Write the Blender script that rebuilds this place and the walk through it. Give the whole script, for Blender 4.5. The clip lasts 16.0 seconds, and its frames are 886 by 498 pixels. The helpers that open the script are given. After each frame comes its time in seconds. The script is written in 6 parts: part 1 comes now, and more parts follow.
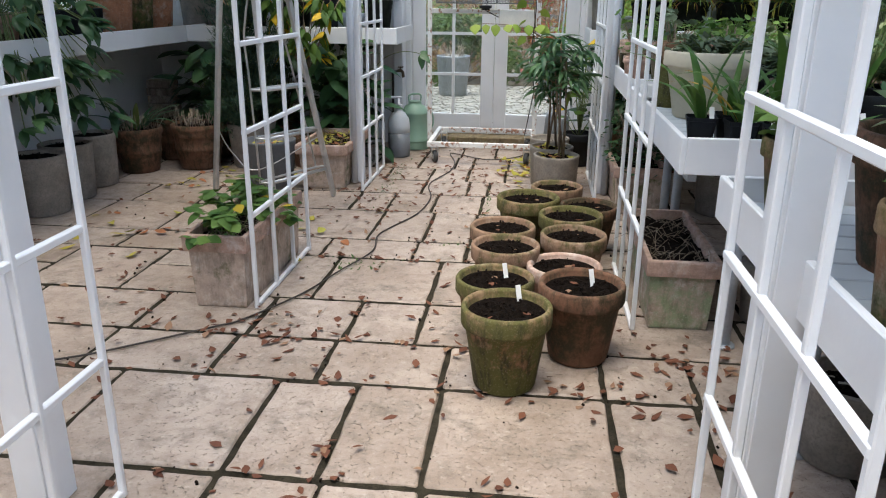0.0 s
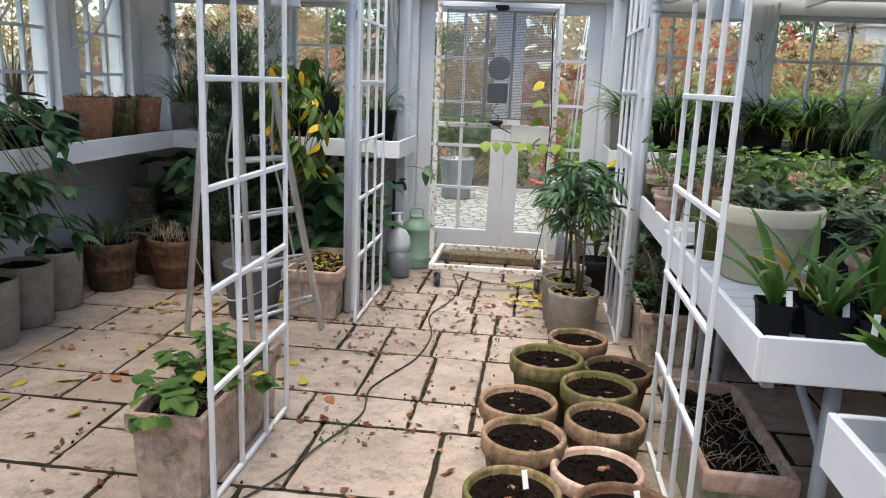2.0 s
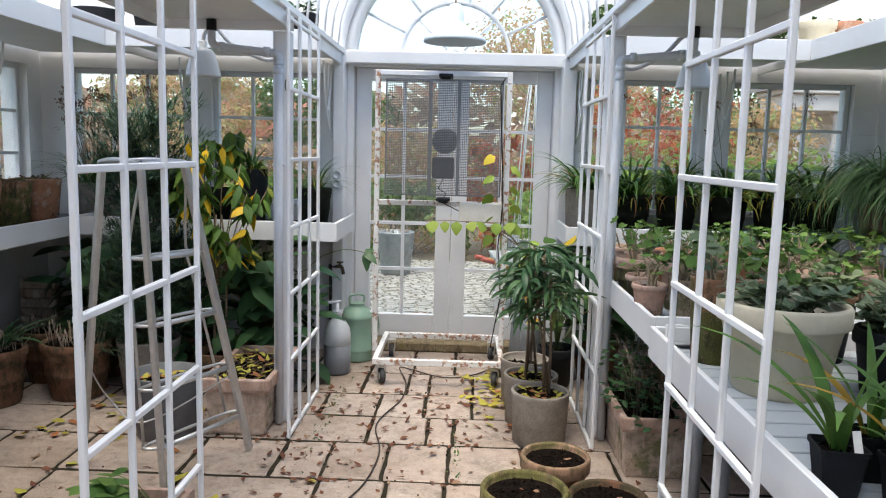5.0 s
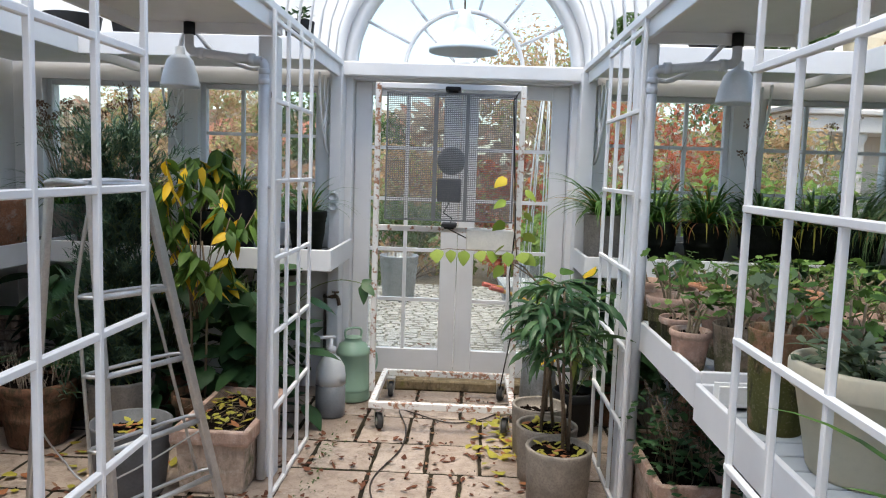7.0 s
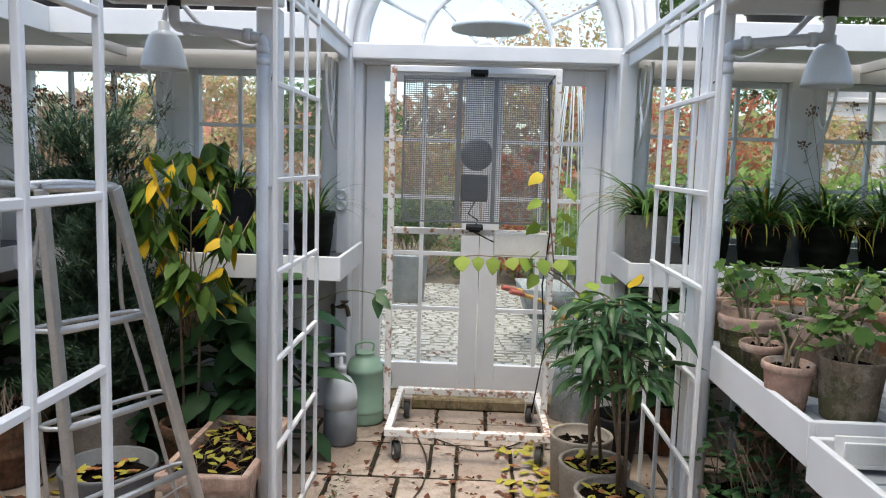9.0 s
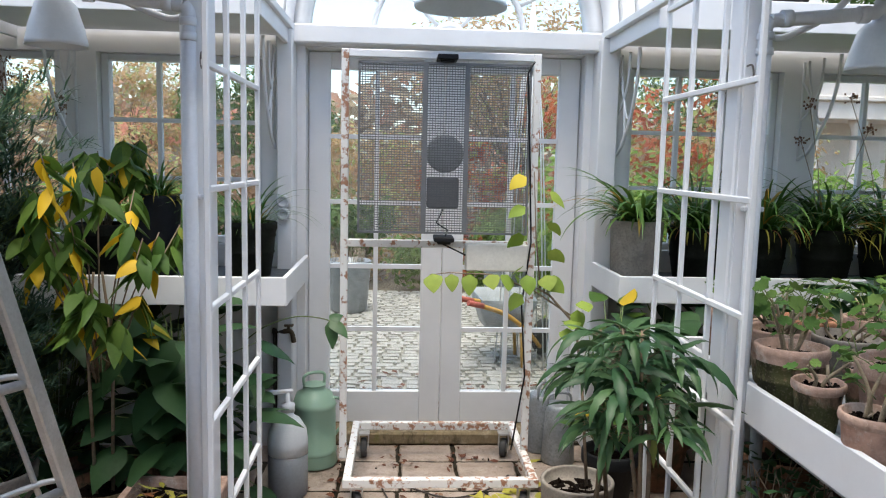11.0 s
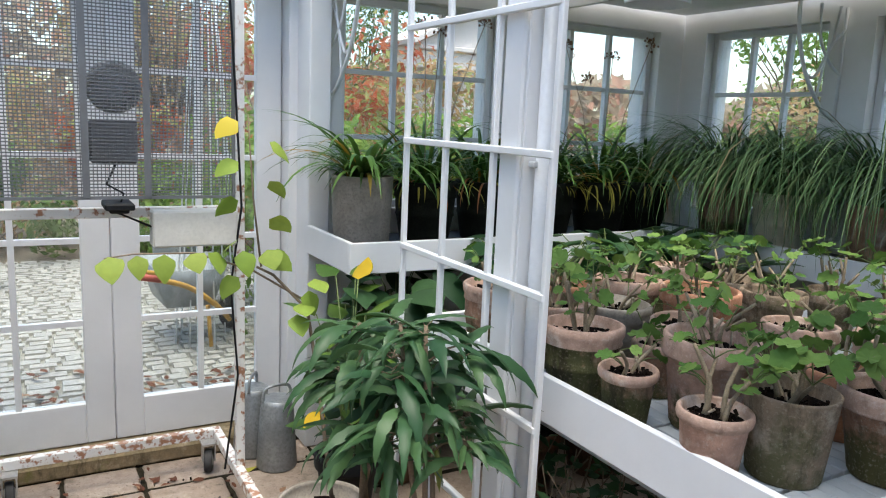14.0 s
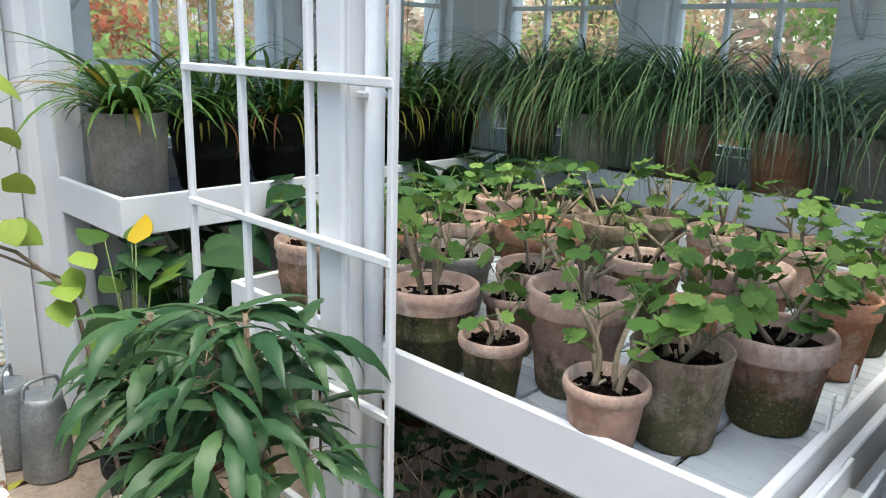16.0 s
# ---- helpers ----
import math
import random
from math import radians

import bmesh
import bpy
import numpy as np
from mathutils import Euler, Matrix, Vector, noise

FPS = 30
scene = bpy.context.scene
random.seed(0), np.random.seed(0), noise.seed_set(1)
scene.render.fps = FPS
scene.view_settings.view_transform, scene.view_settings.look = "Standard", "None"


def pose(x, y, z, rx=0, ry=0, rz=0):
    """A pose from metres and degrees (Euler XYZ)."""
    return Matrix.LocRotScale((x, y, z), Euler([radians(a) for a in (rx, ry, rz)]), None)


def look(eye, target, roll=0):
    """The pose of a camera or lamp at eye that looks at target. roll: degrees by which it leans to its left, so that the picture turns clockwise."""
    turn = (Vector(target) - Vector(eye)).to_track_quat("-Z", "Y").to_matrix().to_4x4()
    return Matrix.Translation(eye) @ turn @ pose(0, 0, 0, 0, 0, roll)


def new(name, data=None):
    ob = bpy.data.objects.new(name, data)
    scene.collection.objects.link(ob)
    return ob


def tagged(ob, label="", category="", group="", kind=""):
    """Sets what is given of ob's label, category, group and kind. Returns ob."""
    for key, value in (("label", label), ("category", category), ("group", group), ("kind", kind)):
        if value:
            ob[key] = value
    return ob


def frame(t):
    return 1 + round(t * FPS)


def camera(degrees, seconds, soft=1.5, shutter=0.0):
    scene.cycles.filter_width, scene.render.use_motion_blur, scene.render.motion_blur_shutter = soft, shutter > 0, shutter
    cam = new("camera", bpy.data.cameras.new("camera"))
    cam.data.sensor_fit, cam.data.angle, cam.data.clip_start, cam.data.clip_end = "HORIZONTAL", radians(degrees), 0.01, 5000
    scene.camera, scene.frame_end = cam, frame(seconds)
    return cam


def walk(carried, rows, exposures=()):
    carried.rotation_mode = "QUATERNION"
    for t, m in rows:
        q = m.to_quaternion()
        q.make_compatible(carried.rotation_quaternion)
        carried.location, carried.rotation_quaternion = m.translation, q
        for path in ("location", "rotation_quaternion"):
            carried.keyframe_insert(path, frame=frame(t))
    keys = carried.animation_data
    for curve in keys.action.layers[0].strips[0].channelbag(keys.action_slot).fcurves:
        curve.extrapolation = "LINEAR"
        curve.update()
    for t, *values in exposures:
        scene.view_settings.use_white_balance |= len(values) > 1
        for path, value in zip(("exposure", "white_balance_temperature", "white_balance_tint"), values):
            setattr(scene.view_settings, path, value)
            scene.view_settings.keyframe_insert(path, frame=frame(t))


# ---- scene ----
cam = camera(61.1, 16.0, 1.1)
SKY = 0.15
PATH = [
    (0, (0.276, 0.435, 1.303), (0.058, 2.316, 0.659), 0.5),
    (0.5, (0.189, 0.671, 1.349), (-0.005, 2.554, 0.704), 0.7),
    (1, (0.127, 0.831, 1.403), (-0.069, 2.728, 0.799), 0.8),
    (1.5, (0.129, 0.964, 1.444), (-0.073, 2.885, 0.923), 2.0),
    (2, (0.16, 1.067, 1.475), (-0.062, 3.007, 1.042), 2.3),
    (2.5, (0.159, 1.144, 1.489), (-0.057, 3.095, 1.106), 2.6),
    (3, (0.097, 1.254, 1.503), (-0.073, 3.219, 1.172), 2.5),
    (3.5, (0.044, 1.346, 1.516), (-0.049, 3.321, 1.216), 2.0),
    (4, (0.037, 1.415, 1.515), (-0.012, 3.395, 1.233), 1.4),
    (4.2, (0.037, 1.449, 1.511), (-0.006, 3.429, 1.237), 1.4),
    (6.3, (0.019, 1.969, 1.548), (-0.068, 3.953, 1.318), 1.6),
    (6.5, (0.022, 2.008, 1.541), (-0.056, 3.995, 1.321), 1.5),
    (7, (0.011, 2.121, 1.534), (-0.061, 4.109, 1.325), 1.9),
    (7.5, (0.035, 2.276, 1.552), (-0.08, 4.263, 1.352), 2.5),
    (8, (0.011, 2.398, 1.55), (-0.113, 4.384, 1.347), 2.7),
    (8.5, (-0.088, 2.545, 1.554), (-0.169, 4.532, 1.334), 2.1),
    (8.7, (-0.112, 2.59, 1.548), (-0.19, 4.575, 1.317), 1.8),
    (10.8, (-0.283, 3.171, 1.549), (-0.236, 5.157, 1.319), 1.5),
    (11, (-0.317, 3.237, 1.556), (-0.202, 5.22, 1.324), 1.3),
    (11.5, (-0.355, 3.371, 1.547), (-0.086, 5.338, 1.308), 2.1),
    (12, (-0.317, 3.52, 1.551), (0.046, 5.473, 1.322), 3.0),
    (12.5, (-0.313, 3.634, 1.55), (0.161, 5.563, 1.312), 3.0),
    (13, (-0.36, 3.768, 1.557), (0.29, 5.64, 1.292), 2.4),
    (13.5, (-0.386, 3.865, 1.548), (0.435, 5.665, 1.253), 2.2),
    (14, (-0.38, 3.958, 1.531), (0.583, 5.678, 1.192), 2.5),
    (14.5, (-0.308, 4.078, 1.538), (0.755, 5.726, 1.143), 2.1),
    (15, (-0.248, 4.151, 1.537), (0.903, 5.723, 1.086), 2.2),
    (15.5, (-0.244, 4.248, 1.531), (1.026, 5.711, 1.033), 2.5),
    (16, (-0.25, 4.341, 1.529), (1.15, 5.671, 1.008), 1.8),
]
EXPOSURES = [(0.0, 1.54, 6600, 6), (1.0, 1.66, 6650, 7), (2.0, 1.72, 6850, 8), (4.0, 1.68, 6850, 8), (8.0, 1.53, 6950, 8), (11.0, 1.6, 6850, 8), (12.5, 1.58, 6750, 7), (14.0, 1.75, 6700, 6), (16.0, 2.0, 6700, 4)]
walk(cam, [(t, look(eye, target, roll)) for t, eye, target, roll in PATH], EXPOSURES)

# ---- light ----
world = bpy.data.worlds.new("sky")
scene.world = world
world.use_nodes = True
wn, wl = world.node_tree.nodes, world.node_tree.links
sky = wn.new("ShaderNodeTexSky")
sky.sky_type, sky.sun_disc = "NISHITA", False
sky.sun_elevation, sky.sun_rotation = radians(78), radians(-160)
sky.air_density, sky.dust_density, sky.ozone_density = 1.0, 2.0, 1.0
wl.new(sky.outputs[0], wn["Background"].inputs[0])
wn["Background"].inputs[1].default_value = SKY
sun = new("sun", bpy.data.lights.new("sun", "SUN"))
sun.data.energy, sun.data.angle, sun.data.color = 1.7, radians(45), (1.0, 0.95, 0.88)
sun.matrix_world = look((-2.2, -6.0, 30.0), (0, 0, 0))

# ---- materials ----
def mat(name):
    m = bpy.data.materials.new(name)
    m.use_nodes = True
    return m, m.node_tree.nodes, m.node_tree.links, m.node_tree.nodes["Principled BSDF"]


def coords(n, l, scale=1.0, obj=True):
    tc = n.new("ShaderNodeTexCoord")
    mp = n.new("ShaderNodeMapping")
    mp.inputs["Scale"].default_value = (scale, scale, scale) if not isinstance(scale, tuple) else scale
    l.new(tc.outputs["Object"], mp.inputs[0])
    return mp.outputs[0]


def noise_tex(n, l, vec, scale, detail=6, rough=0.6):
    t = n.new("ShaderNodeTexNoise")
    t.inputs["Scale"].default_value, t.inputs["Detail"].default_value, t.inputs["Roughness"].default_value = scale, detail, rough
    l.new(vec, t.inputs["Vector"])
    return t.outputs["Fac"]


def ramp(n, l, fac, a, b):
    r = n.new("ShaderNodeMapRange")
    r.inputs["From Min"].default_value, r.inputs["From Max"].default_value = a, b
    l.new(fac, r.inputs[0])
    return r.outputs[0]


def mix(n, l, fac, a, b):
    x = n.new("ShaderNodeMix")
    x.data_type = "RGBA"
    if isinstance(fac, float):
        x.inputs[0].default_value = fac
    else:
        l.new(fac, x.inputs[0])
    for i, v in ((6, a), (7, b)):
        if isinstance(v, tuple):
            x.inputs[i].default_value = (*v, 1)
        else:
            l.new(v, x.inputs[i])
    return x.outputs[2]


def math_node(n, l, op, a, b):
    x = n.new("ShaderNodeMath")
    x.operation = op
    for i, v in ((0, a), (1, b)):
        if isinstance(v, (int, float)):
            x.inputs[i].default_value = v
        else:
            l.new(v, x.inputs[i])
    return x.outputs[0]


def bump(n, l, p, h, strength=0.3, dist=0.01):
    b = n.new("ShaderNodeBump")
    b.inputs["Strength"].default_value, b.inputs["Distance"].default_value = strength, dist
    l.new(h, b.inputs["Height"])
    l.new(b.outputs[0], p.inputs["Normal"])


def rand_vec(n, l, vec):
    """Shifts a pattern from object to object."""
    oi = n.new("ShaderNodeObjectInfo")
    add = n.new("ShaderNodeVectorMath")
    add.operation = "MULTIPLY_ADD"
    cx = n.new("ShaderNodeCombineXYZ")
    for i in range(3):
        l.new(oi.outputs["Random"], cx.inputs[i])
    l.new(cx.outputs[0], add.inputs[0])
    add.inputs[1].default_value = (17.0, 31.0, 23.0)
    l.new(vec, add.inputs[2])
    return add.outputs[0], oi.outputs["Random"]


def painted(name, col, worn=(0.42, 0.36, 0.28), rough=0.45, wear=0.66, streak=(1, 1, 1)):
    m, n, l, p = mat(name)
    v = coords(n, l, streak)
    big = noise_tex(n, l, v, 2.3)
    fine = noise_tex(n, l, v, 34)
    c = mix(n, l, ramp(n, l, big, 0.35, 0.75), col, tuple(x * 0.87 for x in col))
    chips = ramp(n, l, math_node(n, l, "ADD", math_node(n, l, "MULTIPLY", fine, 0.75), math_node(n, l, "MULTIPLY", big, 0.35)), wear, wear + 0.06)
    c = mix(n, l, chips, c, worn)
    l.new(c, p.inputs["Base Color"])
    p.inputs["Roughness"].default_value = rough
    bump(n, l, p, fine, 0.15, 0.004)
    return m


def plain(name, col, rough=0.5, metal=0.0, var=0.15, scale=12, bs=0.2, trans=0.0, random_tone=0.0, spec=0.4):
    m, n, l, p = mat(name)
    v, rnd = rand_vec(n, l, coords(n, l))
    f = noise_tex(n, l, v, scale)
    g = noise_tex(n, l, v, scale * 7)
    c = mix(n, l, ramp(n, l, f, 0.3, 0.7), tuple(x * (1 - var) for x in col), tuple(min(1, x * (1 + var)) for x in col))
    c = mix(n, l, ramp(n, l, g, 0.45, 0.8), c, tuple(x * (1 - 1.6 * var) if 1.6 * var < 1 else 0 for x in col))
    if random_tone:
        c = mix(n, l, math_node(n, l, "MULTIPLY", rnd, random_tone), c, tuple(x * 0.45 for x in col))
    l.new(c, p.inputs["Base Color"])
    p.inputs["Roughness"].default_value, p.inputs["Metallic"].default_value = rough, metal
    p.inputs["Transmission Weight"].default_value = trans
    p.inputs["Specular IOR Level"].default_value = spec
    bump(n, l, p, g, bs, 0.004)
    return m


def clay(name, col, moss=(0.065, 0.068, 0.02), amount=0.5, pale=(0.60, 0.52, 0.44), drip=None, tide=0.0):
    """Terracotta with salt bloom, algae and dark streaks; amount: how much of it is stained."""
    m, n, l, p = mat(name)
    v, rnd = rand_vec(n, l, coords(n, l))
    run, _ = rand_vec(n, l, coords(n, l, (1.0, 1.0, 0.28)))
    big, mid, fine = noise_tex(n, l, v, 6, 5), noise_tex(n, l, v, 22, 8, 0.7), noise_tex(n, l, v, 140)
    c = mix(n, l, ramp(n, l, mid, 0.38, 0.62), col, tuple(x * 0.68 for x in col))
    c = mix(n, l, math_node(n, l, "MULTIPLY", ramp(n, l, noise_tex(n, l, v, 9, 8, 0.75), 0.52, 0.66), 0.75), c, pale)
    green = math_node(n, l, "ADD", math_node(n, l, "MULTIPLY", big, 0.65), math_node(n, l, "MULTIPLY", mid, 0.5))
    green = math_node(n, l, "ADD", green, math_node(n, l, "MULTIPLY", rnd, 0.10))
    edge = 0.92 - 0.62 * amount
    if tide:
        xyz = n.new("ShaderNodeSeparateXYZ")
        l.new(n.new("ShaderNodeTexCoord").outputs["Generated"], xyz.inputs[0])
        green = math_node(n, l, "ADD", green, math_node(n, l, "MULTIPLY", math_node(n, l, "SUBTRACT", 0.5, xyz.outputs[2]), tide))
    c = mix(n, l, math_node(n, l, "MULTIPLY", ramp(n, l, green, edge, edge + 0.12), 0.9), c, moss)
    streak = noise_tex(n, l, run, 26, 6, 0.7)
    c = mix(n, l, math_node(n, l, "MULTIPLY", ramp(n, l, streak, 0.50, 0.62), min(0.92, 1.4 * amount) if drip is None else drip), c, (0.035, 0.03, 0.015))
    c = mix(n, l, math_node(n, l, "MULTIPLY", ramp(n, l, fine, 0.55, 0.7), 0.35), c, pale)
    l.new(c, p.inputs["Base Color"])
    p.inputs["Roughness"].default_value = 0.85
    p.inputs["Specular IOR Level"].default_value = 0.25
    bump(n, l, p, math_node(n, l, "ADD", math_node(n, l, "MULTIPLY", mid, 1.0), math_node(n, l, "MULTIPLY", fine, 0.5)), 0.5, 0.006)
    return m


def leafy(name, a, b, rough=0.45, spot=None, spot_at=0.68, trans=0.25):
    """Leaf: tone varies from leaf to leaf."""
    m, n, l, p = mat(name)
    g = n.new("ShaderNodeNewGeometry")
    v = coords(n, l)
    f = noise_tex(n, l, v, 60, 3)
    c = mix(n, l, g.outputs["Random Per Island"], a, b)
    c = mix(n, l, math_node(n, l, "MULTIPLY", f, 0.45), c, tuple(x * 0.5 for x in a))
    if spot:
        at = ramp(n, l, g.outputs["Random Per Island"], spot_at, spot_at + 0.02)
        c = mix(n, l, at, c, spot)
    l.new(c, p.inputs["Base Color"])
    p.inputs["Roughness"].default_value = min(0.8, rough + 0.12)
    p.inputs["Specular IOR Level"].default_value = 0.28
    tr = n.new("ShaderNodeBsdfTranslucent")
    l.new(c, tr.inputs[0])
    ms = n.new("ShaderNodeMixShader")
    ms.inputs[0].default_value = trans
    l.new(p.outputs[0], ms.inputs[1])
    l.new(tr.outputs[0], ms.inputs[2])
    l.new(ms.outputs[0], n["Material Output"].inputs[0])
    return m


def glass_mat(name, tint=(0.93, 0.96, 0.96), dirty=0.10):
    m, n, l, p = mat(name)
    t, g, ms, fr = n.new("ShaderNodeBsdfTransparent"), n.new("ShaderNodeBsdfGlossy"), n.new("ShaderNodeMixShader"), n.new("ShaderNodeLayerWeight")
    t.inputs[0].default_value = (*tint, 1)
    g.inputs["Roughness"].default_value = 0.03
    v = coords(n, l)
    dirt = ramp(n, l, noise_tex(n, l, v, 7), 0.4, 0.9)
    d, ms2 = n.new("ShaderNodeBsdfDiffuse"), n.new("ShaderNodeMixShader")
    d.inputs[0].default_value = (0.7, 0.7, 0.68, 1)
    l.new(math_node(n, l, "MULTIPLY", dirt, dirty), ms2.inputs[0])
    fr.inputs[0].default_value = 0.5
    gloss = math_node(n, l, "MULTIPLY_ADD", math_node(n, l, "POWER", fr.outputs["Facing"], 5.0), 0.93)
    gloss.node.inputs[2].default_value = 0.04
    l.new(gloss, ms.inputs[0])
    l.new(t.outputs[0], ms.inputs[1])
    l.new(g.outputs[0], ms.inputs[2])
    l.new(ms.outputs[0], ms2.inputs[1])
    l.new(d.outputs[0], ms2.inputs[2])
    l.new(ms2.outputs[0], n["Material Output"].inputs[0])
    return m


def stone_mat():
    m, n, l, p = mat("sandstone_flag")
    v, rnd = rand_vec(n, l, coords(n, l))
    big, mid, fine = noise_tex(n, l, v, 3), noise_tex(n, l, v, 14, 9, 0.72), noise_tex(n, l, v, 95, 4)
    c = mix(n, l, ramp(n, l, big, 0.3, 0.7), (0.36, 0.285, 0.232), (0.47, 0.395, 0.335))
    c = mix(n, l, math_node(n, l, "MULTIPLY", rnd, 0.5), c, (0.345, 0.262, 0.205))
    c = mix(n, l, math_node(n, l, "MULTIPLY", ramp(n, l, mid, 0.47, 0.68), 0.65), c, (0.185, 0.135, 0.098))
    blot = noise_tex(n, l, v, 1.4, 3)
    c = mix(n, l, math_node(n, l, "MULTIPLY", ramp(n, l, blot, 0.47, 0.66), 0.6), c, (0.235, 0.172, 0.125))
    scuff = noise_tex(n, l, v, 5.5, 9, 0.78)
    c = mix(n, l, math_node(n, l, "MULTIPLY", ramp(n, l, scuff, 0.52, 0.64), 0.7), c, (0.15, 0.125, 0.095))
    c = mix(n, l, math_node(n, l, "MULTIPLY", ramp(n, l, noise_tex(n, l, v, 38, 4), 0.60, 0.70), 0.35), c, (0.58, 0.50, 0.42))
    pit = ramp(n, l, fine, 0.60, 0.68)
    c = mix(n, l, math_node(n, l, "MULTIPLY", pit, 0.7), c, (0.11, 0.08, 0.058))
    l.new(c, p.inputs["Base Color"])
    rough = n.new("ShaderNodeMapRange")
    rough.inputs["To Min"].default_value, rough.inputs["To Max"].default_value = 0.36, 0.62
    l.new(mid, rough.inputs[0])
    l.new(rough.outputs[0], p.inputs["Roughness"])
    p.inputs["Specular IOR Level"].default_value = 0.55
    h = math_node(n, l, "SUBTRACT", math_node(n, l, "ADD", math_node(n, l, "MULTIPLY", mid, 0.6), math_node(n, l, "MULTIPLY", scuff, 0.7)), math_node(n, l, "MULTIPLY", pit, 0.5))
    bump(n, l, p, h, 0.8, 0.010)
    return m


WHITE = painted("white_paint", (0.76, 0.765, 0.77), wear=0.77)
WHITE_WORN = painted("worn_white_paint", (0.78, 0.77, 0.74), worn=(0.34, 0.17, 0.10), wear=0.57)
PLASTER = painted("white_plaster", (0.78, 0.775, 0.76), rough=0.9, wear=0.84)
SLATGREY = painted("pale_grey_board", (0.42, 0.46, 0.49), worn=(0.2, 0.2, 0.19), wear=0.72, rough=0.6)
STONE = stone_mat()
JOINT = plain("earth_joint", (0.032, 0.027, 0.018), 0.95, var=0.5, scale=25, bs=0.8, spec=0.1)
GLASS = glass_mat("pane_glass")
ROOF_GLASS = glass_mat("clean_roof_glass", (0.97, 0.98, 0.98), 0.03)
SOIL = plain("dark_soil", (0.009, 0.0065, 0.005), 0.97, var=0.6, scale=60, bs=1.0, spec=0.04)
STEEL = plain("galvanised_steel", (0.42, 0.46, 0.50), 0.5, 0.3, 0.12, 20)
ALU = plain("dull_aluminium", (0.55, 0.55, 0.54), 0.42, 0.75, 0.12, 20)
PIPE = plain("white_plastic", (0.55, 0.57, 0.60), 0.35, 0.0, 0.05, 10)
BLACK = plain("black_plastic", (0.011, 0.012, 0.014), 0.6, 0.0, 0.2, 30, spec=0.2)
DARKPOT = plain("dark_glazed_clay", (0.010, 0.011, 0.007), 0.7, 0.0, 0.5, 20, spec=0.15)
GREYPOT = plain("grey_concrete", (0.265, 0.235, 0.20), 0.9, 0.0, 0.25, 14, 0.3)

# ---- mesh helpers ----
def box(bm, lo, hi, m=None, bev=0.0):
    """A box, with chamfered long edges where bev is given."""
    c = [(a + b) / 2 for a, b in zip(lo, hi)]
    s = [abs(b - a) for a, b in zip(lo, hi)]
    mm = Matrix.Translation(c) @ Matrix.Diagonal((*s, 1))
    r = bmesh.ops.create_cube(bm, size=1.0, matrix=(m @ mm) if m else mm)
    if bev:
        es = {e for v in r["verts"] for e in v.link_edges}
        bmesh.ops.bevel(bm, geom=list(es), offset=bev, segments=1, affect="EDGES", clamp_overlap=True)


def ring_loft(bm, rings, cap0=True, cap1=True, closed=True):
    vs = [[bm.verts.new(p) for p in r] for r in rings]
    for a, b in zip(vs, vs[1:]):
        k = len(a)
        for i in range(k if closed else k - 1):
            bm.faces.new((a[i], a[(i + 1) % k], b[(i + 1) % k], b[i])).smooth = True
    if cap0:
        bm.faces.new(vs[0][::-1])
    if cap1:
        bm.faces.new(vs[-1])


def tube(bm, pts, r, seg=8, r1=None):
    """A round bar along points; r1: its radius at the end."""
    pts = [Vector(p) for p in pts]
    rings, u = [], None
    for i, p in enumerate(pts):
        d = (pts[min(i + 1, len(pts) - 1)] - pts[max(i - 1, 0)]).normalized()
        if u is None:
            u = d.orthogonal().normalized()
        u = (u - d * u.dot(d)).normalized()
        w = d.cross(u)
        q = r if r1 is None else r + (r1 - r) * i / (len(pts) - 1)
        rings.append([p + (u * math.cos(a) + w * math.sin(a)) * q for a in (2 * math.pi * k / seg for k in range(seg))])
    ring_loft(bm, rings)


def lathe(bm, prof, seg=28, c=(0, 0, 0), wob=0.0):
    """A turned shape from (radius, height) pairs."""
    c = Vector(c)
    rings = [[c + Vector((r * math.cos(a) * (1 + wob * math.sin(2 * a)), r * math.sin(a), z)) for a in (2 * math.pi * k / seg for k in range(seg))] for r, z in prof]
    ring_loft(bm, rings, prof[0][0] > 0, prof[-1][0] > 0)


def finish(name, bm, material):
    bmesh.ops.recalc_face_normals(bm, faces=bm.faces)
    me = bpy.data.meshes.new(name)
    bm.to_mesh(me)
    bm.free()
    me.materials.append(material)
    return new(name, me)


FINE = ("stem_mass", "stalk_mass", "soil_litter", "stub_mass", "dry_stalk_mass", "stub_mass", "flower_stalk_mass", "seed_head_mass", "branch_mass", "scroll")


def part(name, bm, material, parent=None, label=""):
    ob = finish(name, bm, material)
    ob.parent = parent
    if name in FINE:
        tagged(ob, kind="stuff")
    return tagged(ob, label) if label else ob


def thing(name, label, category, m=None, group=""):
    ob = new(name)
    ob.empty_display_size = 0.1
    if m:
        ob.matrix_basis = m
    return tagged(ob, label, category, group)


def setting(name, bm, material, label, category):
    return tagged(finish(name, bm, material), label, category, kind="structure")


def boxes(*bs, bev=0.0):
    bm = bmesh.new()
    for lo, hi in bs:
        box(bm, lo, hi, bev=bev)
    return bm


# ---- the house ----
CX = -0.075                      # axis of the aisle
XL, XR, YN, YS = -3.15, 2.98, 7.22, -2.2
LL, LR = -0.866, 0.722           # lattice planes
DOOR_Y = 7.38
HEAD, SILL = 2.07, 1.10


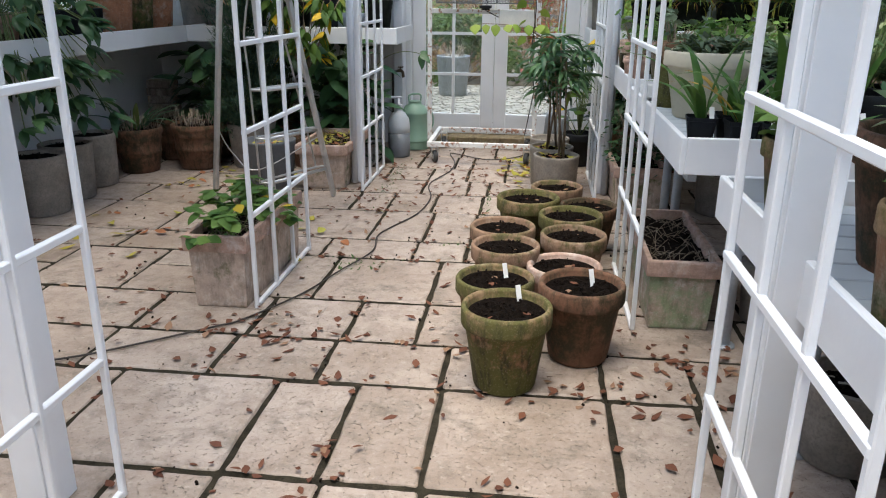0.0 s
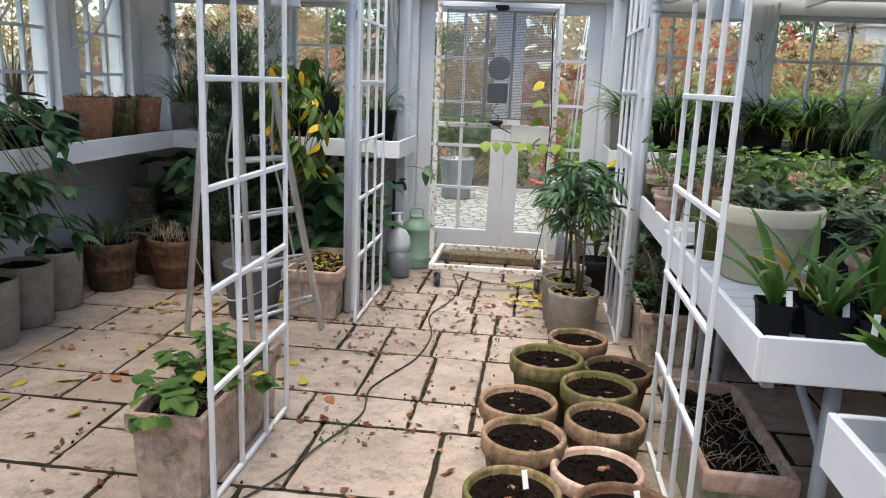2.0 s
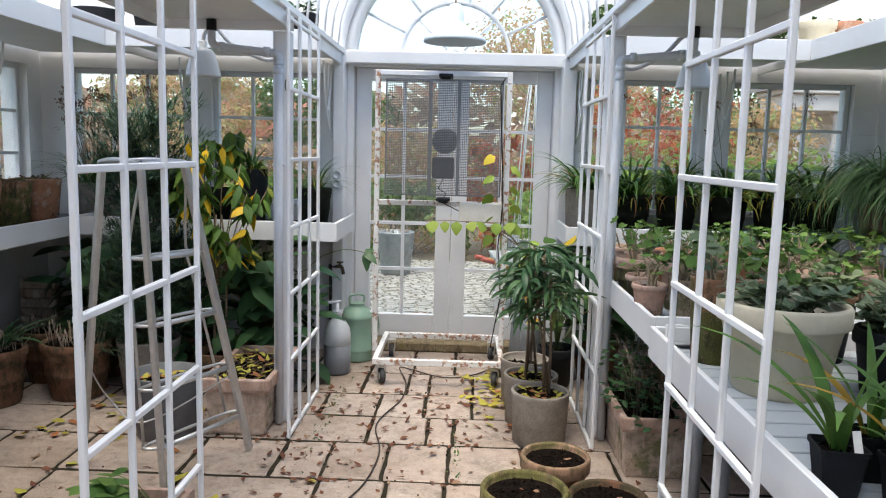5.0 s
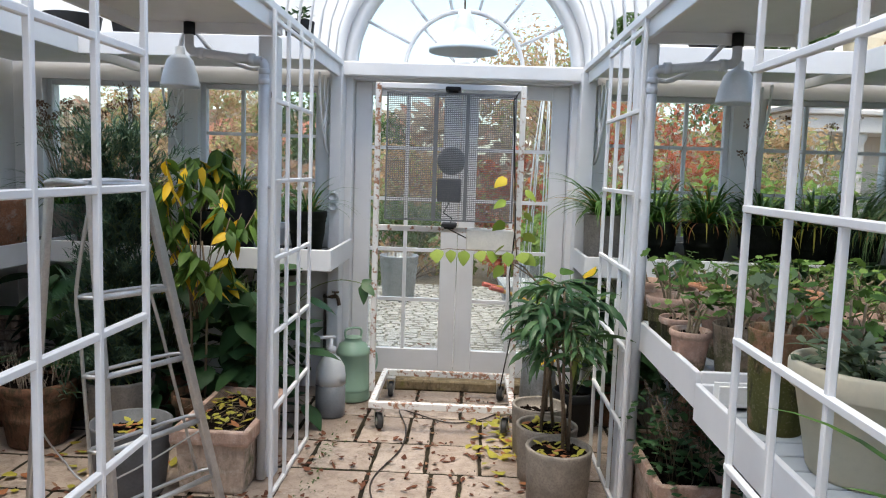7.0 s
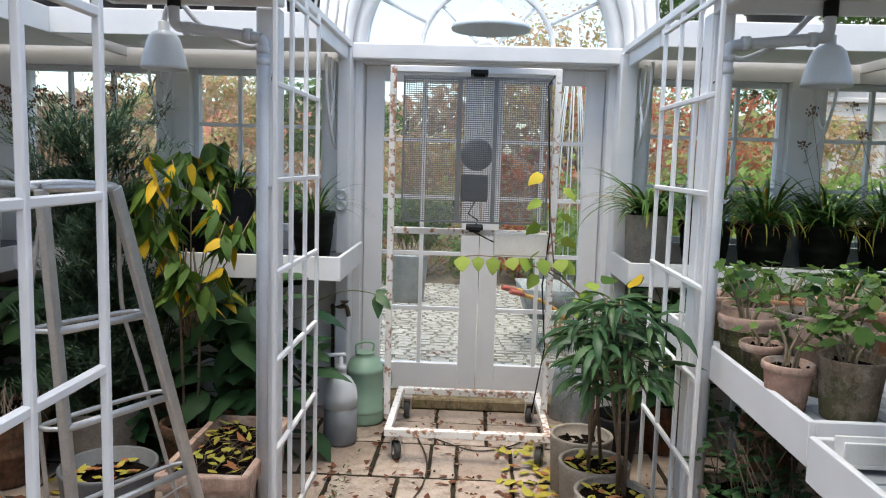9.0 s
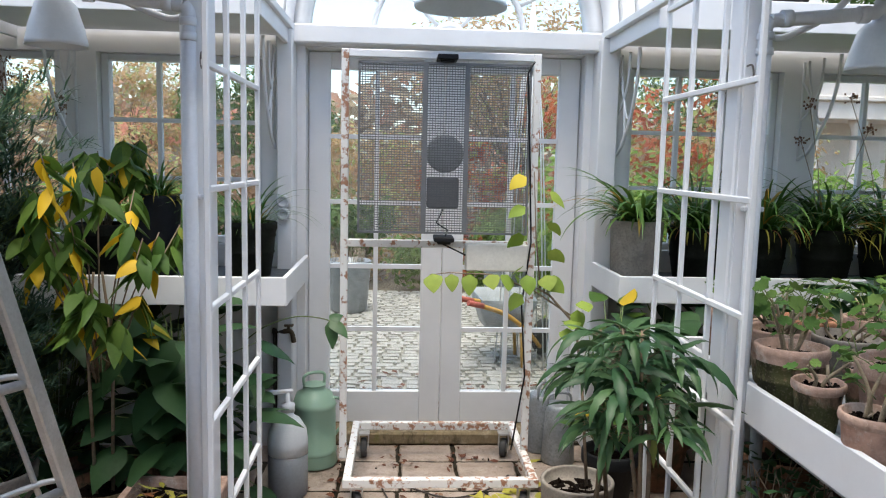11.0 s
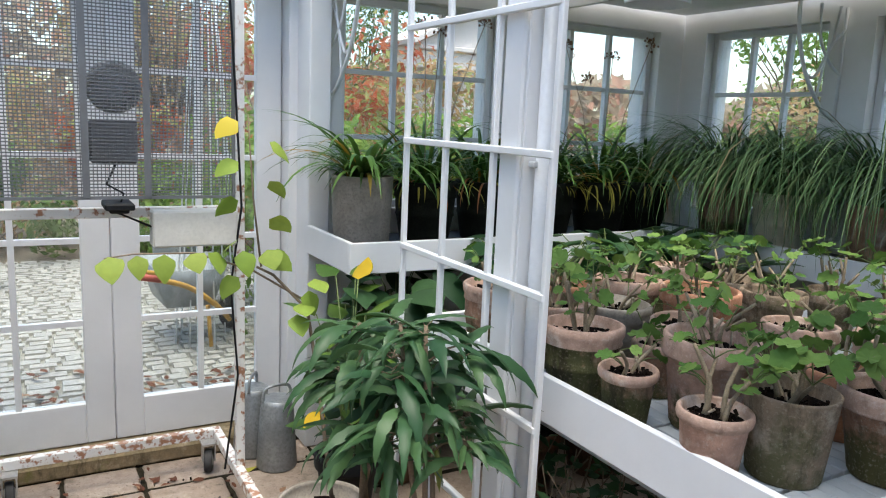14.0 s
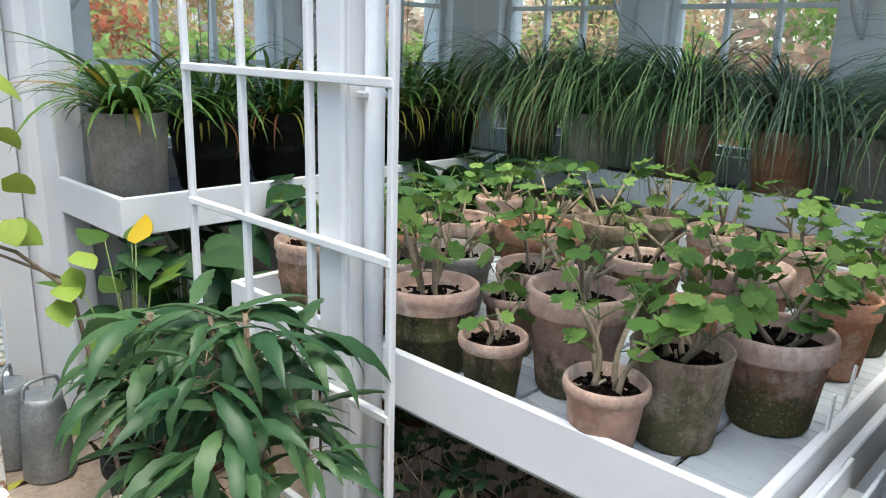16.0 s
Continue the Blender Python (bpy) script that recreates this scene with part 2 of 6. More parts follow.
def wall_with_windows(name, label, axis, at, thick, spans, a0, a1, top):
    """A wall along an axis with openings at spans; returns it."""
    def b(p, q, z0, z1):
        return ((at, p, z0), (at + thick, q, z1)) if axis == "y" else ((p, at, z0), (q, at + thick, z1))
    bm = boxes(b(a0, a1, -0.05, SILL), b(a0, a1, HEAD, top))
    edge = a0
    for p, q in spans:
        box(bm, *b(edge, p, SILL, HEAD))
        edge = q
    box(bm, *b(edge, a1, SILL, HEAD))
    return setting(name, bm, PLASTER, label, "wall")


def window(index, axis, at, p, q, cols=3, rows=3, depth=0.05):
    def b(u0, u1, z0, z1, d0=0.0, d1=None):
        d1 = depth if d1 is None else d1
        return ((at + d0, u0, z0), (at + d1, u1, z1)) if axis == "y" else ((u0, at + d0, z0), (u1, at + d1, z1))
    root = tagged(new(f"window_{index}"), "white-painted wooden window with small panes", "window", kind="structure")
    f = 0.035
    bm = boxes(b(p, p + f, SILL, HEAD), b(q - f, q, SILL, HEAD), b(p + f, q - f, HEAD - f, HEAD), b(p + f, q - f, SILL, SILL + f), bev=0.004)
    part("window_frame", bm, WHITE, root)
    bm = bmesh.new()
    w, h = (q - p - 2 * f), (HEAD - SILL - 2 * f)
    for i in range(1, cols):
        u = p + f + w * i / cols
        box(bm, *b(u - 0.011, u + 0.011, SILL + f, HEAD - f, 0.008, depth - 0.008))
    for i in range(1, rows):
        z = SILL + f + h * i / rows
        box(bm, *b(p + f, q - f, z - 0.011, z + 0.011, 0.01, depth - 0.01))
    part("glazing_bars", bm, WHITE, root)
    for i in range(cols):
        for k in range(rows):
            u0, z0 = p + f + w * i / cols, SILL + f + h * k / rows
            pane = part("pane", boxes(b(u0, u0 + w / cols, z0, z0 + h / rows, depth / 2 - 0.002, depth / 2 + 0.002)), GLASS, root)
            pane.visible_shadow = False
    return root


R_SPANS = [(0.89, 1.72), (1.92, 2.80)]
L_SPANS = [(-2.95, -2.07), (-1.87, -1.04)]
PITCH = 0.97
SIDE = [(YN - 0.17 - 0.74 - PITCH * k, YN - 0.17 - PITCH * k) for k in range(9)][::-1]
TOP = 2.62
wall_with_windows("wall_north_east", "white plastered wall below small-paned windows", "x", YN, 0.22, R_SPANS, 0.80, XR + 0.2, 2.19)
wall_with_windows("wall_north_west", "white plastered wall below small-paned windows", "x", YN, 0.22, L_SPANS, XL - 0.2, -0.95, 2.19)
wall_with_windows("wall_east", "white plastered side wall with a row of windows", "y", XR, 0.2, SIDE, YS, YN, TOP)
wall_with_windows("wall_west", "white plastered side wall with a row of windows", "y", XL - 0.2, 0.2, SIDE, YS, YN, TOP)
setting("wall_south", boxes(((XL - 0.2, YS - 0.2, -0.05), (XR + 0.2, YS, 3.9))), PLASTER, "white plastered end wall behind the walk", "wall")
k = 1
for p, q in R_SPANS + L_SPANS:
    window(k, "x", YN + 0.06, p, q)
    k += 1
for p, q in SIDE:
    window(k, "y", XR + 0.06, p, q)
    window(k + 1, "y", XL - 0.11, p, q)
    k += 2

# gable wall with the arched opening
ARC_Z, ARC_R = 2.20, 0.83
bm = bmesh.new()
# the wall around the arch is a fan of strips between the arch and the gable's outline
N = 32
arc = [(CX + ARC_R * math.cos(a), ARC_Z + ARC_R * math.sin(a)) for a in (math.pi * i / N for i in range(N + 1))]


def roof_z(x):
    half = (XR - XL) / 2 + 0.2
    return TOP + (4.0 - TOP) * (1 - min(1, abs(x - CX) / half))


def outline(a):
    """Where a ray from the arch's centre meets the gable."""
    d = (math.cos(a), math.sin(a))
    t = ARC_R
    while t < 4 and ARC_Z + t * d[1] < roof_z(CX + t * d[0]) and abs(t * d[0]) < 3.2:
        t += 0.01
    return (CX + t * d[0], ARC_Z + t * d[1])


outer = [outline(math.pi * i / N) for i in range(N + 1)]
rows = []
for y in (YN, YN + 0.22):
    rows.append(([bm.verts.new((x, y, z)) for x, z in arc], [bm.verts.new((x, y, z)) for x, z in outer]))
for i in range(N):
    (a0, o0), (a1, o1) = rows
    bm.faces.new((a0[i], a0[i + 1], o0[i + 1], o0[i]))
    bm.faces.new((a1[i], o1[i], o1[i + 1], a1[i + 1]))
    bm.faces.new((a0[i], a1[i], a1[i + 1], a0[i + 1]))
setting("wall_north_gable", bm, PLASTER, "white plastered gable wall around the arched fanlight", "wall")
setting("wall_north_jambs", boxes(((0.70, YN - 0.10, 0), (0.80, YN + 0.24, ARC_Z)), ((-0.95, YN - 0.10, 0), (-0.87, YN + 0.24, ARC_Z)), bev=0.006), WHITE, "white-painted wooden pilasters beside the door", "pilaster")

# arch moulding and fanlight
fan = tagged(new("window_fanlight"), "white semicircular fanlight with radiating glazing bars above the double door", "window", kind="structure")


def arch_band(bm, r0, r1, y0, y1, n=40):
    rings = []
    for i in range(n + 1):
        a = math.pi * i / n
        c, s = math.cos(a), math.sin(a)
        rings.append([(CX + r * c, y, ARC_Z + r * s) for r, y in ((r0, y0), (r1, y0), (r1, y1), (r0, y1))])
    ring_loft(bm, rings)


bm = bmesh.new()
arch_band(bm, 0.80, 0.90, YN - 0.05, YN + 0.02)
part("moulding", bm, WHITE, fan)
bm = bmesh.new()
arch_band(bm, 0.725, 0.80, YN - 0.02, YN + 0.12)
part("window_frame", bm, WHITE, fan)
part("transom", boxes(((CX - 0.86, YN - 0.04, ARC_Z - 0.06), (CX + 0.86, YN + 0.16, ARC_Z + 0.035)), bev=0.008), WHITE, fan)
bm = bmesh.new()
arch_band(bm, 0.385, 0.410, YN + 0.05, YN + 0.09)
for a, r0, r1 in [(math.pi * i / 7, 0.40, 0.74) for i in range(1, 7)] + [(math.pi * i / 4, 0.07, 0.395) for i in (1, 2, 3)]:
    tube(bm, [(CX + r * math.cos(a), YN + 0.07, ARC_Z + r * math.sin(a)) for r in (r0, r1)], 0.011, 6)
arch_band(bm, 0.05, 0.085, YN + 0.05, YN + 0.09, 12)
part("glazing_bars", bm, WHITE, fan)
bm = bmesh.new()
cv = bm.verts.new((CX, YN + 0.07, ARC_Z))
vs = [bm.verts.new((CX + 0.74 * math.cos(a), YN + 0.07, ARC_Z + 0.74 * math.sin(a))) for a in (math.pi * i / 30 for i in range(31))]
for i in range(30):
    bm.faces.new((cv, vs[i], vs[i + 1]))
pane = part("pane", bm, GLASS, fan)
pane.visible_shadow = False

# glass roof
roof = tagged(new("ceiling"), "glass roof on white-painted rafters", "roof", kind="structure")
bm = bmesh.new()
half = (XR - XL) / 2 + 0.2
for s in (-1, 1):
    for i in range(17):
        y = YS + (YN + 0.2 - YS) * i / 16
        a, b = Vector((CX + s * half, y, TOP)), Vector((CX, y, 4.0))
        d = (b - a).normalized()
        mm = Matrix.Translation((a + b) / 2) @ d.to_track_quat("X", "Z").to_matrix().to_4x4()
        box(bm, (-(b - a).length / 2, -0.018, -0.05), ((b - a).length / 2, 0.018, 0.0), mm)
box(bm, (CX - 0.03, YS, 3.90), (CX + 0.03, YN, 4.0))
part("rafters", bm, WHITE, roof)
for s in (-1, 1):
    bm = bmesh.new()
    q = [bm.verts.new(v) for v in ((CX + s * half, YS, TOP + 0.006), (CX + s * half, YN + 0.2, TOP + 0.006), (CX, YN + 0.2, 4.006), (CX, YS, 4.006))]
    bm.faces.new(q)
    g = part("roof_glass", bm, ROOF_GLASS, roof)
    g.visible_shadow = False

# ---- double door ----
door = tagged(new("door_1"), "closed white-painted double glazed door with small panes", "door", kind="structure")
DX0, DX1, DZ0, DZ1 = -0.822, 0.660, 0.07, 2.13
part("door_frame", boxes(((DX0 - 0.05, DOOR_Y - 0.10, 0.0), (DX0, DOOR_Y + 0.06, DZ1 + 0.02)), ((DX1, DOOR_Y - 0.10, 0.0), (DX1 + 0.05, DOOR_Y + 0.06, DZ1 + 0.02)), ((DX0, DOOR_Y - 0.10, DZ1), (DX1, DOOR_Y + 0.06, DZ1 + 0.02)), bev=0.004), WHITE, door)
part("door_sill", boxes(((DX0, DOOR_Y - 0.16, 0.0), (DX1, DOOR_Y + 0.08, DZ0)), bev=0.01), clay("weathered_sill_wood", (0.26, 0.20, 0.12), (0.17, 0.16, 0.05), 0.4, (0.42, 0.36, 0.26)), door, "weathered wooden door sill")
mid = (DX0 + DX1) / 2
for s, (p, q) in enumerate(((DX0 + 0.004, mid - 0.002), (mid + 0.002, DX1 - 0.004))):
    leaf = tagged(new("door_leaf"))
    leaf.parent = door
    y0, y1 = DOOR_Y, DOOR_Y + 0.045
    so, si = 0.115, 0.115
    l0, l1 = (p + so, q - si) if s == 0 else (p + si, q - so)
    z0, z1 = 0.255, 2.035
    part("frame", boxes(((p, y0, DZ0 + 0.004), (l0, y1, DZ1 - 0.004)), ((l1, y0, DZ0 + 0.004), (q, y1, DZ1 - 0.004)), ((l0, y0, DZ0 + 0.004), (l1, y1, z0)), ((l0, y0, z1), (l1, y1, DZ1 - 0.004)), bev=0.004), WHITE, leaf)
    bm = bmesh.new()
    box(bm, ((l0 + l1) / 2 - 0.012, y0 + 0.006, z0), ((l0 + l1) / 2 + 0.012, y1 - 0.006, z1))
    for i in range(1, 5):
        z = z0 + (z1 - z0) * i / 5
        box(bm, (l0, y0 + 0.009, z - 0.012), (l1, y1 - 0.009, z + 0.012))
    part("glazing_bars", bm, WHITE, leaf)
    for i in range(5):
        for c in range(2):
            u0, u1 = l0 + (l1 - l0) * c / 2, l0 + (l1 - l0) * (c + 1) / 2
            pane = part("pane", boxes(((u0, y0 + 0.02, z0 + (z1 - z0) * i / 5), (u1, y0 + 0.024, z0 + (z1 - z0) * (i + 1) / 5))), GLASS, leaf)
            pane.visible_shadow = False

# ---- posts, lattices, shelves ----
RUNGS = [0.012, 0.41, 0.765, 1.11, 1.46, 1.815, 2.16]


def lattice(x, y0, y1, label):
    """A white steel trellis panel with four uprights."""
    t = thing("trellis", label, "trellis", pose(x, y0, 0), "trellis panels along the aisle")
    w = y1 - y0
    for i in range(4):
        y = w * i / 3
        part("upright", boxes(((-0.009, y - 0.009, 0.0), (0.009, y + 0.009, 2.20)), bev=0.003), WHITE, t)
    for z in RUNGS:
        part("rung", boxes(((-0.0125, -0.006, z - 0.010), (0.0065, w + 0.006, z + 0.010)), bev=0.003), WHITE, t)
    return t


for x, y0, y1 in ((LL, 5.41, 6.17), (LR, 5.405, 6.20), (LL - 0.005, 3.335, 4.12), (LR + 0.005, 3.33, 4.10), (-0.78, 1.26, 2.04), (LR, 1.30, 2.06)):
    lattice(x, y0, y1, "white-painted steel trellis panel standing beside the aisle")


def post(x, y, w=0.105):
    t = thing("post", "white-painted square timber post carrying the upper shelf", "post", pose(x, y, 0), "shelf posts")
    part("shaft", boxes(((-w / 2, -w / 2, 0), (w / 2, w / 2, 2.13)), bev=0.006), WHITE, t)
    part("cover_strip", boxes(((-w / 2 + 0.012, -w / 2 - 0.008, 0.02), (w / 2 - 0.012, -w / 2, 2.12)), bev=0.002), WHITE, t)
    return t


POSTS = [(0.778, 5.617, 0.09), (-0.96, 5.69, 0.09), (0.83, 2.0, 0.105), (-0.97, 2.0, 0.105)]
for x, y, w in POSTS:
    post(x, y, w)


def shelf(name, x0, x1, y0, y1, z, h, label, fronts, mesh_mat, th=0.022):
    """A tray-like shelf: deck with raised boards on the given sides (n, s, e, w)."""
    t = thing(name, label, "shelf")
    part("deck", boxes(((x0 + th, y0 + th, z - 0.075), (x1 - th, y1 - th, z - 0.06))), mesh_mat, t)
    ya, yb = y0 + th * ("s" in fronts), y1 - th * ("n" in fronts)
    for s in fronts:
        lo, hi = {"s": ((x0, y0, z - h), (x1, y0 + th, z)), "n": ((x0, y1 - th, z - h), (x1, y1, z)), "w": ((x0, ya, z - h), (x0 + th, yb, z)), "e": ((x1 - th, ya, z - h), (x1, yb, z))}[s]
        part("board", boxes((lo, hi), bev=0.003), WHITE, t)
    return t


DECK = plain("dark_wire_mesh_deck", (0.10, 0.11, 0.12), 0.7, 0.2, 0.5, 160)
shelf("wall_shelf", 0.70, 2.50, 6.62, YN, 1.045, 0.125, "white shelf tray along the window wall, full of pots", "sw", DECK)
shelf("wall_shelf", 2.50, XR, -2.1, YN, 1.045, 0.125, "long white shelf tray along the side windows", "w", DECK)
shelf("wall_shelf", -2.52, -0.80, 6.45, YN, 1.045, 0.125, "white shelf tray along the window wall, full of pots", "se", DECK)
shelf("wall_shelf", XL, -2.52, -2.1, YN, 1.045, 0.125, "long white shelf tray along the side windows", "e", DECK)
shelf("upper_shelf", 0.74, 2.10, 6.38, YN, 2.25, 0.125, "white upper shelf above the windows", "sw", WHITE)
shelf("upper_shelf", 2.10, XR, 2.6, YN, 2.25, 0.125, "white upper shelf above the side windows", "w", WHITE)
shelf("upper_shelf", -2.25, -0.89, 6.38, YN, 2.25, 0.125, "white upper shelf above the windows", "se", WHITE)
shelf("upper_shelf", XL, -2.25, 2.6, YN, 2.25, 0.125, "white upper shelf above the side windows", "e", WHITE)
# aisle shelves: the stretch below y 3.2 is unseen, added to shade the floor
shelf("upper_shelf", 0.74, 1.42, 1.2, 5.58, 2.25, 0.125, "white upper shelf carried by the aisle posts", "wens", WHITE)
shelf("upper_shelf", -1.57, -0.89, 1.2, 5.64, 2.25, 0.125, "white upper shelf carried by the aisle posts", "wens", WHITE)
for x in (0.73, -0.88):
    t = thing("top_rail", "white-painted rail along the trellis tops", "rail")
    part("rail", boxes(((x - 0.02, -1.0, 2.20), (x + 0.01, YN, 2.235)), bev=0.003), WHITE, t)

# ---- floor ----
bm = boxes(((XL, YS, -0.08), (XR, YN + 0.06, -0.0085)))
floor = setting("floor", bm, JOINT, "pale sandstone flagged floor with earthy joints", "floor")

# ---- leaves and stems ----
class Foliage:
    """Collects leaves into one mesh."""
    def __init__(self):
        self.v, self.f = [], []

    def leaf(self, p, az, el, length, width, droop=60, rows=5, prof=None, fold=0.25, roll=0.0):
        """A leaf from p, az and el in degrees; it bends down by droop along its length."""
        prof = prof or LANCE
        b = len(self.v)
        a, p = radians(az), Vector(p)
        side = Vector((-math.sin(a), math.cos(a), 0))
        for i in range(rows + 1):
            s = i / rows
            e = radians(el - droop * s)
            d = Vector((math.cos(e) * math.cos(a), math.cos(e) * math.sin(a), math.sin(e)))
            sd = side
            if roll:
                sd = Matrix.Rotation(radians(roll), 3, d) @ side
            n = d.cross(sd)
            h = width / 2 * prof(s)
            self.v += [tuple(p - sd * h - n * h * fold), tuple(p), tuple(p + sd * h - n * h * fold)]
            if i:
                k = b + 3 * i
                self.f += [(k - 3, k - 2, k + 1, k), (k - 2, k - 1, k + 2, k + 1)]
            p = p + d * (length / rows)

    def round_leaf(self, p, az, tilt, r, lobes=7, n=25, cup=0.24):
        """A scalloped round leaf whose stalk joins its middle."""
        m = Matrix.Translation(p) @ Euler((0, radians(tilt), radians(az))).to_matrix().to_4x4()
        b = len(self.v)
        self.v.append(tuple(m @ Vector((0, 0, 0))))
        for i in range(n):
            a = 2 * math.pi * i / n + 0.2
            q = r * (0.94 + 0.065 * math.cos(lobes * a) + 0.02 * math.sin(13 * a)) * (0.5 if i == 0 else 1)
            self.v.append(tuple(m @ Vector((q * math.cos(a), q * math.sin(a), r * cup * (0.7 + 0.3 * math.cos(lobes * a))))))
        self.f += [(b, b + 1 + i, b + 1 + (i + 1) % n) for i in range(n)]

    def card(self, p, nrm, size, spin):
        """A small pointed leaf of four corners."""
        q = Vector(nrm).to_track_quat("Z", "Y").to_matrix() @ Matrix.Rotation(spin, 3, "Z")
        b = len(self.v)
        for c in ((0, -1, 0), (0.45, 0, 0.12), (0, 1, 0), (-0.45, 0, 0.12)):
            self.v.append(tuple(Vector(p) + q @ (Vector(c) * size)))
        self.f += [(b, b + 1, b + 2), (b, b + 2, b + 3)]

    def done(self, name, material, parent=None, label=""):
        me = bpy.data.meshes.new(name)
        me.from_pydata(self.v, [], self.f)
        me.polygons.foreach_set("use_smooth", [True] * len(self.f))
        me.materials.append(material)
        ob = new(name, me)
        ob.parent = parent
        tagged(ob, kind="stuff")
        return tagged(ob, label) if label else ob


def LANCE(s):
    return max(0.04, math.sin(math.pi * min(1, s ** 0.8)) ** 0.85)


def TOOTHED(s):
    return max(0.03, LANCE(s) * (0.94 + 0.10 * math.sin(44 * s)))


def BLADE(s):
    return max(0.05, min(1, 0.6 + 1.2 * s) * (1 - s ** 3))


def OVATE(s):
    return max(0.03, math.sin(math.pi * s ** 0.62) ** 0.8)


def HEART(s):
    return max(0.03, (0.75 + 0.5 * math.sin(math.pi * s)) * (1 - s ** 2.2) if s > 0.02 else 0.5)


U = random.uniform


def smooth_path(p, n=6):
    out = []
    for i in range(len(p) - 1):
        a, b, c, d = (Vector(p[max(0, min(len(p) - 1, i + k))]) for k in (-1, 0, 1, 2))
        for s in range(n):
            u = s / n
            out.append(0.5 * ((2 * b) + (c - a) * u + (2 * a - 5 * b + 4 * c - d) * u * u + (3 * b - a - 3 * c + d) * u ** 3))
    return out + [Vector(p[-1])]


L_STRAP = leafy("strap_leaf", (0.04, 0.115, 0.02), (0.13, 0.24, 0.05), 0.35, (0.36, 0.22, 0.03), 0.91)
L_GRASS = leafy("sedge_leaf", (0.045, 0.115, 0.035), (0.21, 0.31, 0.13), 0.5, (0.26, 0.21, 0.11), 0.95)
L_BLUE = leafy("blue_sedge_leaf", (0.08, 0.15, 0.10), (0.23, 0.30, 0.20), 0.5)
L_GER = leafy("geranium_leaf", (0.07, 0.165, 0.03), (0.22, 0.34, 0.08), 0.6, (0.42, 0.40, 0.08), 0.96)
L_PALE = leafy("felted_leaf", (0.12, 0.18, 0.10), (0.26, 0.31, 0.19), 0.8)
L_VARI = leafy("variegated_leaf", (0.08, 0.165, 0.05), (0.40, 0.44, 0.25), 0.5)
L_LANCE = leafy("glossy_lance_leaf", (0.026, 0.078, 0.032), (0.085, 0.165, 0.062), 0.28, (0.30, 0.30, 0.06), 0.985)
L_DARK = leafy("dark_broad_leaf", (0.02, 0.065, 0.025), (0.065, 0.14, 0.05), 0.35)
L_YEL = leafy("yellowing_leaf", (0.05, 0.12, 0.02), (0.15, 0.24, 0.035), 0.45, (0.62, 0.40, 0.02), 0.82)
L_LIME = leafy("lime_leaf", (0.20, 0.31, 0.045), (0.36, 0.42, 0.08), 0.5, (0.55, 0.43, 0.04), 0.82)
L_FEATHER = leafy("feathery_leaf", (0.035, 0.085, 0.055), (0.10, 0.165, 0.105), 0.6)
L_BERRY = leafy("strawberry_leaf", (0.05, 0.13, 0.025), (0.17, 0.27, 0.055), 0.5, (0.50, 0.36, 0.03), 0.94)
L_BOX = leafy("box_leaf", (0.035, 0.085, 0.015), (0.08, 0.15, 0.03), 0.45)
L_SEDUM = leafy("red_sedum_leaf", (0.17, 0.075, 0.055), (0.25, 0.14, 0.08), 0.7)
L_DRY = leafy("dry_brown_leaf", (0.10, 0.036, 0.02), (0.19, 0.075, 0.04), 0.75, (0.24, 0.14, 0.085), 0.85, 0.05)
L_DRYY = leafy("dry_yellow_leaf", (0.42, 0.34, 0.05), (0.33, 0.36, 0.07), 0.7, (0.30, 0.12, 0.05), 0.7, 0.1)
STEM = plain("woody_stem", (0.19, 0.14, 0.095), 0.85, var=0.3, scale=40)
G_STEM = plain("pale_geranium_stem", (0.27, 0.215, 0.145), 0.85, var=0.3, scale=50)
STEM_G = plain("green_stem", (0.14, 0.19, 0.06), 0.6, var=0.2, scale=40)
DEAD = plain("dead_stem", (0.30, 0.24, 0.18), 0.9, var=0.3, scale=40)
SOILBIT = plain("bark_bit", (0.014, 0.0095, 0.007), 0.95, var=0.4, scale=40, spec=0.08)
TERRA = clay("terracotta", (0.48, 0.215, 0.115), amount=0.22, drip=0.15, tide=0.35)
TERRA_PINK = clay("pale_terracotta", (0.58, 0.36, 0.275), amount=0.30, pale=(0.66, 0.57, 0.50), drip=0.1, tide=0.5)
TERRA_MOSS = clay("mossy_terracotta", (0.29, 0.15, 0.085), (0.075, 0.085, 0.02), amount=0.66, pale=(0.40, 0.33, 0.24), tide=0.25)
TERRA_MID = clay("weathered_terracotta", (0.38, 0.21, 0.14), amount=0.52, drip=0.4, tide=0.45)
RIM = clay("salt_bleached_rim", (0.50, 0.335, 0.26), amount=0.18, pale=(0.62, 0.53, 0.46), drip=0.2)
RIM_DULL = clay("dull_brown_rim", (0.27, 0.165, 0.105), (0.09, 0.085, 0.03), amount=0.50, pale=(0.40, 0.31, 0.23), drip=0.5)
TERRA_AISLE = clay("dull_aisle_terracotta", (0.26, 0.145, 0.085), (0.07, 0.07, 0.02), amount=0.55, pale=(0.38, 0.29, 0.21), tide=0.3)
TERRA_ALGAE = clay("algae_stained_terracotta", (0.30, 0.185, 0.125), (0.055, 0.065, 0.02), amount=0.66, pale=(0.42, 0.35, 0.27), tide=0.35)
RIM_ORANGE = clay("orange_rim", (0.50, 0.24, 0.14), amount=0.12, drip=0.1)
RIM_GREEN = clay("mossy_rim", (0.24, 0.155, 0.085), (0.085, 0.085, 0.022), amount=0.62, pale=(0.34, 0.28, 0.18), drip=0.6)
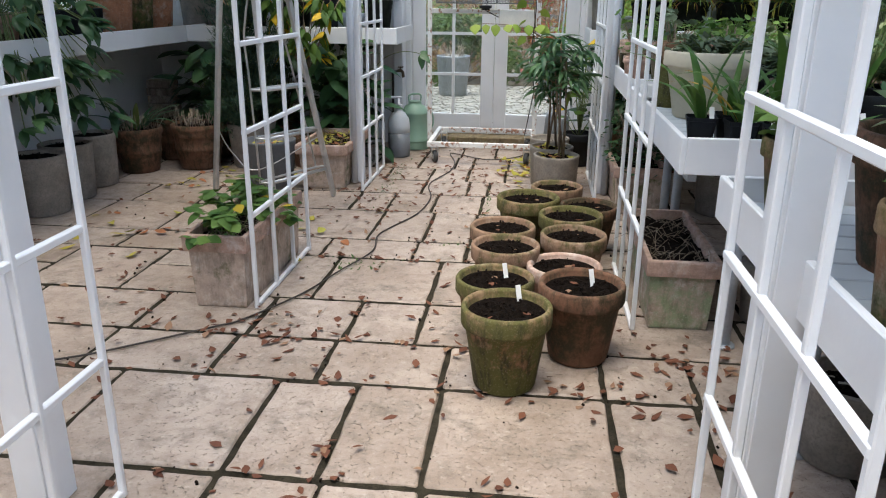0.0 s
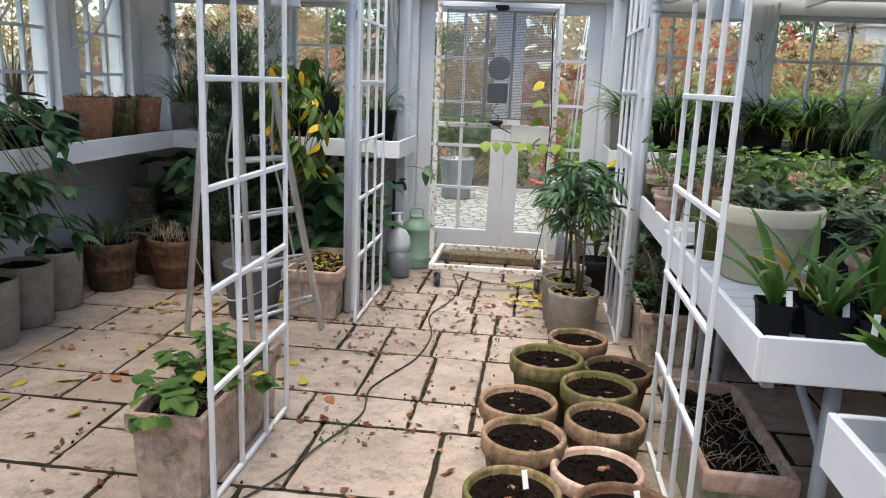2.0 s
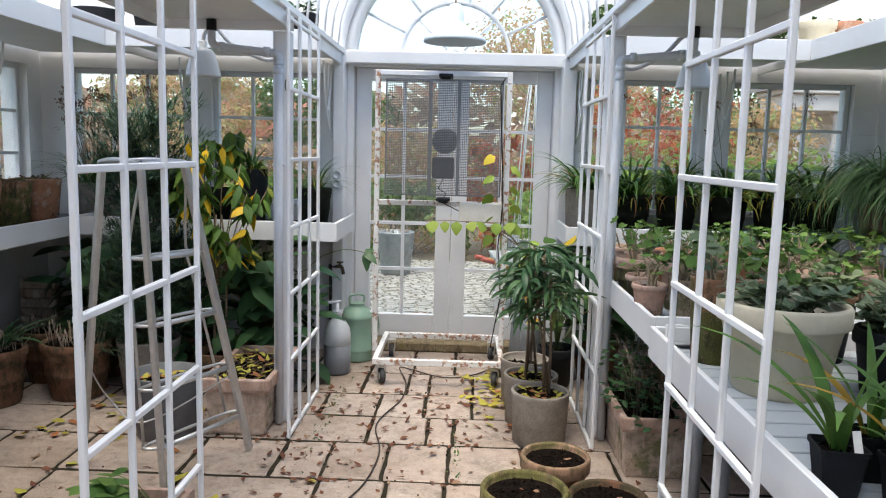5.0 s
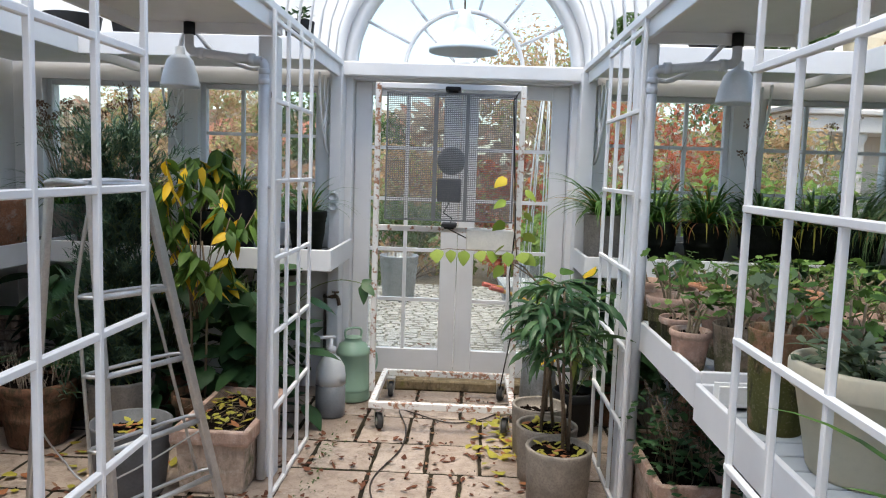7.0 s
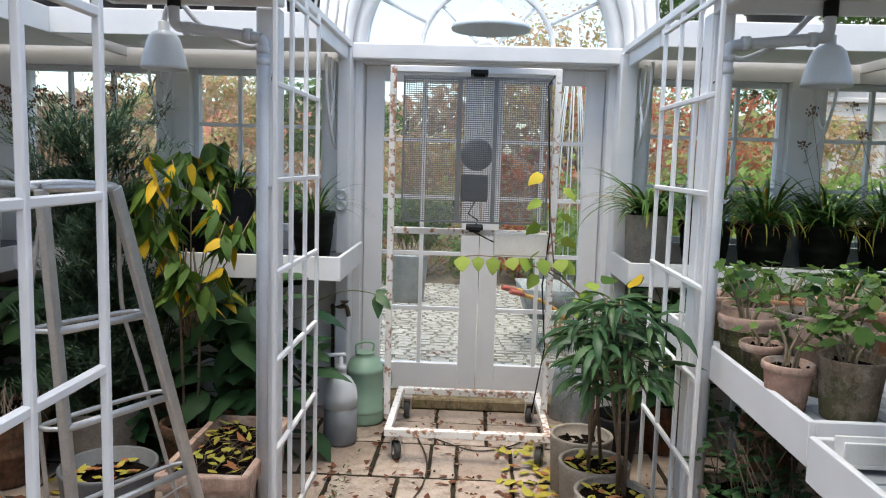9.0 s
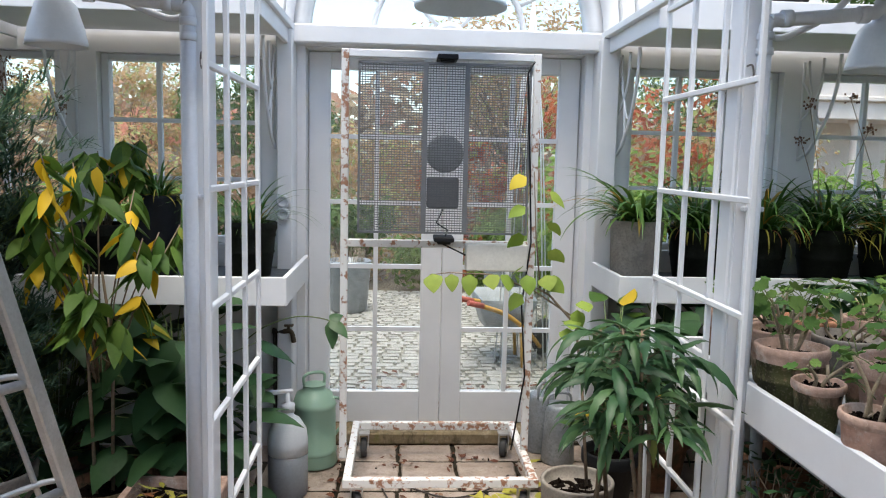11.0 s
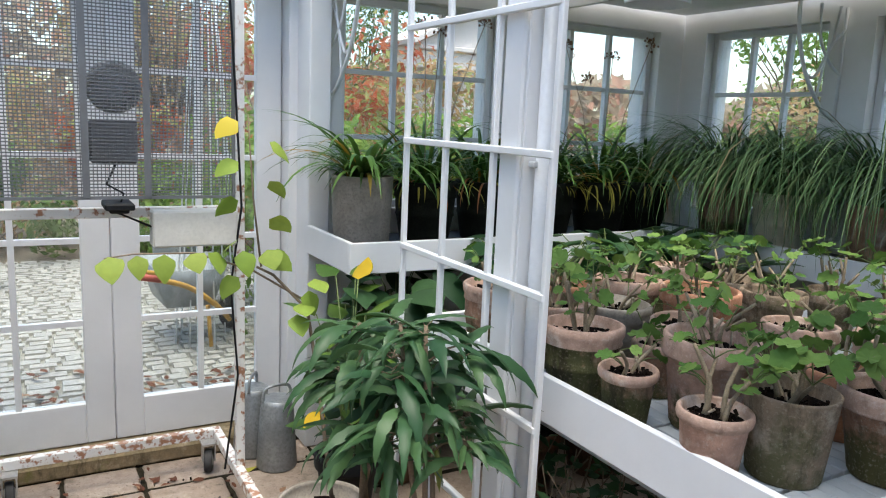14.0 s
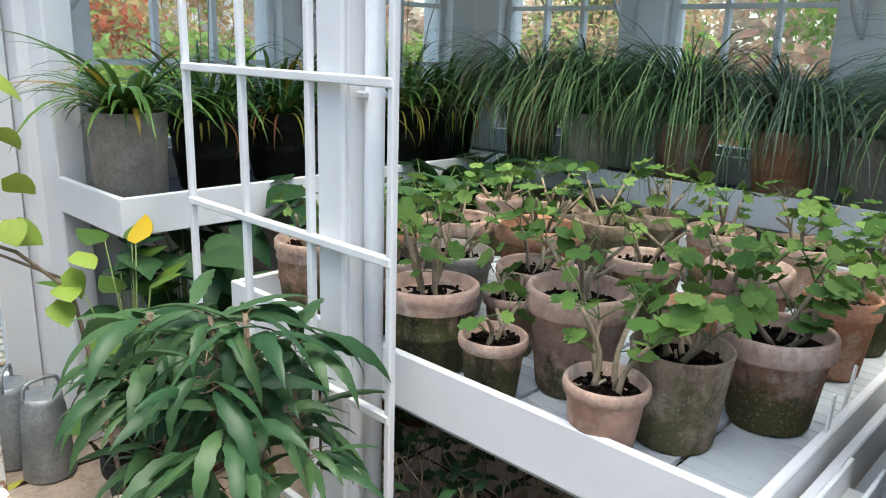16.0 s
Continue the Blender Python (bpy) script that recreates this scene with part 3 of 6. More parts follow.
TERRA_DARK = clay("dark_terracotta", (0.17, 0.085, 0.05), (0.045, 0.04, 0.02), 0.5, (0.22, 0.13, 0.085))
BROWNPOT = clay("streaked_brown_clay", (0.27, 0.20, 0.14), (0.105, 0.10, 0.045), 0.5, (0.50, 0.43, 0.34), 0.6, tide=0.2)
CREAM = plain("cream_clay", (0.60, 0.54, 0.40), 0.75, var=0.07, scale=5, bs=0.12)
LABEL = plain("white_plastic_label", (0.82, 0.82, 0.80), 0.5, var=0.04)

RIMS = {TERRA_AISLE: RIM_DULL, TERRA_ALGAE: RIM, TERRA_MID: RIM, TERRA_PINK: RIM, TERRA: RIM_ORANGE, TERRA_MOSS: RIM_GREEN}
PROFILES = {
    "collar": lambda r, h: [(r * 0.66, 0), (r * 0.70, h * 0.04), (r * 0.90, h * 0.76), (r * 0.985, h * 0.775), (r, h * 0.80), (r, h * 0.97), (r * 0.97, h), (r * 0.90, h), (r * 0.87, h * 0.96), (r * 0.84, h * 0.80)],
    "round": lambda r, h: [(r * 0.68, 0), (r * 0.72, h * 0.05), (r * 0.88, h * 0.80), (r * 0.97, h * 0.84), (r, h * 0.90), (r * 0.98, h * 0.97), (r * 0.92, h), (r * 0.86, h * 0.97), (r * 0.82, h * 0.82)],
    "plain": lambda r, h: [(r * 0.76, 0), (r * 0.80, h * 0.03), (r * 0.985, h * 0.95), (r, h * 0.985), (r * 0.97, h), (r * 0.92, h * 0.985), (r * 0.88, h * 0.80)],
    "cylinder": lambda r, h: [(r * 0.86, 0), (r * 0.90, h * 0.02), (r * 0.985, h * 0.93), (r, h * 0.985), (r * 0.985, h), (r * 0.90, h), (r * 0.89, h * 0.97), (r * 0.86, h * 0.82)],
    "ringed": lambda r, h: [(r * 0.72, 0), (r * 0.75, h * 0.04), (r * 0.86, h * 0.42), (r * 0.90, h * 0.45), (r * 0.88, h * 0.49), (r * 0.91, h * 0.72), (r * 0.96, h * 0.75), (r * 0.93, h * 0.80), (r, h * 0.88), (r, h * 0.98), (r * 0.96, h), (r * 0.88, h), (r * 0.85, h * 0.84)],
}


def soil_disc(r, z):
    bm = bmesh.new()
    c = bm.verts.new((0, 0, z + 0.01))
    prev = None
    first = None
    for q in (0.2, 0.4, 0.6, 0.8, 1.0):
        ring = [bm.verts.new((r * q * math.cos(a), r * q * math.sin(a), z + U(-0.006, 0.012) * (q < 1))) for a in (2 * math.pi * i / 22 for i in range(22))]
        for i in range(22):
            if prev:
                bm.faces.new((prev[i], ring[i], ring[(i + 1) % 22], prev[(i + 1) % 22]))
            else:
                bm.faces.new((c, ring[i], ring[(i + 1) % 22]))
        prev = ring
    return bm


def crumbs(r, z, n=44, s=0.0055):
    """Loose crumbs, bark and roots lying on soil."""
    bm = bmesh.new()
    for i in range(n):
        a, q, k = U(0, 6.28), r * math.sqrt(U(0, 0.85)), U(0.5, 1.3) * s
        mm = Matrix.Translation((q * math.cos(a), q * math.sin(a), z + 0.004)) @ Euler((U(0, 3), U(0, 3), U(0, 3))).to_matrix().to_4x4()
        box(bm, (-k, -k * 0.6, -k * 0.5), (k, k * 0.6, k * 0.5), mm)
    return bm


def potted(name, label, x, y, z, r, h, style, material, category="plant pot", group="", lean=0.0, fill=0.82):
    t = thing(name, label, category, pose(x, y, z, U(-lean, lean), U(-lean, lean), U(0, 360)), group)
    bm = bmesh.new()
    lathe(bm, PROFILES[style](r, h), 32, wob=0.01)
    jar = part("pot", bm, material, t)
    if style in ("collar", "round", "ringed") and material in RIMS:
        rim = jar
        rim.data.materials.append(RIMS[material])
        for pl in rim.data.polygons:
            if pl.center.z > h * 0.765:
                pl.material_index = 1
    part("soil", soil_disc(r * 0.86, h * fill), SOIL, t)
    part("soil_litter", crumbs(r * 0.8, h * fill + 0.006), SOILBIT, t)
    return t


def plant_label(t, x, y, z, h=0.055, tilt=12, az=0.0):
    bm = bmesh.new()
    box(bm, (-0.009, -0.0012, 0), (0.009, 0.0012, h), bev=0.001)
    ob = part("name_label", bm, LABEL, t, "white plastic plant label")
    ob.matrix_basis = pose(x, y, z, tilt, tilt / 2, az)


def strap(t, z, n=46, length=0.30, width=0.013, mat_=None, spread=0.04, up=75, droop=95, name="leaves"):
    f = Foliage()
    for i in range(n):
        a, q = U(0, 360), spread * math.sqrt(U(0, 1))
        f.leaf((q * math.cos(radians(a)), q * math.sin(radians(a)), z), a + U(-25, 25), U(up - 25, up + 12), length * U(0.4, 1.2), width * U(0.7, 1.2), U(droop * 0.7, droop * 1.2), 8, BLADE, 0.3)
    return f.done(name, mat_ or L_STRAP, t)


def geranium(t, z, r, n=16, stems=4, height=0.16, leaf=0.034, mat_=None):
    f, bm, pet = Foliage(), bmesh.new(), bmesh.new()
    for i in range(stems):
        a = 360 * i / stems + U(-40, 40)
        d = Vector((math.cos(radians(a)), math.sin(radians(a)), 0))
        hh = height * U(0.55, 1.0)
        base = Vector((d.x * r * 0.18, d.y * r * 0.18, z))
        pts = [base, base + d * r * U(0.1, 0.3) + Vector((0, 0, hh * 0.45)), base + d * r * U(0.3, 0.75) + Vector((0, 0, hh))]
        tube(bm, smooth_path([q + Vector((U(-0.012, 0.012), U(-0.012, 0.012), 0)) for q in pts], 3), 0.0066, 7, 0.004)
        tip, mid_ = pts[2], pts[1]
        if U(0, 1) < 0.6:
            e = mid_ + Vector((U(-0.05, 0.05), U(-0.05, 0.05), hh * U(0.2, 0.5)))
            tube(bm, [mid_, e], 0.0055, 7, 0.004)
        for k in range(max(2, int(1.7 * n) // stems)):
            o = tip if U(0, 1) < 0.7 else mid_
            la, le = a + U(-110, 110), U(5, 70)
            ll = U(0.03, 0.085)
            e = o + Vector((math.cos(radians(la)) * math.cos(radians(le)), math.sin(radians(la)) * math.cos(radians(le)), math.sin(radians(le)))) * ll
            tube(pet, [o, (o + e) / 2 + Vector((0, 0, 0.006)), e], 0.0016, 4)
            f.round_leaf(e, la, U(0, 60), leaf * U(0.45, 1.2), cup=U(0.05, 0.35))
    part("stem_mass", bm, G_STEM, t)
    part("stalk_mass", pet, STEM_G, t)
    return f.done("leaves", mat_ or L_GER, t)


def mound(t, z, r, n, size, mat_, height=0.12, prof=OVATE, droop=40, name="leaves"):
    """A low bushy plant of pointed leaves."""
    f, bm = Foliage(), bmesh.new()
    for i in range(max(5, n // 9)):
        a, q = U(0, 360), r * math.sqrt(U(0, 1))
        tip = Vector((q * math.cos(radians(a)), q * math.sin(radians(a)), z + height * U(0.35, 1.0) * (1 - 0.4 * (q / r) ** 2)))
        base = Vector((tip.x * 0.3, tip.y * 0.3, z))
        tube(bm, [base, (base + tip) / 2 + Vector((0, 0, height * 0.15)), tip], 0.0028, 5, 0.0018)
        for k in range(9):
            s = U(0.3, 1)
            p = base.lerp(tip, s) + Vector((0, 0, height * 0.1 * math.sin(3.14 * s)))
            f.leaf(p, U(0, 360), U(-5, 55), size * U(0.6, 1.2), size * U(0.45, 0.65), droop * U(0.4, 1.2), 4, prof, 0.2, U(-20, 20))
    part("stem_mass", bm, STEM_G, t)
    return f.done(name, mat_, t)


def stubs(t, z, r, n=40, h=0.10):
    """Cut-back bleached stalks."""
    bm = bmesh.new()
    for i in range(n):
        a, q = U(0, 6.28), r * math.sqrt(U(0, 1))
        p = Vector((q * math.cos(a), q * math.sin(a), z - 0.01))
        tube(bm, [p, p + Vector((U(-0.04, 0.04), U(-0.04, 0.04), h * U(0.4, 1.2)))], 0.0035, 5, 0.0025)
    part("stub_mass", bm, DEAD, t)


# ---- benches ----
def leg(t, x, y, z):
    bm = bmesh.new()
    tube(bm, [(x, y, 0.006), (x, y, z)], 0.024, 12)
    lathe(bm, [(0.045, 0.0), (0.045, 0.008), (0.03, 0.012)], 12, (x, y, 0))
    part("leg", bm, STEEL, t)


def bench(label, x0, x1, y0, y1, z, h=0.13, slat=0.105, ribs=False):
    t = thing("plant_bench", label, "bench")
    th = 0.02
    for lo, hi in (((x0, y0, z - h), (x0 + th, y1, z)), ((x1 - th, y0, z - h), (x1, y1, z)), ((x0 + th, y0, z - h), (x1 - th, y0 + th, z)), ((x0 + th, y1 - th, z - h), (x1 - th, y1, z))):
        part("edge_board", boxes((lo, hi), bev=0.003), WHITE, t)
    n = int((y1 - y0 - 2 * th) / slat)
    if ribs:
        rows, cols = 8, 34
        dy, dx = (y1 - y0 - 2 * th) / rows, (x1 - x0 - 2 * th) / cols
        first = part("slat", boxes(((0.0015, 0.006, z - 0.088), (dx - 0.0015, dy - 0.006, z - 0.072)), bev=0.002), SLATGREY, t)
        for i in range(rows):
            for k in range(cols):
                ob = first if i + k == 0 else new("slat", first.data)
                ob.parent, ob.location = t, (x0 + th + k * dx, y0 + th + i * dy, 0)
        n = 0
    for i in range(n):
        a = y0 + th + (y1 - y0 - 2 * th) * i / n
        part("slat", boxes(((x0 + th, a + 0.003, z - 0.088), (x1 - th, a + slat - 0.004, z - 0.072)), bev=0.003), SLATGREY, t)
    for xx in (x0 + 0.04, x1 - 0.06):
        part("steel_rail", boxes(((xx, y0 + 0.05, z - h - 0.035), (xx + 0.035, y1 - 0.05, z - h - 0.002)), bev=0.003), STEEL, t)
    for xx in (x0 + 0.27, x1 - 0.25):
        for yy in (y0 + 0.14, y1 - 0.2):
            leg(t, xx, yy, z - 0.089)
        bm = bmesh.new()
        tube(bm, [(xx + 0.03, y0 + 0.16, 0.38), (xx + 0.03, (y0 + y1) / 2 + 0.1, z - 0.1)], 0.016, 8)
        part("brace", bm, STEEL, t)
    return t


bench("long white-edged plant bench with grey slats, crowded with geraniums", 0.80, 2.36, 4.67, 6.16, 0.875, ribs=True)
bench("white-edged plant bench on steel legs with mixed foliage plants", 0.795, 2.36, 3.085, 4.655, 0.84)
bench("lower white-edged plant bench on steel legs", 0.84, 2.36, 0.3, 2.70, 0.80)

# ---- terracotta pots standing in the aisle ----
AISLE = [(0.222, 2.81, 0.157, 0.30, 3), (0.490, 3.06, 0.160, 0.30, 2), (0.163, 3.19, 0.155, 0.255, 3), (0.440, 3.40, 0.155, 0.245, 0), (0.190, 3.53, 0.150, 0.28, 1), (0.490, 3.72, 0.150, 0.28, 1), (0.165, 3.84, 0.155, 0.27, 1), (0.490, 4.03, 0.158, 0.285, 3), (0.279, 4.28, 0.165, 0.30, 3), (0.600, 4.34, 0.155, 0.25, 2), (0.440, 4.68, 0.148, 0.265, 1)]
KINDS = [(TERRA_PINK, "pale terracotta pot of bare soil standing on the flagstones"), (TERRA_AISLE, "weathered terracotta pot of bare soil standing on the flagstones"), (TERRA_DARK, "dark terracotta pot of bare soil standing on the flagstones"), (TERRA_MOSS, "moss-stained terracotta pot of bare soil standing on the flagstones")]
for i, (x, y, r, h, kd) in enumerate(AISLE):
    t = potted("terracotta_pot", KINDS[kd][1], x, y, 0.002, r, h, "collar", KINDS[kd][0], "plant pot", "terracotta pots in the aisle", fill=0.90)
    if i in (0, 1, 2):
        t.matrix_basis = pose(x, y, 0.002)
        plant_label(t, 0.045, 0.04 + 0.05 * (i == 0), h * 0.86, 0.075, -14, 10)
    f = Foliage()
    for k in range(3):
        f.leaf((U(-0.06, 0.06), U(-0.06, 0.06), h * 0.91), U(0, 360), 10, 0.04, 0.025, 30, 3, OVATE)
    f.done("fallen_leaf", L_DRY, t)

# ---- troughs ----
def trough(label, x0, x1, y0, y1, h, material):
    t = thing("terracotta_trough", label, "plant trough", pose((x0 + x1) / 2, (y0 + y1) / 2, 0.002))
    a, b = (x1 - x0) / 2, (y1 - y0) / 2
    bm = bmesh.new()
    rings = []
    for s, z in ((0.80, 0), (0.82, 0.012), (0.89, h * 0.77), (1.0, h * 0.78), (1.02, h * 0.83), (1.02, h * 0.98), (1.0, h), (0.86, h), (0.84, h * 0.9), (0.82, h * 0.75)):
        o = (1 - s) * a
        rings.append([(sx * (a - o), sy * (b - o), z) for sx, sy in ((-1, -1), (0, -1), (1, -1), (1, 0), (1, 1), (0, 1), (-1, 1), (-1, 0))])
    ring_loft(bm, rings)
    for f in bm.faces:
        f.smooth = False
    body = part("trough", bm, material, t)
    body.data.materials.append(RIM)
    for pl in body.data.polygons:
        if pl.center.z > h * 0.79:
            pl.material_index = 1
    bm = bmesh.new()
    vs = {}
    nx, ny = 6, 16
    for i in range(nx + 1):
        for j in range(ny + 1):
            vs[i, j] = bm.verts.new(((a * 0.84) * (2 * i / nx - 1), (b - 0.14 * a) * (2 * j / ny - 1), h * 0.86 + U(-0.012, 0.012)))
    for i in range(nx):
        for j in range(ny):
            bm.faces.new((vs[i, j], vs[i + 1, j], vs[i + 1, j + 1], vs[i, j + 1]))
    part("soil", bm, SOIL, t)
    return t, a, b


def roots(t, a, b, z, n=60, material=DEAD):
    bm = bmesh.new()
    for i in range(n):
        p = Vector((U(-a, a) * 0.75, U(-b, b) * 0.85, z))
        d = Vector((U(-1, 1), U(-1, 1), 0)).normalized() * U(0.05, 0.17)
        tube(bm, [p, p + d * 0.5 + Vector((U(-0.02, 0.02), U(-0.02, 0.02), U(0.01, 0.05))), p + d], U(0.0009, 0.0022), 4, 0.0007)
    part("dry_stalk_mass", bm, material, t)


TROUGH_G = clay("green_stained_trough", (0.46, 0.36, 0.28), (0.27, 0.33, 0.19), 0.62, (0.62, 0.60, 0.52), 0.3)
TROUGH_P = clay("pale_trough", (0.52, 0.40, 0.315), (0.13, 0.14, 0.055), 0.42, (0.62, 0.55, 0.47), 0.3)
t, a, b = trough("pale terracotta trough with strawberry plants beside the trellis", -1.165, -0.89, 3.30, 4.10, 0.33, TROUGH_P)
mound_f, bm = Foliage(), bmesh.new()
for i in range(74):
    p = Vector((U(-a, a) * 0.7, U(-b, b) * 0.9, 0.28))
    az = U(0, 360) if U(0, 1) < 0.6 else U(150, 290)
    e = p + Vector((math.cos(radians(az)) * U(0.03, 0.16), math.sin(radians(az)) * U(0.03, 0.16), U(0.0, 0.19) - (0.16 if U(0, 1) < 0.25 else 0)))
    tube(bm, [p, (p + e) / 2 + Vector((0, 0, 0.03)), e], 0.0018, 4)
    for d in (-75, 0, 75):
        mound_f.leaf(e, az + d, U(-35, 30), U(0.05, 0.085), U(0.05, 0.075), 40, 5, OVATE, 0.25, U(-20, 20))
part("stalk_mass", bm, STEM_G, t)
mound_f.done("leaves", L_BERRY, t)
roots(t, a, b, 0.29, 70)
t, a, b = trough("pale terracotta trough of soil strewn with fallen leaves", -1.33, -0.97, 5.40, 6.10, 0.31, TROUGH_P)
roots(t, a, b, 0.28, 60, STEM)
f = Foliage()
for i in range(60):
    f.leaf((U(-a, a) * 0.8, U(-b, b) * 0.85, 0.285 + U(0, 0.02)), U(0, 360), U(-5, 25), U(0.04, 0.08), U(0.02, 0.035), U(-30, 60), 3, OVATE)
f.done("fallen_leaves", L_DRYY, t)
t, a, b = trough("green-stained terracotta trough of dry roots under the bench", 0.765, 1.055, 3.33, 4.12, 0.30, TROUGH_G)
roots(t, a, b, 0.265, 80)
t, a, b = trough("terracotta trough of dark ivy under the bench", 0.80, 1.12, 5.05, 5.70, 0.30, TROUGH_P)
f = Foliage()
for i in range(420):
    p = Vector((U(-a, a) * 1.25, U(-b, b) * 1.2, U(0.27, 0.62)))
    f.leaf(p, U(0, 360), U(-30, 40), U(0.03, 0.06), U(0.025, 0.045), 40, 3, OVATE)
f.done("leaves", L_DARK, t)
bm = bmesh.new()
for i in range(40):
    p = Vector((U(-a, a) * 0.6, U(-b, b) * 0.8, 0.26))
    tube(bm, [p, p + Vector((U(-0.06, 0.06), U(-0.06, 0.06), 0.18)), p + Vector((U(-0.1, 0.1), U(-0.1, 0.1), 0.34))], 0.002, 4)
part("stem_mass", bm, STEM, t)

# ---- geranium pots on the far bench ----
BZ = 0.805
GER = [("small mossy terracotta pot with a sprouting geranium", 0.894, 5.275, 0.075, 0.15, "round", TERRA_ALGAE, 4), ("small pale terracotta pot with a branching geranium", 0.866, 4.985, 0.081, 0.155, "round", TERRA_PINK, 12), ("streaked brown clay pot with a woody geranium", 1.03, 4.925, 0.098, 0.195, "plain", BROWNPOT, 16), ("weathered terracotta pot with a leafy geranium", 1.24, 4.82, 0.115, 0.20, "collar", TERRA_MID, 18), ("pink terracotta pot with a geranium", 1.075, 5.19, 0.117, 0.235, "collar", TERRA_PINK, 10), ("ringed mossy terracotta pot with a low geranium", 0.925, 5.49, 0.113, 0.20, "ringed", TERRA_ALGAE, 9), ("small terracotta pot with a cut-back geranium", 1.13, 5.41, 0.075, 0.15, "round", TERRA_MID, 2), ("grey-rimmed clay pot with a geranium", 1.235, 5.725, 0.12, 0.18, "ringed", GREYPOT, 10), ("bright orange terracotta pot with a geranium", 1.555, 5.665, 0.13, 0.215, "collar", TERRA, 12), ("terracotta pot with a geranium", 1.49, 5.93, 0.12, 0.20, "collar", TERRA_MID, 12), ("wide terracotta pot with a woody geranium", 1.30, 5.47, 0.11, 0.18, "round", TERRA_MID, 9), ("terracotta pot with a geranium", 1.015, 5.75, 0.105, 0.20, "collar", TERRA_MID, 10), ("terracotta pot with a geranium", 0.96, 6.0, 0.105, 0.20, "ringed", TERRA_MID, 9), ("terracotta pot with a geranium", 1.24, 5.98, 0.11, 0.19, "round", TERRA, 9)]
placed = [(g[1], g[2], g[3]) for g in GER]
for j in range(6):
    for i in range(5):
        x, y, r = 1.36 + 0.235 * i + U(-0.03, 0.03), 4.80 + 0.25 * j + U(-0.03, 0.03), U(0.085, 0.118)
        if x + r < 2.33 and y + r < 6.13 and all((x - a) ** 2 + (y - b) ** 2 > (r + c + 0.004) ** 2 for a, b, c in placed):
            placed.append((x, y, r))
            GER.append(("terracotta pot with a spreading geranium", x, y, r, U(0.16, 0.22), random.choice(("collar", "round", "collar", "ringed")), random.choice((TERRA_MID, TERRA_PINK, TERRA_ALGAE, TERRA, BROWNPOT)), random.randint(9, 17)))
for lab, x, y, r, h, st, m_, n in GER:
    t = potted("potted_geranium", lab, x, y, BZ, r, h, st, m_, "potted plant", "geraniums on the bench", 1.5)
    geranium(t, h * 0.82, r, n, 2 if n < 8 else random.choice((3, 4, 5)), U(0.10, 0.19) * (0.6 if n < 8 else 1), U(0.022, 0.035))
    bm = bmesh.new()
    for k in range(1):
        p = Vector((U(-r, r) * 0.5, U(-r, r) * 0.5, h * 0.80))
        tube(bm, [p, p + Vector((U(-0.03, 0.03), U(-0.03, 0.03), U(0.02, 0.06)))], 0.0035, 5, 0.003)
    part("stub_mass", bm, DEAD, t)

# ---- plants on the middle bench ----
BZ2 = 0.768
t = potted("cream_planter", "big cream clay planter with felted pale foliage on the bench", 1.075, 4.075, BZ2, 0.205, 0.30, "collar", CREAM, "potted plant")
mound(t, 0.25, 0.23, 330, 0.052, L_PALE, 0.15, OVATE, 45)
t = potted("tall_pot", "tall moss-stained clay pot with a woody geranium", 0.975, 4.42, BZ2, 0.10, 0.32, "plain", TERRA_MOSS, "potted plant")
geranium(t, 0.28, 0.12, 14, 4, 0.16, 0.03, L_PALE)
t = potted("tall_pot", "mossy tapered clay pot with a geranium", 1.24, 4.50, BZ2, 0.11, 0.28, "plain", TERRA_MOSS, "potted plant")
geranium(t, 0.24, 0.11, 14, 4, 0.16, 0.032)


def square_pot(x, y, z, w, h, lab):
    t = thing("square_pot", lab, "potted plant", pose(x, y, z, 0, 0, U(-8, 8)), "young plants in square pots")
    bm = bmesh.new()
    rings = []
    for s, zz in ((0.72, 0), (0.96, h * 0.88), (1.03, h * 0.89), (1.04, h), (0.98, h), (0.9, h * 0.85)):
        q = w / 2 * s
        rings.append([(sx * q, sy * q, zz) for sx, sy in ((-1, -0.85), (-0.85, -1), (0.85, -1), (1, -0.85), (1, 0.85), (0.85, 1), (-0.85, 1), (-1, 0.85))])
    ring_loft(bm, rings)
    for fc in bm.faces:
        fc.smooth = False
    part("pot", bm, BLACK, t)
    part("soil", soil_disc(w * 0.45, h * 0.86), SOIL, t)
    return t


for i, (x, y, n, ln) in enumerate(((0.90, 3.31, 10, 0.46), (1.025, 3.235, 13, 0.30), (1.145, 3.21, 12, 0.48), (1.265, 3.25, 13, 0.40), (1.02, 3.40, 11, 0.32), (1.16, 3.37, 11, 0.42), (1.40, 3.24, 13, 0.42), (1.30, 3.40, 12, 0.40))):
    t = square_pot(x, y, BZ2, 0.105, 0.115, "black square plastic pot with upright strap leaves")
    strap(t, 0.10, n, ln, 0.031, L_STRAP, 0.012, 80, 75)
    plant_label(t, 0.035, -0.03, 0.095, 0.06, -20, U(-40, 40))
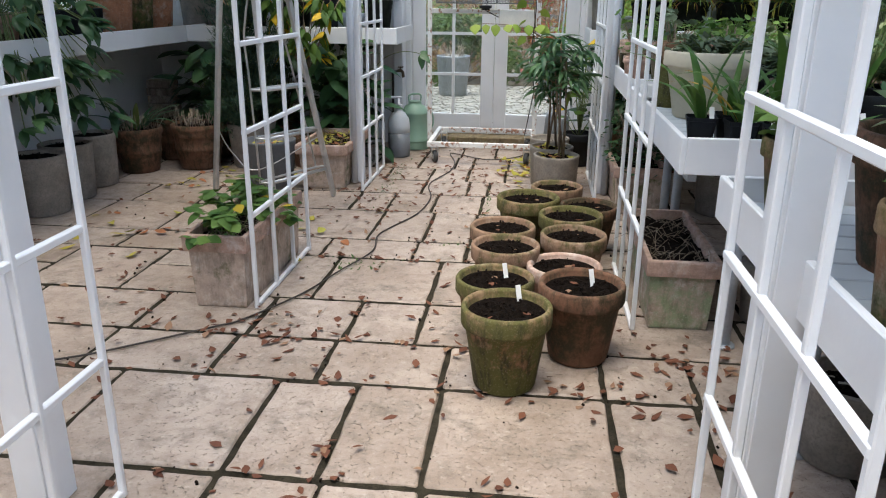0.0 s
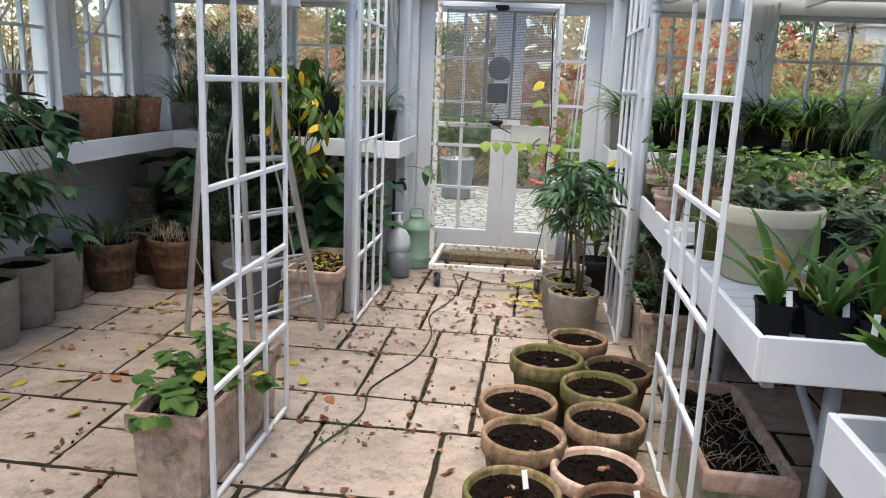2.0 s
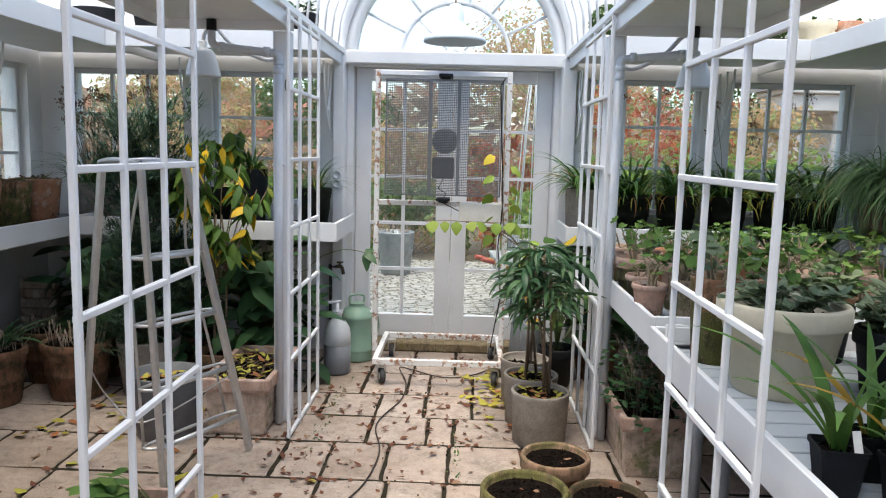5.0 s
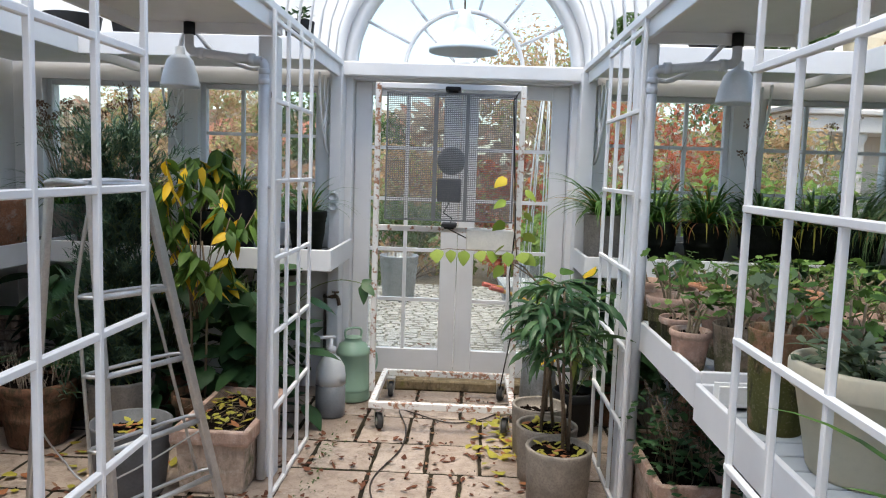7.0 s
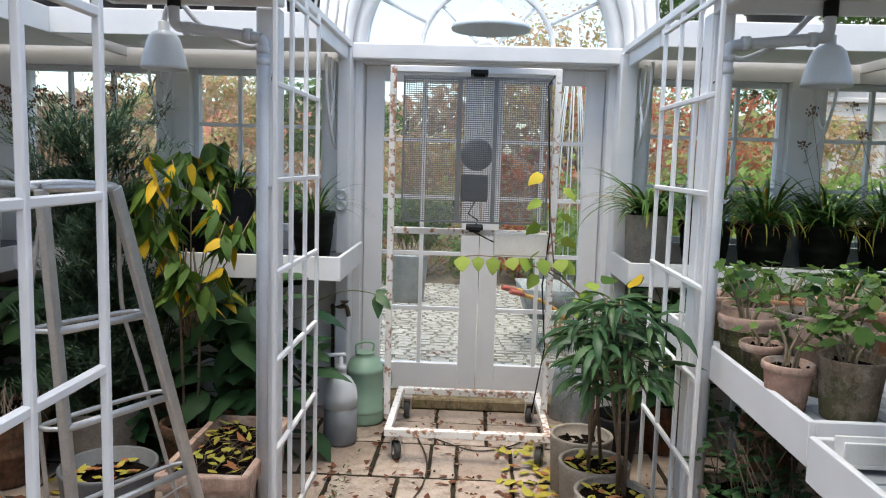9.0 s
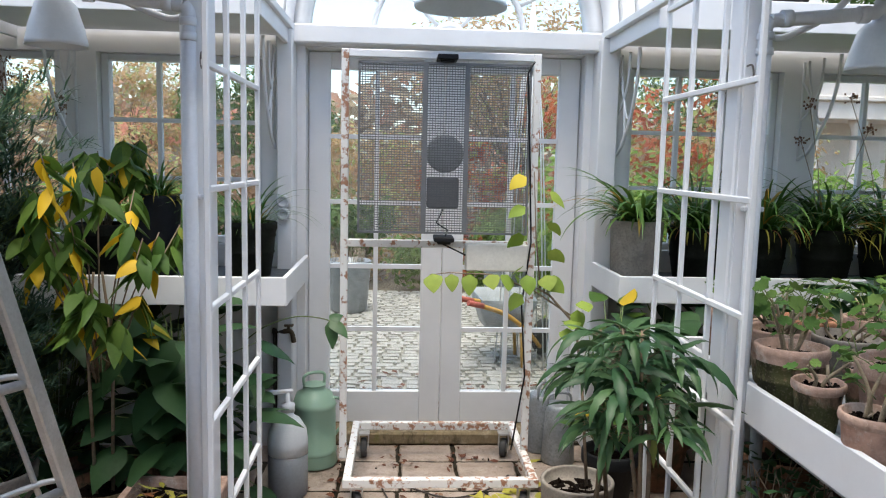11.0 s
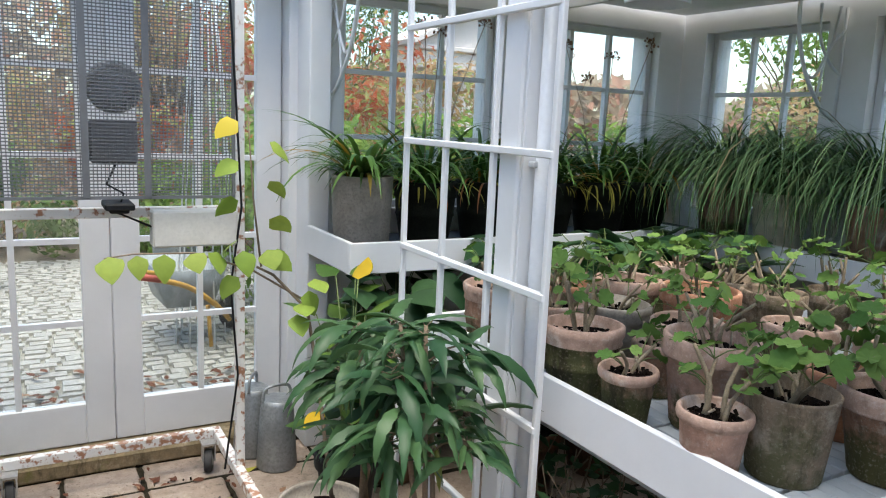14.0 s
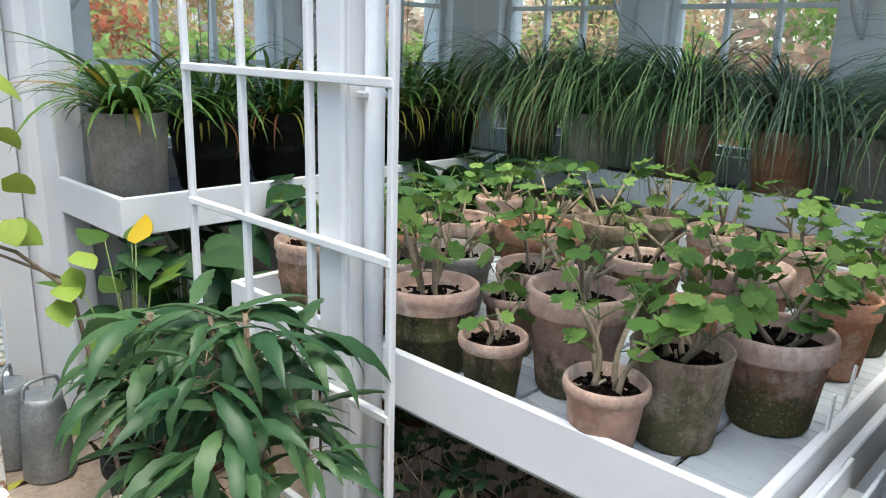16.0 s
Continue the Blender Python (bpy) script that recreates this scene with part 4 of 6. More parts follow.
for i, (x, y, r) in enumerate(((1.34, 3.62, 0.13), (1.62, 3.45, 0.13), (1.66, 3.85, 0.14), (1.43, 4.06, 0.12), (1.92, 3.50, 0.14), (1.92, 3.90, 0.14), (1.62, 4.28, 0.13), (1.42, 4.48, 0.09), (1.92, 4.30, 0.14), (2.18, 3.7, 0.12), (2.18, 4.1, 0.12))):
    t = potted("potted_plant", "dark pot with a variegated spreading foliage plant" if i % 2 else "clay pot with pale felted spreading foliage", x, y, BZ2, r, 0.22, "collar", BLACK if i % 2 else TERRA_MID, "potted plant", "foliage plants on the bench")
    mound(t, 0.18, r * 1.25, 190, 0.07, L_VARI if i % 3 else L_PALE, 0.24, OVATE, 45)
t = potted("potted_fatsia", "pot with a tall variegated palmate-leaved plant on the bench", 1.50, 3.44, BZ2, 0.12, 0.20, "collar", BLACK, "potted plant")
f, bm = Foliage(), bmesh.new()
for i in range(16):
    az, el = U(0, 360), U(35, 80)
    e = Vector((math.cos(radians(az)) * 0.22 * U(0.3, 1), math.sin(radians(az)) * 0.22 * U(0.3, 1), U(0.32, 0.62)))
    tube(bm, [(0, 0, 0.18), (e.x * 0.4, e.y * 0.4, e.z * 0.7), e], 0.003, 5)
    for d in range(-2, 3):
        f.leaf(e, az + d * 38, U(-15, 15), 0.10 - 0.012 * abs(d), 0.05, 30, 4, OVATE, 0.15)
part("stalk_mass", bm, STEM_G, t)
f.done("leaves", L_VARI, t)
t = potted("potted_plant", "mossy terracotta pot with broad green leaves on the low bench", 1.0, 2.5, 0.73, 0.11, 0.22, "collar", TERRA_MOSS, "potted plant")
mound(t, 0.18, 0.14, 40, 0.12, L_GER, 0.18, OVATE, 40)
for x, y in ((1.55, 2.5), (1.5, 1.75), (1.75, 2.1)):
    t = potted("potted_plant", "terracotta pot with leafy green growth on the low bench", x, y, 0.73, 0.12, 0.22, "collar", TERRA_MID, "potted plant")
    mound(t, 0.18, 0.18, 110, 0.09, L_LANCE, 0.32, LANCE, 50)
t = potted("brown_pot", "big dark brown clay pot with leafy growth on the low bench", 1.17, 2.13, 0.715, 0.20, 0.32, "collar", TERRA_DARK, "potted plant")
mound(t, 0.27, 0.22, 90, 0.10, L_VARI, 0.34, OVATE, 45)
t = potted("potted_geranium", "tall narrow terracotta pot with a geranium on the low bench", 0.985, 1.80, 0.715, 0.085, 0.24, "collar", TERRA_MOSS, "potted plant")
geranium(t, 0.2, 0.08, 9, 3, 0.14, 0.035)
for x, y in ((1.12, 1.55), (1.30, 1.95)):
    t = potted("potted_plant", "dark pot of broad green leaves under the low bench", x, y, 0.002, 0.14, 0.20, "plain", BLACK, "potted plant")
    mound(t, 0.17, 0.22, 120, 0.11, L_DARK, 0.26, OVATE, 45)
for x, y, r in ((1.35, 3.5, 0.17), (1.75, 3.7, 0.18), (1.25, 2.5, 0.15), (1.55, 2.2, 0.17), (1.5, 5.2, 0.18)):
    potted("spare_tub", "empty grey plastic tub stored under the bench", x, y, 0.002, r, 0.26, "cylinder", GREYPOT, "tub")

# ---- shelf plants ----
SZ = 0.99
# flower stalks with dried umbels
def umbel_stalks(t, z, n, h, spread, r=0.035):
    bm, um = bmesh.new(), bmesh.new()
    for i in range(n):
        a = U(0, 6.28)
        e = Vector((math.cos(a) * spread * U(0.2, 1), math.sin(a) * spread * U(0.2, 1), z + h * U(0.65, 1)))
        tube(bm, [(e.x * 0.15, e.y * 0.15, z), (e.x * 0.5, e.y * 0.5, z + (e.z - z) * 0.55), e], 0.0025, 5, 0.002)
        for k in range(16):
            d = Vector((U(-1, 1), U(-1, 1), U(-0.4, 1))).normalized() * r * U(0.6, 1.1)
            tube(um, [e, e + d], 0.0008, 3)
            box(um, tuple(e + d - Vector((0.003, 0.003, 0.005))), tuple(e + d + Vector((0.003, 0.003, 0.005))))
    part("flower_stalk_mass", bm, DEAD, t)
    part("seed_head_mass", um, plain("brown_seed", (0.16, 0.085, 0.05), 0.9), t)


t = potted("potted_clivia", "grey concrete pot with arching strap leaves on the shelf", 0.846, 6.86, SZ, 0.13, 0.30, "cylinder", GREYPOT, "potted plant")
strap(t, 0.27, 105, 0.44, 0.023, L_STRAP, 0.06, 66, 112)
f = Foliage()
for i in range(8):
    f.leaf((U(-0.07, 0.07), U(-0.07, 0.07), 0.26), U(0, 360), 45, U(0.08, 0.16), 0.012, 150, 5, BLADE)
f.done("withered_leaves", L_DRYY, t)
for x in (1.18, 1.50, 1.84, 2.17, 2.45):
    t = potted("potted_agapanthus", "dark glazed pot with dense strap leaves on the shelf", x, 6.92 + U(-0.02, 0.02), SZ, 0.148, 0.27, "ringed", DARKPOT, "potted plant", "agapanthus on the shelf", fill=0.9)
    strap(t, 0.25, 120, 0.45, 0.018, L_STRAP, 0.10, 72, 112)
    strap(t, 0.25, 34, 0.24, 0.010, L_DRYY, 0.13, 35, 150, "withered_leaves")
    if x in (1.18, 1.84, 2.17):
        umbel_stalks(t, 0.22, 3, 0.72, 0.26, 0.04)
for i, (y, m_, lm) in enumerate(((6.60, TERRA_MID, L_GRASS), (6.27, CREAM, L_GRASS), (5.79, TERRA_MID, L_GRASS), (5.38, TERRA, L_BLUE), (4.72, TERRA_MID, L_GRASS), (4.38, TERRA_MID, L_BLUE))):
    t = potted("potted_sedge", "terracotta pot with a fountain of fine drooping sedge on the shelf", 2.73, y, SZ, 0.135, 0.27, "ringed" if i in (1, 3) else "plain", m_, "potted plant", "sedges on the side shelf", fill=0.93)
    strap(t, 0.25, 560, 0.82 if lm is L_GRASS else 0.66, 0.0075, lm, 0.10, 76, 180)
t = potted("grey_pot", "plain grey pot with a cut-back plant on the side shelf", 2.73, 5.05, SZ, 0.14, 0.28, "cylinder", GREYPOT, "potted plant")
stubs(t, 0.24, 0.10, 20, 0.10)
t = potted("potted_agapanthus", "grey pot with strap leaves and dried seed heads", -2.62, 6.92, SZ, 0.14, 0.25, "cylinder", GREYPOT, "potted plant")
strap(t, 0.21, 110, 0.40, 0.012, L_STRAP, 0.10, 75, 100)
umbel_stalks(t, 0.2, 34, 0.70, 0.24)
t = potted("potted_agapanthus", "pot with strap leaves and tall dried seed heads on the shelf", -2.15, 6.95, SZ, 0.14, 0.25, "ringed", DARKPOT, "potted plant")
strap(t, 0.21, 100, 0.38, 0.012, L_STRAP, 0.10, 75, 100)
umbel_stalks(t, 0.2, 16, 0.82, 0.20, 0.045)
for y, r, h, st, m_, lm, hh in ((4.55, 0.10, 0.15, "collar", TERRA_MID, L_GER, 0.10), (4.85, 0.11, 0.17, "collar", BLACK, L_PALE, 0.12), (5.07, 0.095, 0.17, "plain", BLACK, L_GER, 0.10), (5.30, 0.105, 0.19, "plain", BLACK, L_GER, 0.11), (5.53, 0.105, 0.20, "plain", BLACK, L_SEDUM, 0.06), (5.84, 0.16, 0.30, "plain", TERRA, L_SEDUM, 0.06), (6.17, 0.155, 0.29, "plain", TERRA_MOSS, L_SEDUM, 0.06), (6.50, 0.155, 0.29, "plain", TERRA, L_SEDUM, 0.06), (4.2, 0.12, 0.2, "plain", TERRA_MID, L_GER, 0.12), (3.85, 0.12, 0.2, "plain", TERRA_MID, L_GER, 0.12)):
    t = potted("potted_sedum" if lm is L_SEDUM else "potted_plant", ("terracotta pot of low reddish sedum on the side shelf" if lm is L_SEDUM else "small pot with low green growth on the side shelf"), -2.80, y, SZ, r, h, st, m_, "potted plant", "pots on the side shelf", fill=0.92)
    mound(t, h * 0.9, r * 0.95, 260 if lm is L_SEDUM else 100, 0.018 if lm is L_SEDUM else 0.04, lm, hh, OVATE, 30)


def drooping(name, lab, x, y, z, r, h, material, hgt, n, size, lm, sprd, st="collar", low=0.35):
    """A shrub with long hanging oval leaves."""
    t = potted(name, lab, x, y, z, r, h, st, material, "potted plant")
    f, bm = Foliage(), bmesh.new()
    for i in range(max(4, n // 9)):
        a = U(0, 6.28)
        e = Vector((math.cos(a) * sprd * U(0.2, 1), math.sin(a) * sprd * U(0.2, 1), h + hgt * U(low, 1)))
        fork = h * 0.8 if low < 0.4 else h + hgt * U(0.3, 0.42)
        tube(bm, [(e.x * 0.1, e.y * 0.1, fork), (e.x * 0.45, e.y * 0.45, max(fork, h + (e.z - h) * 0.7)), e], 0.004, 5, 0.0025)
        for k in range(9):
            s = U(0.88, 1)
            f.leaf((e.x * s, e.y * s, h + (e.z - h) * s), U(0, 360), U(-75, -15), size * U(0.65, 1.2), size * U(0.32, 0.44), U(15, 45), 6, OVATE, 0.3, U(-35, 35))
    if low > 0.4:
        for s in (-1, 1):
            tube(bm, [(0.03 * s, 0.01, h * 0.8), (0.045 * s, 0, h + hgt * 0.4), (0.015 * s, 0, h + hgt * 0.62)], 0.008, 7, 0.005)
    part("stem_mass", bm, STEM, t)
    f.done("leaves", lm, t)
    return t


drooping("potted_shrub", "grey pot with hanging oval green leaves on the shelf", -2.40, 6.85, SZ, 0.12, 0.20, GREYPOT, 0.32, 70, 0.16, L_LANCE, 0.26)
drooping("potted_shrub", "dark pot with hanging oval leaves turning yellow on the shelf", -1.72, 6.86, SZ, 0.13, 0.24, DARKPOT, 0.42, 110, 0.16, L_YEL, 0.30)
t = potted("tall_pot", "tall dark pot with tangled strap leaves on the shelf", -1.47, 6.86, SZ, 0.115, 0.38, "plain", BLACK, "potted plant", fill=0.95)
strap(t, 0.37, 50, 0.25, 0.014, L_STRAP, 0.06, 75, 100)
strap(t, 0.37, 40, 0.20, 0.010, L_DRYY, 0.07, 40, 120, "withered_leaves")
t = potted("potted_clivia", "dark glazed pot with thin arching leaves on the shelf end", -1.03, 6.86, SZ, 0.125, 0.26, "ringed", DARKPOT, "potted plant")
strap(t, 0.22, 70, 0.36, 0.010, L_STRAP, 0.06, 72, 110)

# a large-leaved plant hanging over the side shelf
t = potted("hanging_plant", "pot with lobed dark green leaves hanging over the side shelf", -2.80, 4.62, SZ, 0.12, 0.19, "collar", TERRA_MID, "potted plant")
t.matrix_basis = pose(-2.80, 4.62, SZ)
f, bm = Foliage(), bmesh.new()
for i in range(60):
    e = Vector((U(0.0, 0.50), U(-0.45, 0.45), U(-0.42, 0.36)))
    tube(bm, [(0, 0, 0.16), (e.x * 0.5, e.y * 0.5, max(e.z, 0.05) + 0.14), e], 0.0032, 5)
    for k in range(6):
        f.leaf(e, U(-80, 80), U(-50, 20), U(0.09, 0.18), U(0.045, 0.07), 45, 10, TOOTHED, 0.2, U(-25, 25))
part("stalk_mass", bm, STEM_G, t)
f.done("leaves", L_LANCE, t)

# ---- upper shelf ----
UZ = 2.192
def box_ball(x, y, z, r, potr, h, m_):
    t = potted("box_ball", "clipped box ball in a pot on the upper shelf", x, y, z, potr, h, "collar", m_, "potted plant", "clipped box on the upper shelf")
    f = Foliage()
    c = Vector((0, 0, h + r * 0.75))
    for i in range(900):
        d = Vector((random.gauss(0, 1), random.gauss(0, 1), random.gauss(0, 1))).normalized()
        f.card(c + d * r * U(0.82, 1.03), d + Vector((U(-0.6, 0.6), U(-0.6, 0.6), U(-0.6, 0.6))), 0.016, U(0, 6.28))
    f.done("leaves", L_BOX, t)


for x, m_ in ((0.92, TERRA_MID), (1.75, TERRA_MID), (2.0, BLACK)):
    box_ball(x, 6.72, UZ, 0.115, 0.09, 0.10, m_)
for x, r, m_ in ((1.40, 0.16, BLACK), (2.27, 0.12, CREAM), (2.46, 0.10, TERRA), (2.66, 0.12, GREYPOT)):
    t = potted("stored_pot", "plant pot stored on the upper shelf", x, 6.72, UZ, r, 0.22, "collar", m_, "plant pot")
    mound(t, 0.19, r, 60, 0.04, L_BOX, 0.06)
for x, r in ((-2.45, 0.17), (-2.05, 0.15), (-1.72, 0.15), (-1.4, 0.14), (-1.06, 0.09)):
    t = potted("black_tub", "black plastic tub on the upper shelf", x, 6.70, UZ, r, 0.20, "plain", BLACK, "tub", "black tubs on the upper shelf")
    if x > -1.1:
        mound(t, 0.17, 0.10, 40, 0.05, L_DARK, 0.18, LANCE)

# ---- floor pots along the side wall ----
for x, y, r in ((-2.70, 4.60, 0.17), (-2.74, 4.97, 0.165), (-2.78, 5.33, 0.165), (-2.75, 4.2, 0.17)):
    potted("grey_pot", "tall grey concrete pot of bare soil on the floor", x, y, 0.002, r, 0.36, "cylinder", GREYPOT, "plant pot", "grey pots by the side wall", fill=0.93)
for x, y, r, h, lm in ((-2.68, 5.78, 0.185, 0.33, 1), (-2.29, 5.98, 0.20, 0.34, 0), (-2.62, 6.28, 0.18, 0.33, 0)):
    t = potted("cut_back_plant", "dark terracotta pot with bleached cut-back stalks on the floor", x, y, 0.002, r, h, "ringed", TERRA_DARK, "potted plant", "cut-back plants on the floor", fill=0.95)
    stubs(t, h * 0.93, r * 0.85, 70, 0.13)
    if lm:
        strap(t, h * 0.93, 16, 0.34, 0.05, L_LANCE, 0.06, 70, 80)
bm = bmesh.new()
bricks = thing("brick_stack", "stack of old pale bricks in the corner", "bricks", pose(-2.86, 6.62, 0))
for i in range(9):
    part("brick", boxes(((-0.12 + U(-0.01, 0.01), -0.055, i * 0.066 + 0.001), (0.12 + U(-0.01, 0.01), 0.055, i * 0.066 + 0.063)), bev=0.006), clay("old_brick", (0.36, 0.28, 0.22), amount=0.3) if i == 0 else bpy.data.materials["old_brick"], bricks)

# dark broad-leaved plants below the window shelf
def broad(lab, x, y, n, hmax, sprd, size, lm, low=0.15, prof=HEART):
    t = potted("broad_leaved_plant", lab, x, y, 0.002, 0.17, 0.28, "collar", TERRA_DARK, "potted plant")
    f, bm = Foliage(), bmesh.new()
    for i in range(n):
        a = U(0, 6.28)
        e = Vector((math.cos(a) * sprd * U(0.1, 1), math.sin(a) * sprd * U(0.1, 0.8), U(low, hmax)))
        tube(bm, [(e.x * 0.1, e.y * 0.1, 0.25), (e.x * 0.5, e.y * 0.5, max(0.25, e.z * 0.9)), e], 0.004, 5, 0.002)
        f.leaf(e, math.degrees(a) + U(-60, 60), U(-40, 25), size * U(0.6, 1.15), size * U(0.5, 0.72), U(25, 60), 5, prof, 0.15, U(-15, 15))
    part("stem_mass", bm, STEM_G, t)
    f.done("leaves", lm, t)


broad("dark green broad-leaved plant crowded under the shelf", -1.27, 6.42, 150, 0.95, 0.36, 0.22, L_DARK, 0.08)
broad("dark green broad-leaved plant crowded under the shelf", -1.80, 6.48, 130, 0.95, 0.42, 0.21, L_DARK, 0.08)
broad("striped long-leaved plant crowded under the shelf", -2.30, 6.42, 95, 0.92, 0.36, 0.28, L_LANCE, 0.3, LANCE)
broad("dark plant under the shelf by the door", 0.95, 6.72, 80, 0.95, 0.28, 0.20, L_DARK)
for x, y, n in ((1.42, 6.40, 44), (1.82, 6.40, 60), (2.22, 6.38, 60)):
    broad("dark broad-leaved plant between the bench and the shelf", x, y, n, 1.10, 0.34, 0.20, L_DARK, 0.70)
drooping("potted_shrub", "tall potted shrub with yellowing hanging leaves", -1.47, 6.15, 0.002, 0.15, 0.26, TERRA_DARK, 1.36, 230, 0.15, L_YEL, 0.36, low=0.46)

# feathery shrub behind the ladder
t = potted("feathery_shrub", "tall feathery blue-green shrub in a dark tub", -1.90, 6.10, 0.002, 0.19, 0.34, "plain", GREYPOT, "potted plant")
f, bm = Foliage(), bmesh.new()
for i in range(330):
    a = U(0, 6.28)
    z0 = U(0.22, 1.62)
    base = Vector((U(-0.10, 0.10), U(-0.08, 0.08), z0))
    ln = U(0.16, 0.36)
    d = Vector((math.cos(a), math.sin(a), U(0.3, 1.1))).normalized()
    tip = base + d * ln
    tube(bm, [base, base.lerp(tip, 0.5) + Vector((0, 0, 0.02)), tip], 0.003, 4, 0.001)
    for k in range(44):
        p = base.lerp(tip, U(0.15, 1.05)) + Vector((U(-0.02, 0.02), U(-0.02, 0.02), U(-0.02, 0.03)))
        f.leaf(p, math.degrees(a) + U(-85, 85), U(-10, 70), U(0.035, 0.085), 0.010, 30, 2, BLADE)
tube(bm, [(0, 0, 0.3), (0.02, 0, 0.9), (0, 0.02, 1.6)], 0.014, 8, 0.005)
part("branch_mass", bm, STEM_G, t)
f.done("needles", L_FEATHER, t)
t = potted("grey_tub", "dark grey tub with yellow leaves behind the ladder", -1.52, 5.42, 0.002, 0.185, 0.34, "plain", plain("lead_grey", (0.12, 0.125, 0.13), 0.6), "potted plant")
f = Foliage()
for i in range(30):
    f.leaf((U(-0.12, 0.12), U(-0.12, 0.12), 0.30), U(0, 360), U(0, 30), 0.06, 0.03, 40, 3, OVATE)
f.done("fallen_leaves", L_DRYY, t)

# ---- grey pots with lance-leaved trees ----
def WAVY(s):
    return max(0.03, math.sin(math.pi * min(1, s ** 0.72)) ** 0.9 * (0.93 + 0.12 * math.sin(31 * s)))


def lance_tree(x, y, hstem, whorls, lab, crown=0.165, size=0.205, r=0.155, h=0.28):
    """A few thin stems that branch into whorls of arching leaves."""
    t = potted("potted_tree", lab, x, y, 0.002, r, h, "cylinder", GREYPOT, "potted tree", "grey pots in the aisle", fill=0.9)
    f, bm = Foliage(), bmesh.new()

    def whorl(at, n, out, ln0):
        for k in range(n):
            az, ln = 360 * k / n + U(-22, 22), ln0 * U(0.6, 1.15)
            if out is not None and U(0, 1) < 0.4:
                az = out + U(-70, 70)
            w = at - Vector((0, 0, U(0, 0.06)))
            d = Vector((math.cos(radians(az)), math.sin(radians(az)), 0.5)) * U(0.012, 0.03)
            tube(bm, [w, w + d], 0.0013, 4)
            f.leaf(w + d, az, U(-10, 38), ln, ln * U(0.16, 0.21), U(45, 115), 16, WAVY, U(0.1, 0.6), U(-40, 40))

    for s in range(3):
        o = Vector((U(-0.04, 0.04), U(-0.04, 0.04), h * 0.85))
        top = Vector((U(-0.07, 0.07), U(-0.07, 0.07), hstem * U(0.80, 0.96)))
        tk = bmesh.new()
        tube(tk, [o, o.lerp(top, 0.5) + Vector((U(-0.015, 0.015), U(-0.015, 0.015), 0)), top], 0.009, 7, 0.005)
        part("trunk", tk, STEM, t)
        whorl(top, 12, None, size)
        for b in range(whorls):
            a = 2.4 * b + 2.1 * s + U(-0.4, 0.4)
            q = o.lerp(top, 0.58 + 0.4 * b / whorls)
            e = q + Vector((math.cos(a), math.sin(a), U(0.25, 0.8))) * crown * U(0.25, 0.9)
            tube(bm, [q, q.lerp(e, 0.5) + Vector((0, 0, 0.012)), e], 0.0035, 5, 0.002)
            whorl(e, 10, math.degrees(a), size * (0.75 + 0.3 * b / whorls))
    part("branch_mass", bm, STEM, t)
    f.done("leaves", L_LANCE, t)
    g = Foliage()
    for k in range(26):
        g.leaf((U(-0.1, 0.1), U(-0.1, 0.1), h * 0.92), U(0, 360), U(0, 40), U(0.04, 0.09), 0.03, 50, 3, OVATE)
    g.done("fallen_leaves", L_DRYY, t)


lance_tree(0.455, 5.50, 1.12, 4, "young tree with drooping lance-shaped leaves in a grey pot")
lance_tree(0.43, 5.80, 1.06, 4, "young tree with drooping lance-shaped leaves in a grey pot", 0.18)
t = potted("grey_pot", "grey pot with a slender climber by the cart", 0.42, 6.13, 0.002, 0.15, 0.28, "cylinder", GREYPOT, "potted plant")
t.matrix_basis = pose(0.42, 6.13, 0.002)
f, bm = Foliage(), bmesh.new()
tube(bm, [(0.04, 0.0, 0.25), (0.045, 0.17, 0.62), (0.02, 0.22, 0.87), (-0.10, 0.22, 1.0), (-0.155, 0.22, 1.03)], 0.007, 6, 0.004)
tube(bm, [(-0.14, 0.22, 1.03), (-0.167, 0.22, 1.26), (-0.183, 0.22, 1.52)], 0.004, 5, 0.002)
tube(bm, [(0.0, 0.22, 0.91), (-0.17, 0.22, 1.02), (-0.35, 0.22, 1.085), (-0.53, 0.22, 1.09), (-0.61, 0.22, 1.08)], 0.0045, 5, 0.002)
part("stem_mass", bm, STEM, t)
for i in range(16):
    s = i / 15
    if i < 7:
        f.leaf((-0.60 + 0.08 * i, 0.22, 1.085), U(-100, -60), U(-70, -30), U(0.07, 0.11), U(0.06, 0.085), 30, 5, OVATE, 0.12, U(-40, 40))
    else:
        z = 1.0 + (i - 7) * 0.062
        f.leaf((-0.165 + 0.05 * (-1) ** i, 0.215, z), 0 if i % 2 == 0 else 180, U(-40, 0), U(0.075, 0.10), U(0.06, 0.08), 45, 5, OVATE, 0.12, U(-70, 70))
for k in range(4):
    f.leaf((-0.02 + 0.02 * k, 0.21, 0.86 + 0.04 * k), U(-140, -40), U(-60, 0), 0.09, 0.075, 30, 5, OVATE)
f.done("leaves", L_LIME, t)

# ---- cart with the mesh-screened lamp ----
cart = thing("wheeled_cart", "white-painted steel cart on castors with rust showing", "cart", pose(CX, 6.745, 0))
IRON = WHITE_WORN
x0, x1, y0, y1, z0, z1 = -0.475, 0.385, -0.375, 0.375, 0.135, 0.175
for lo, hi in (((x0, y0, z0), (x1, y0 + 0.035, z1)), ((x0, y1 - 0.035, z0), (x1, y1, z1)), ((x0, y0 + 0.035, z0), (x0 + 0.035, y1 - 0.035, z1)), ((x1 - 0.035, y0 + 0.035, z0), (x1, y1 - 0.035, z1))):
    part("base_bar", boxes((lo, hi), bev=0.003), IRON, cart)
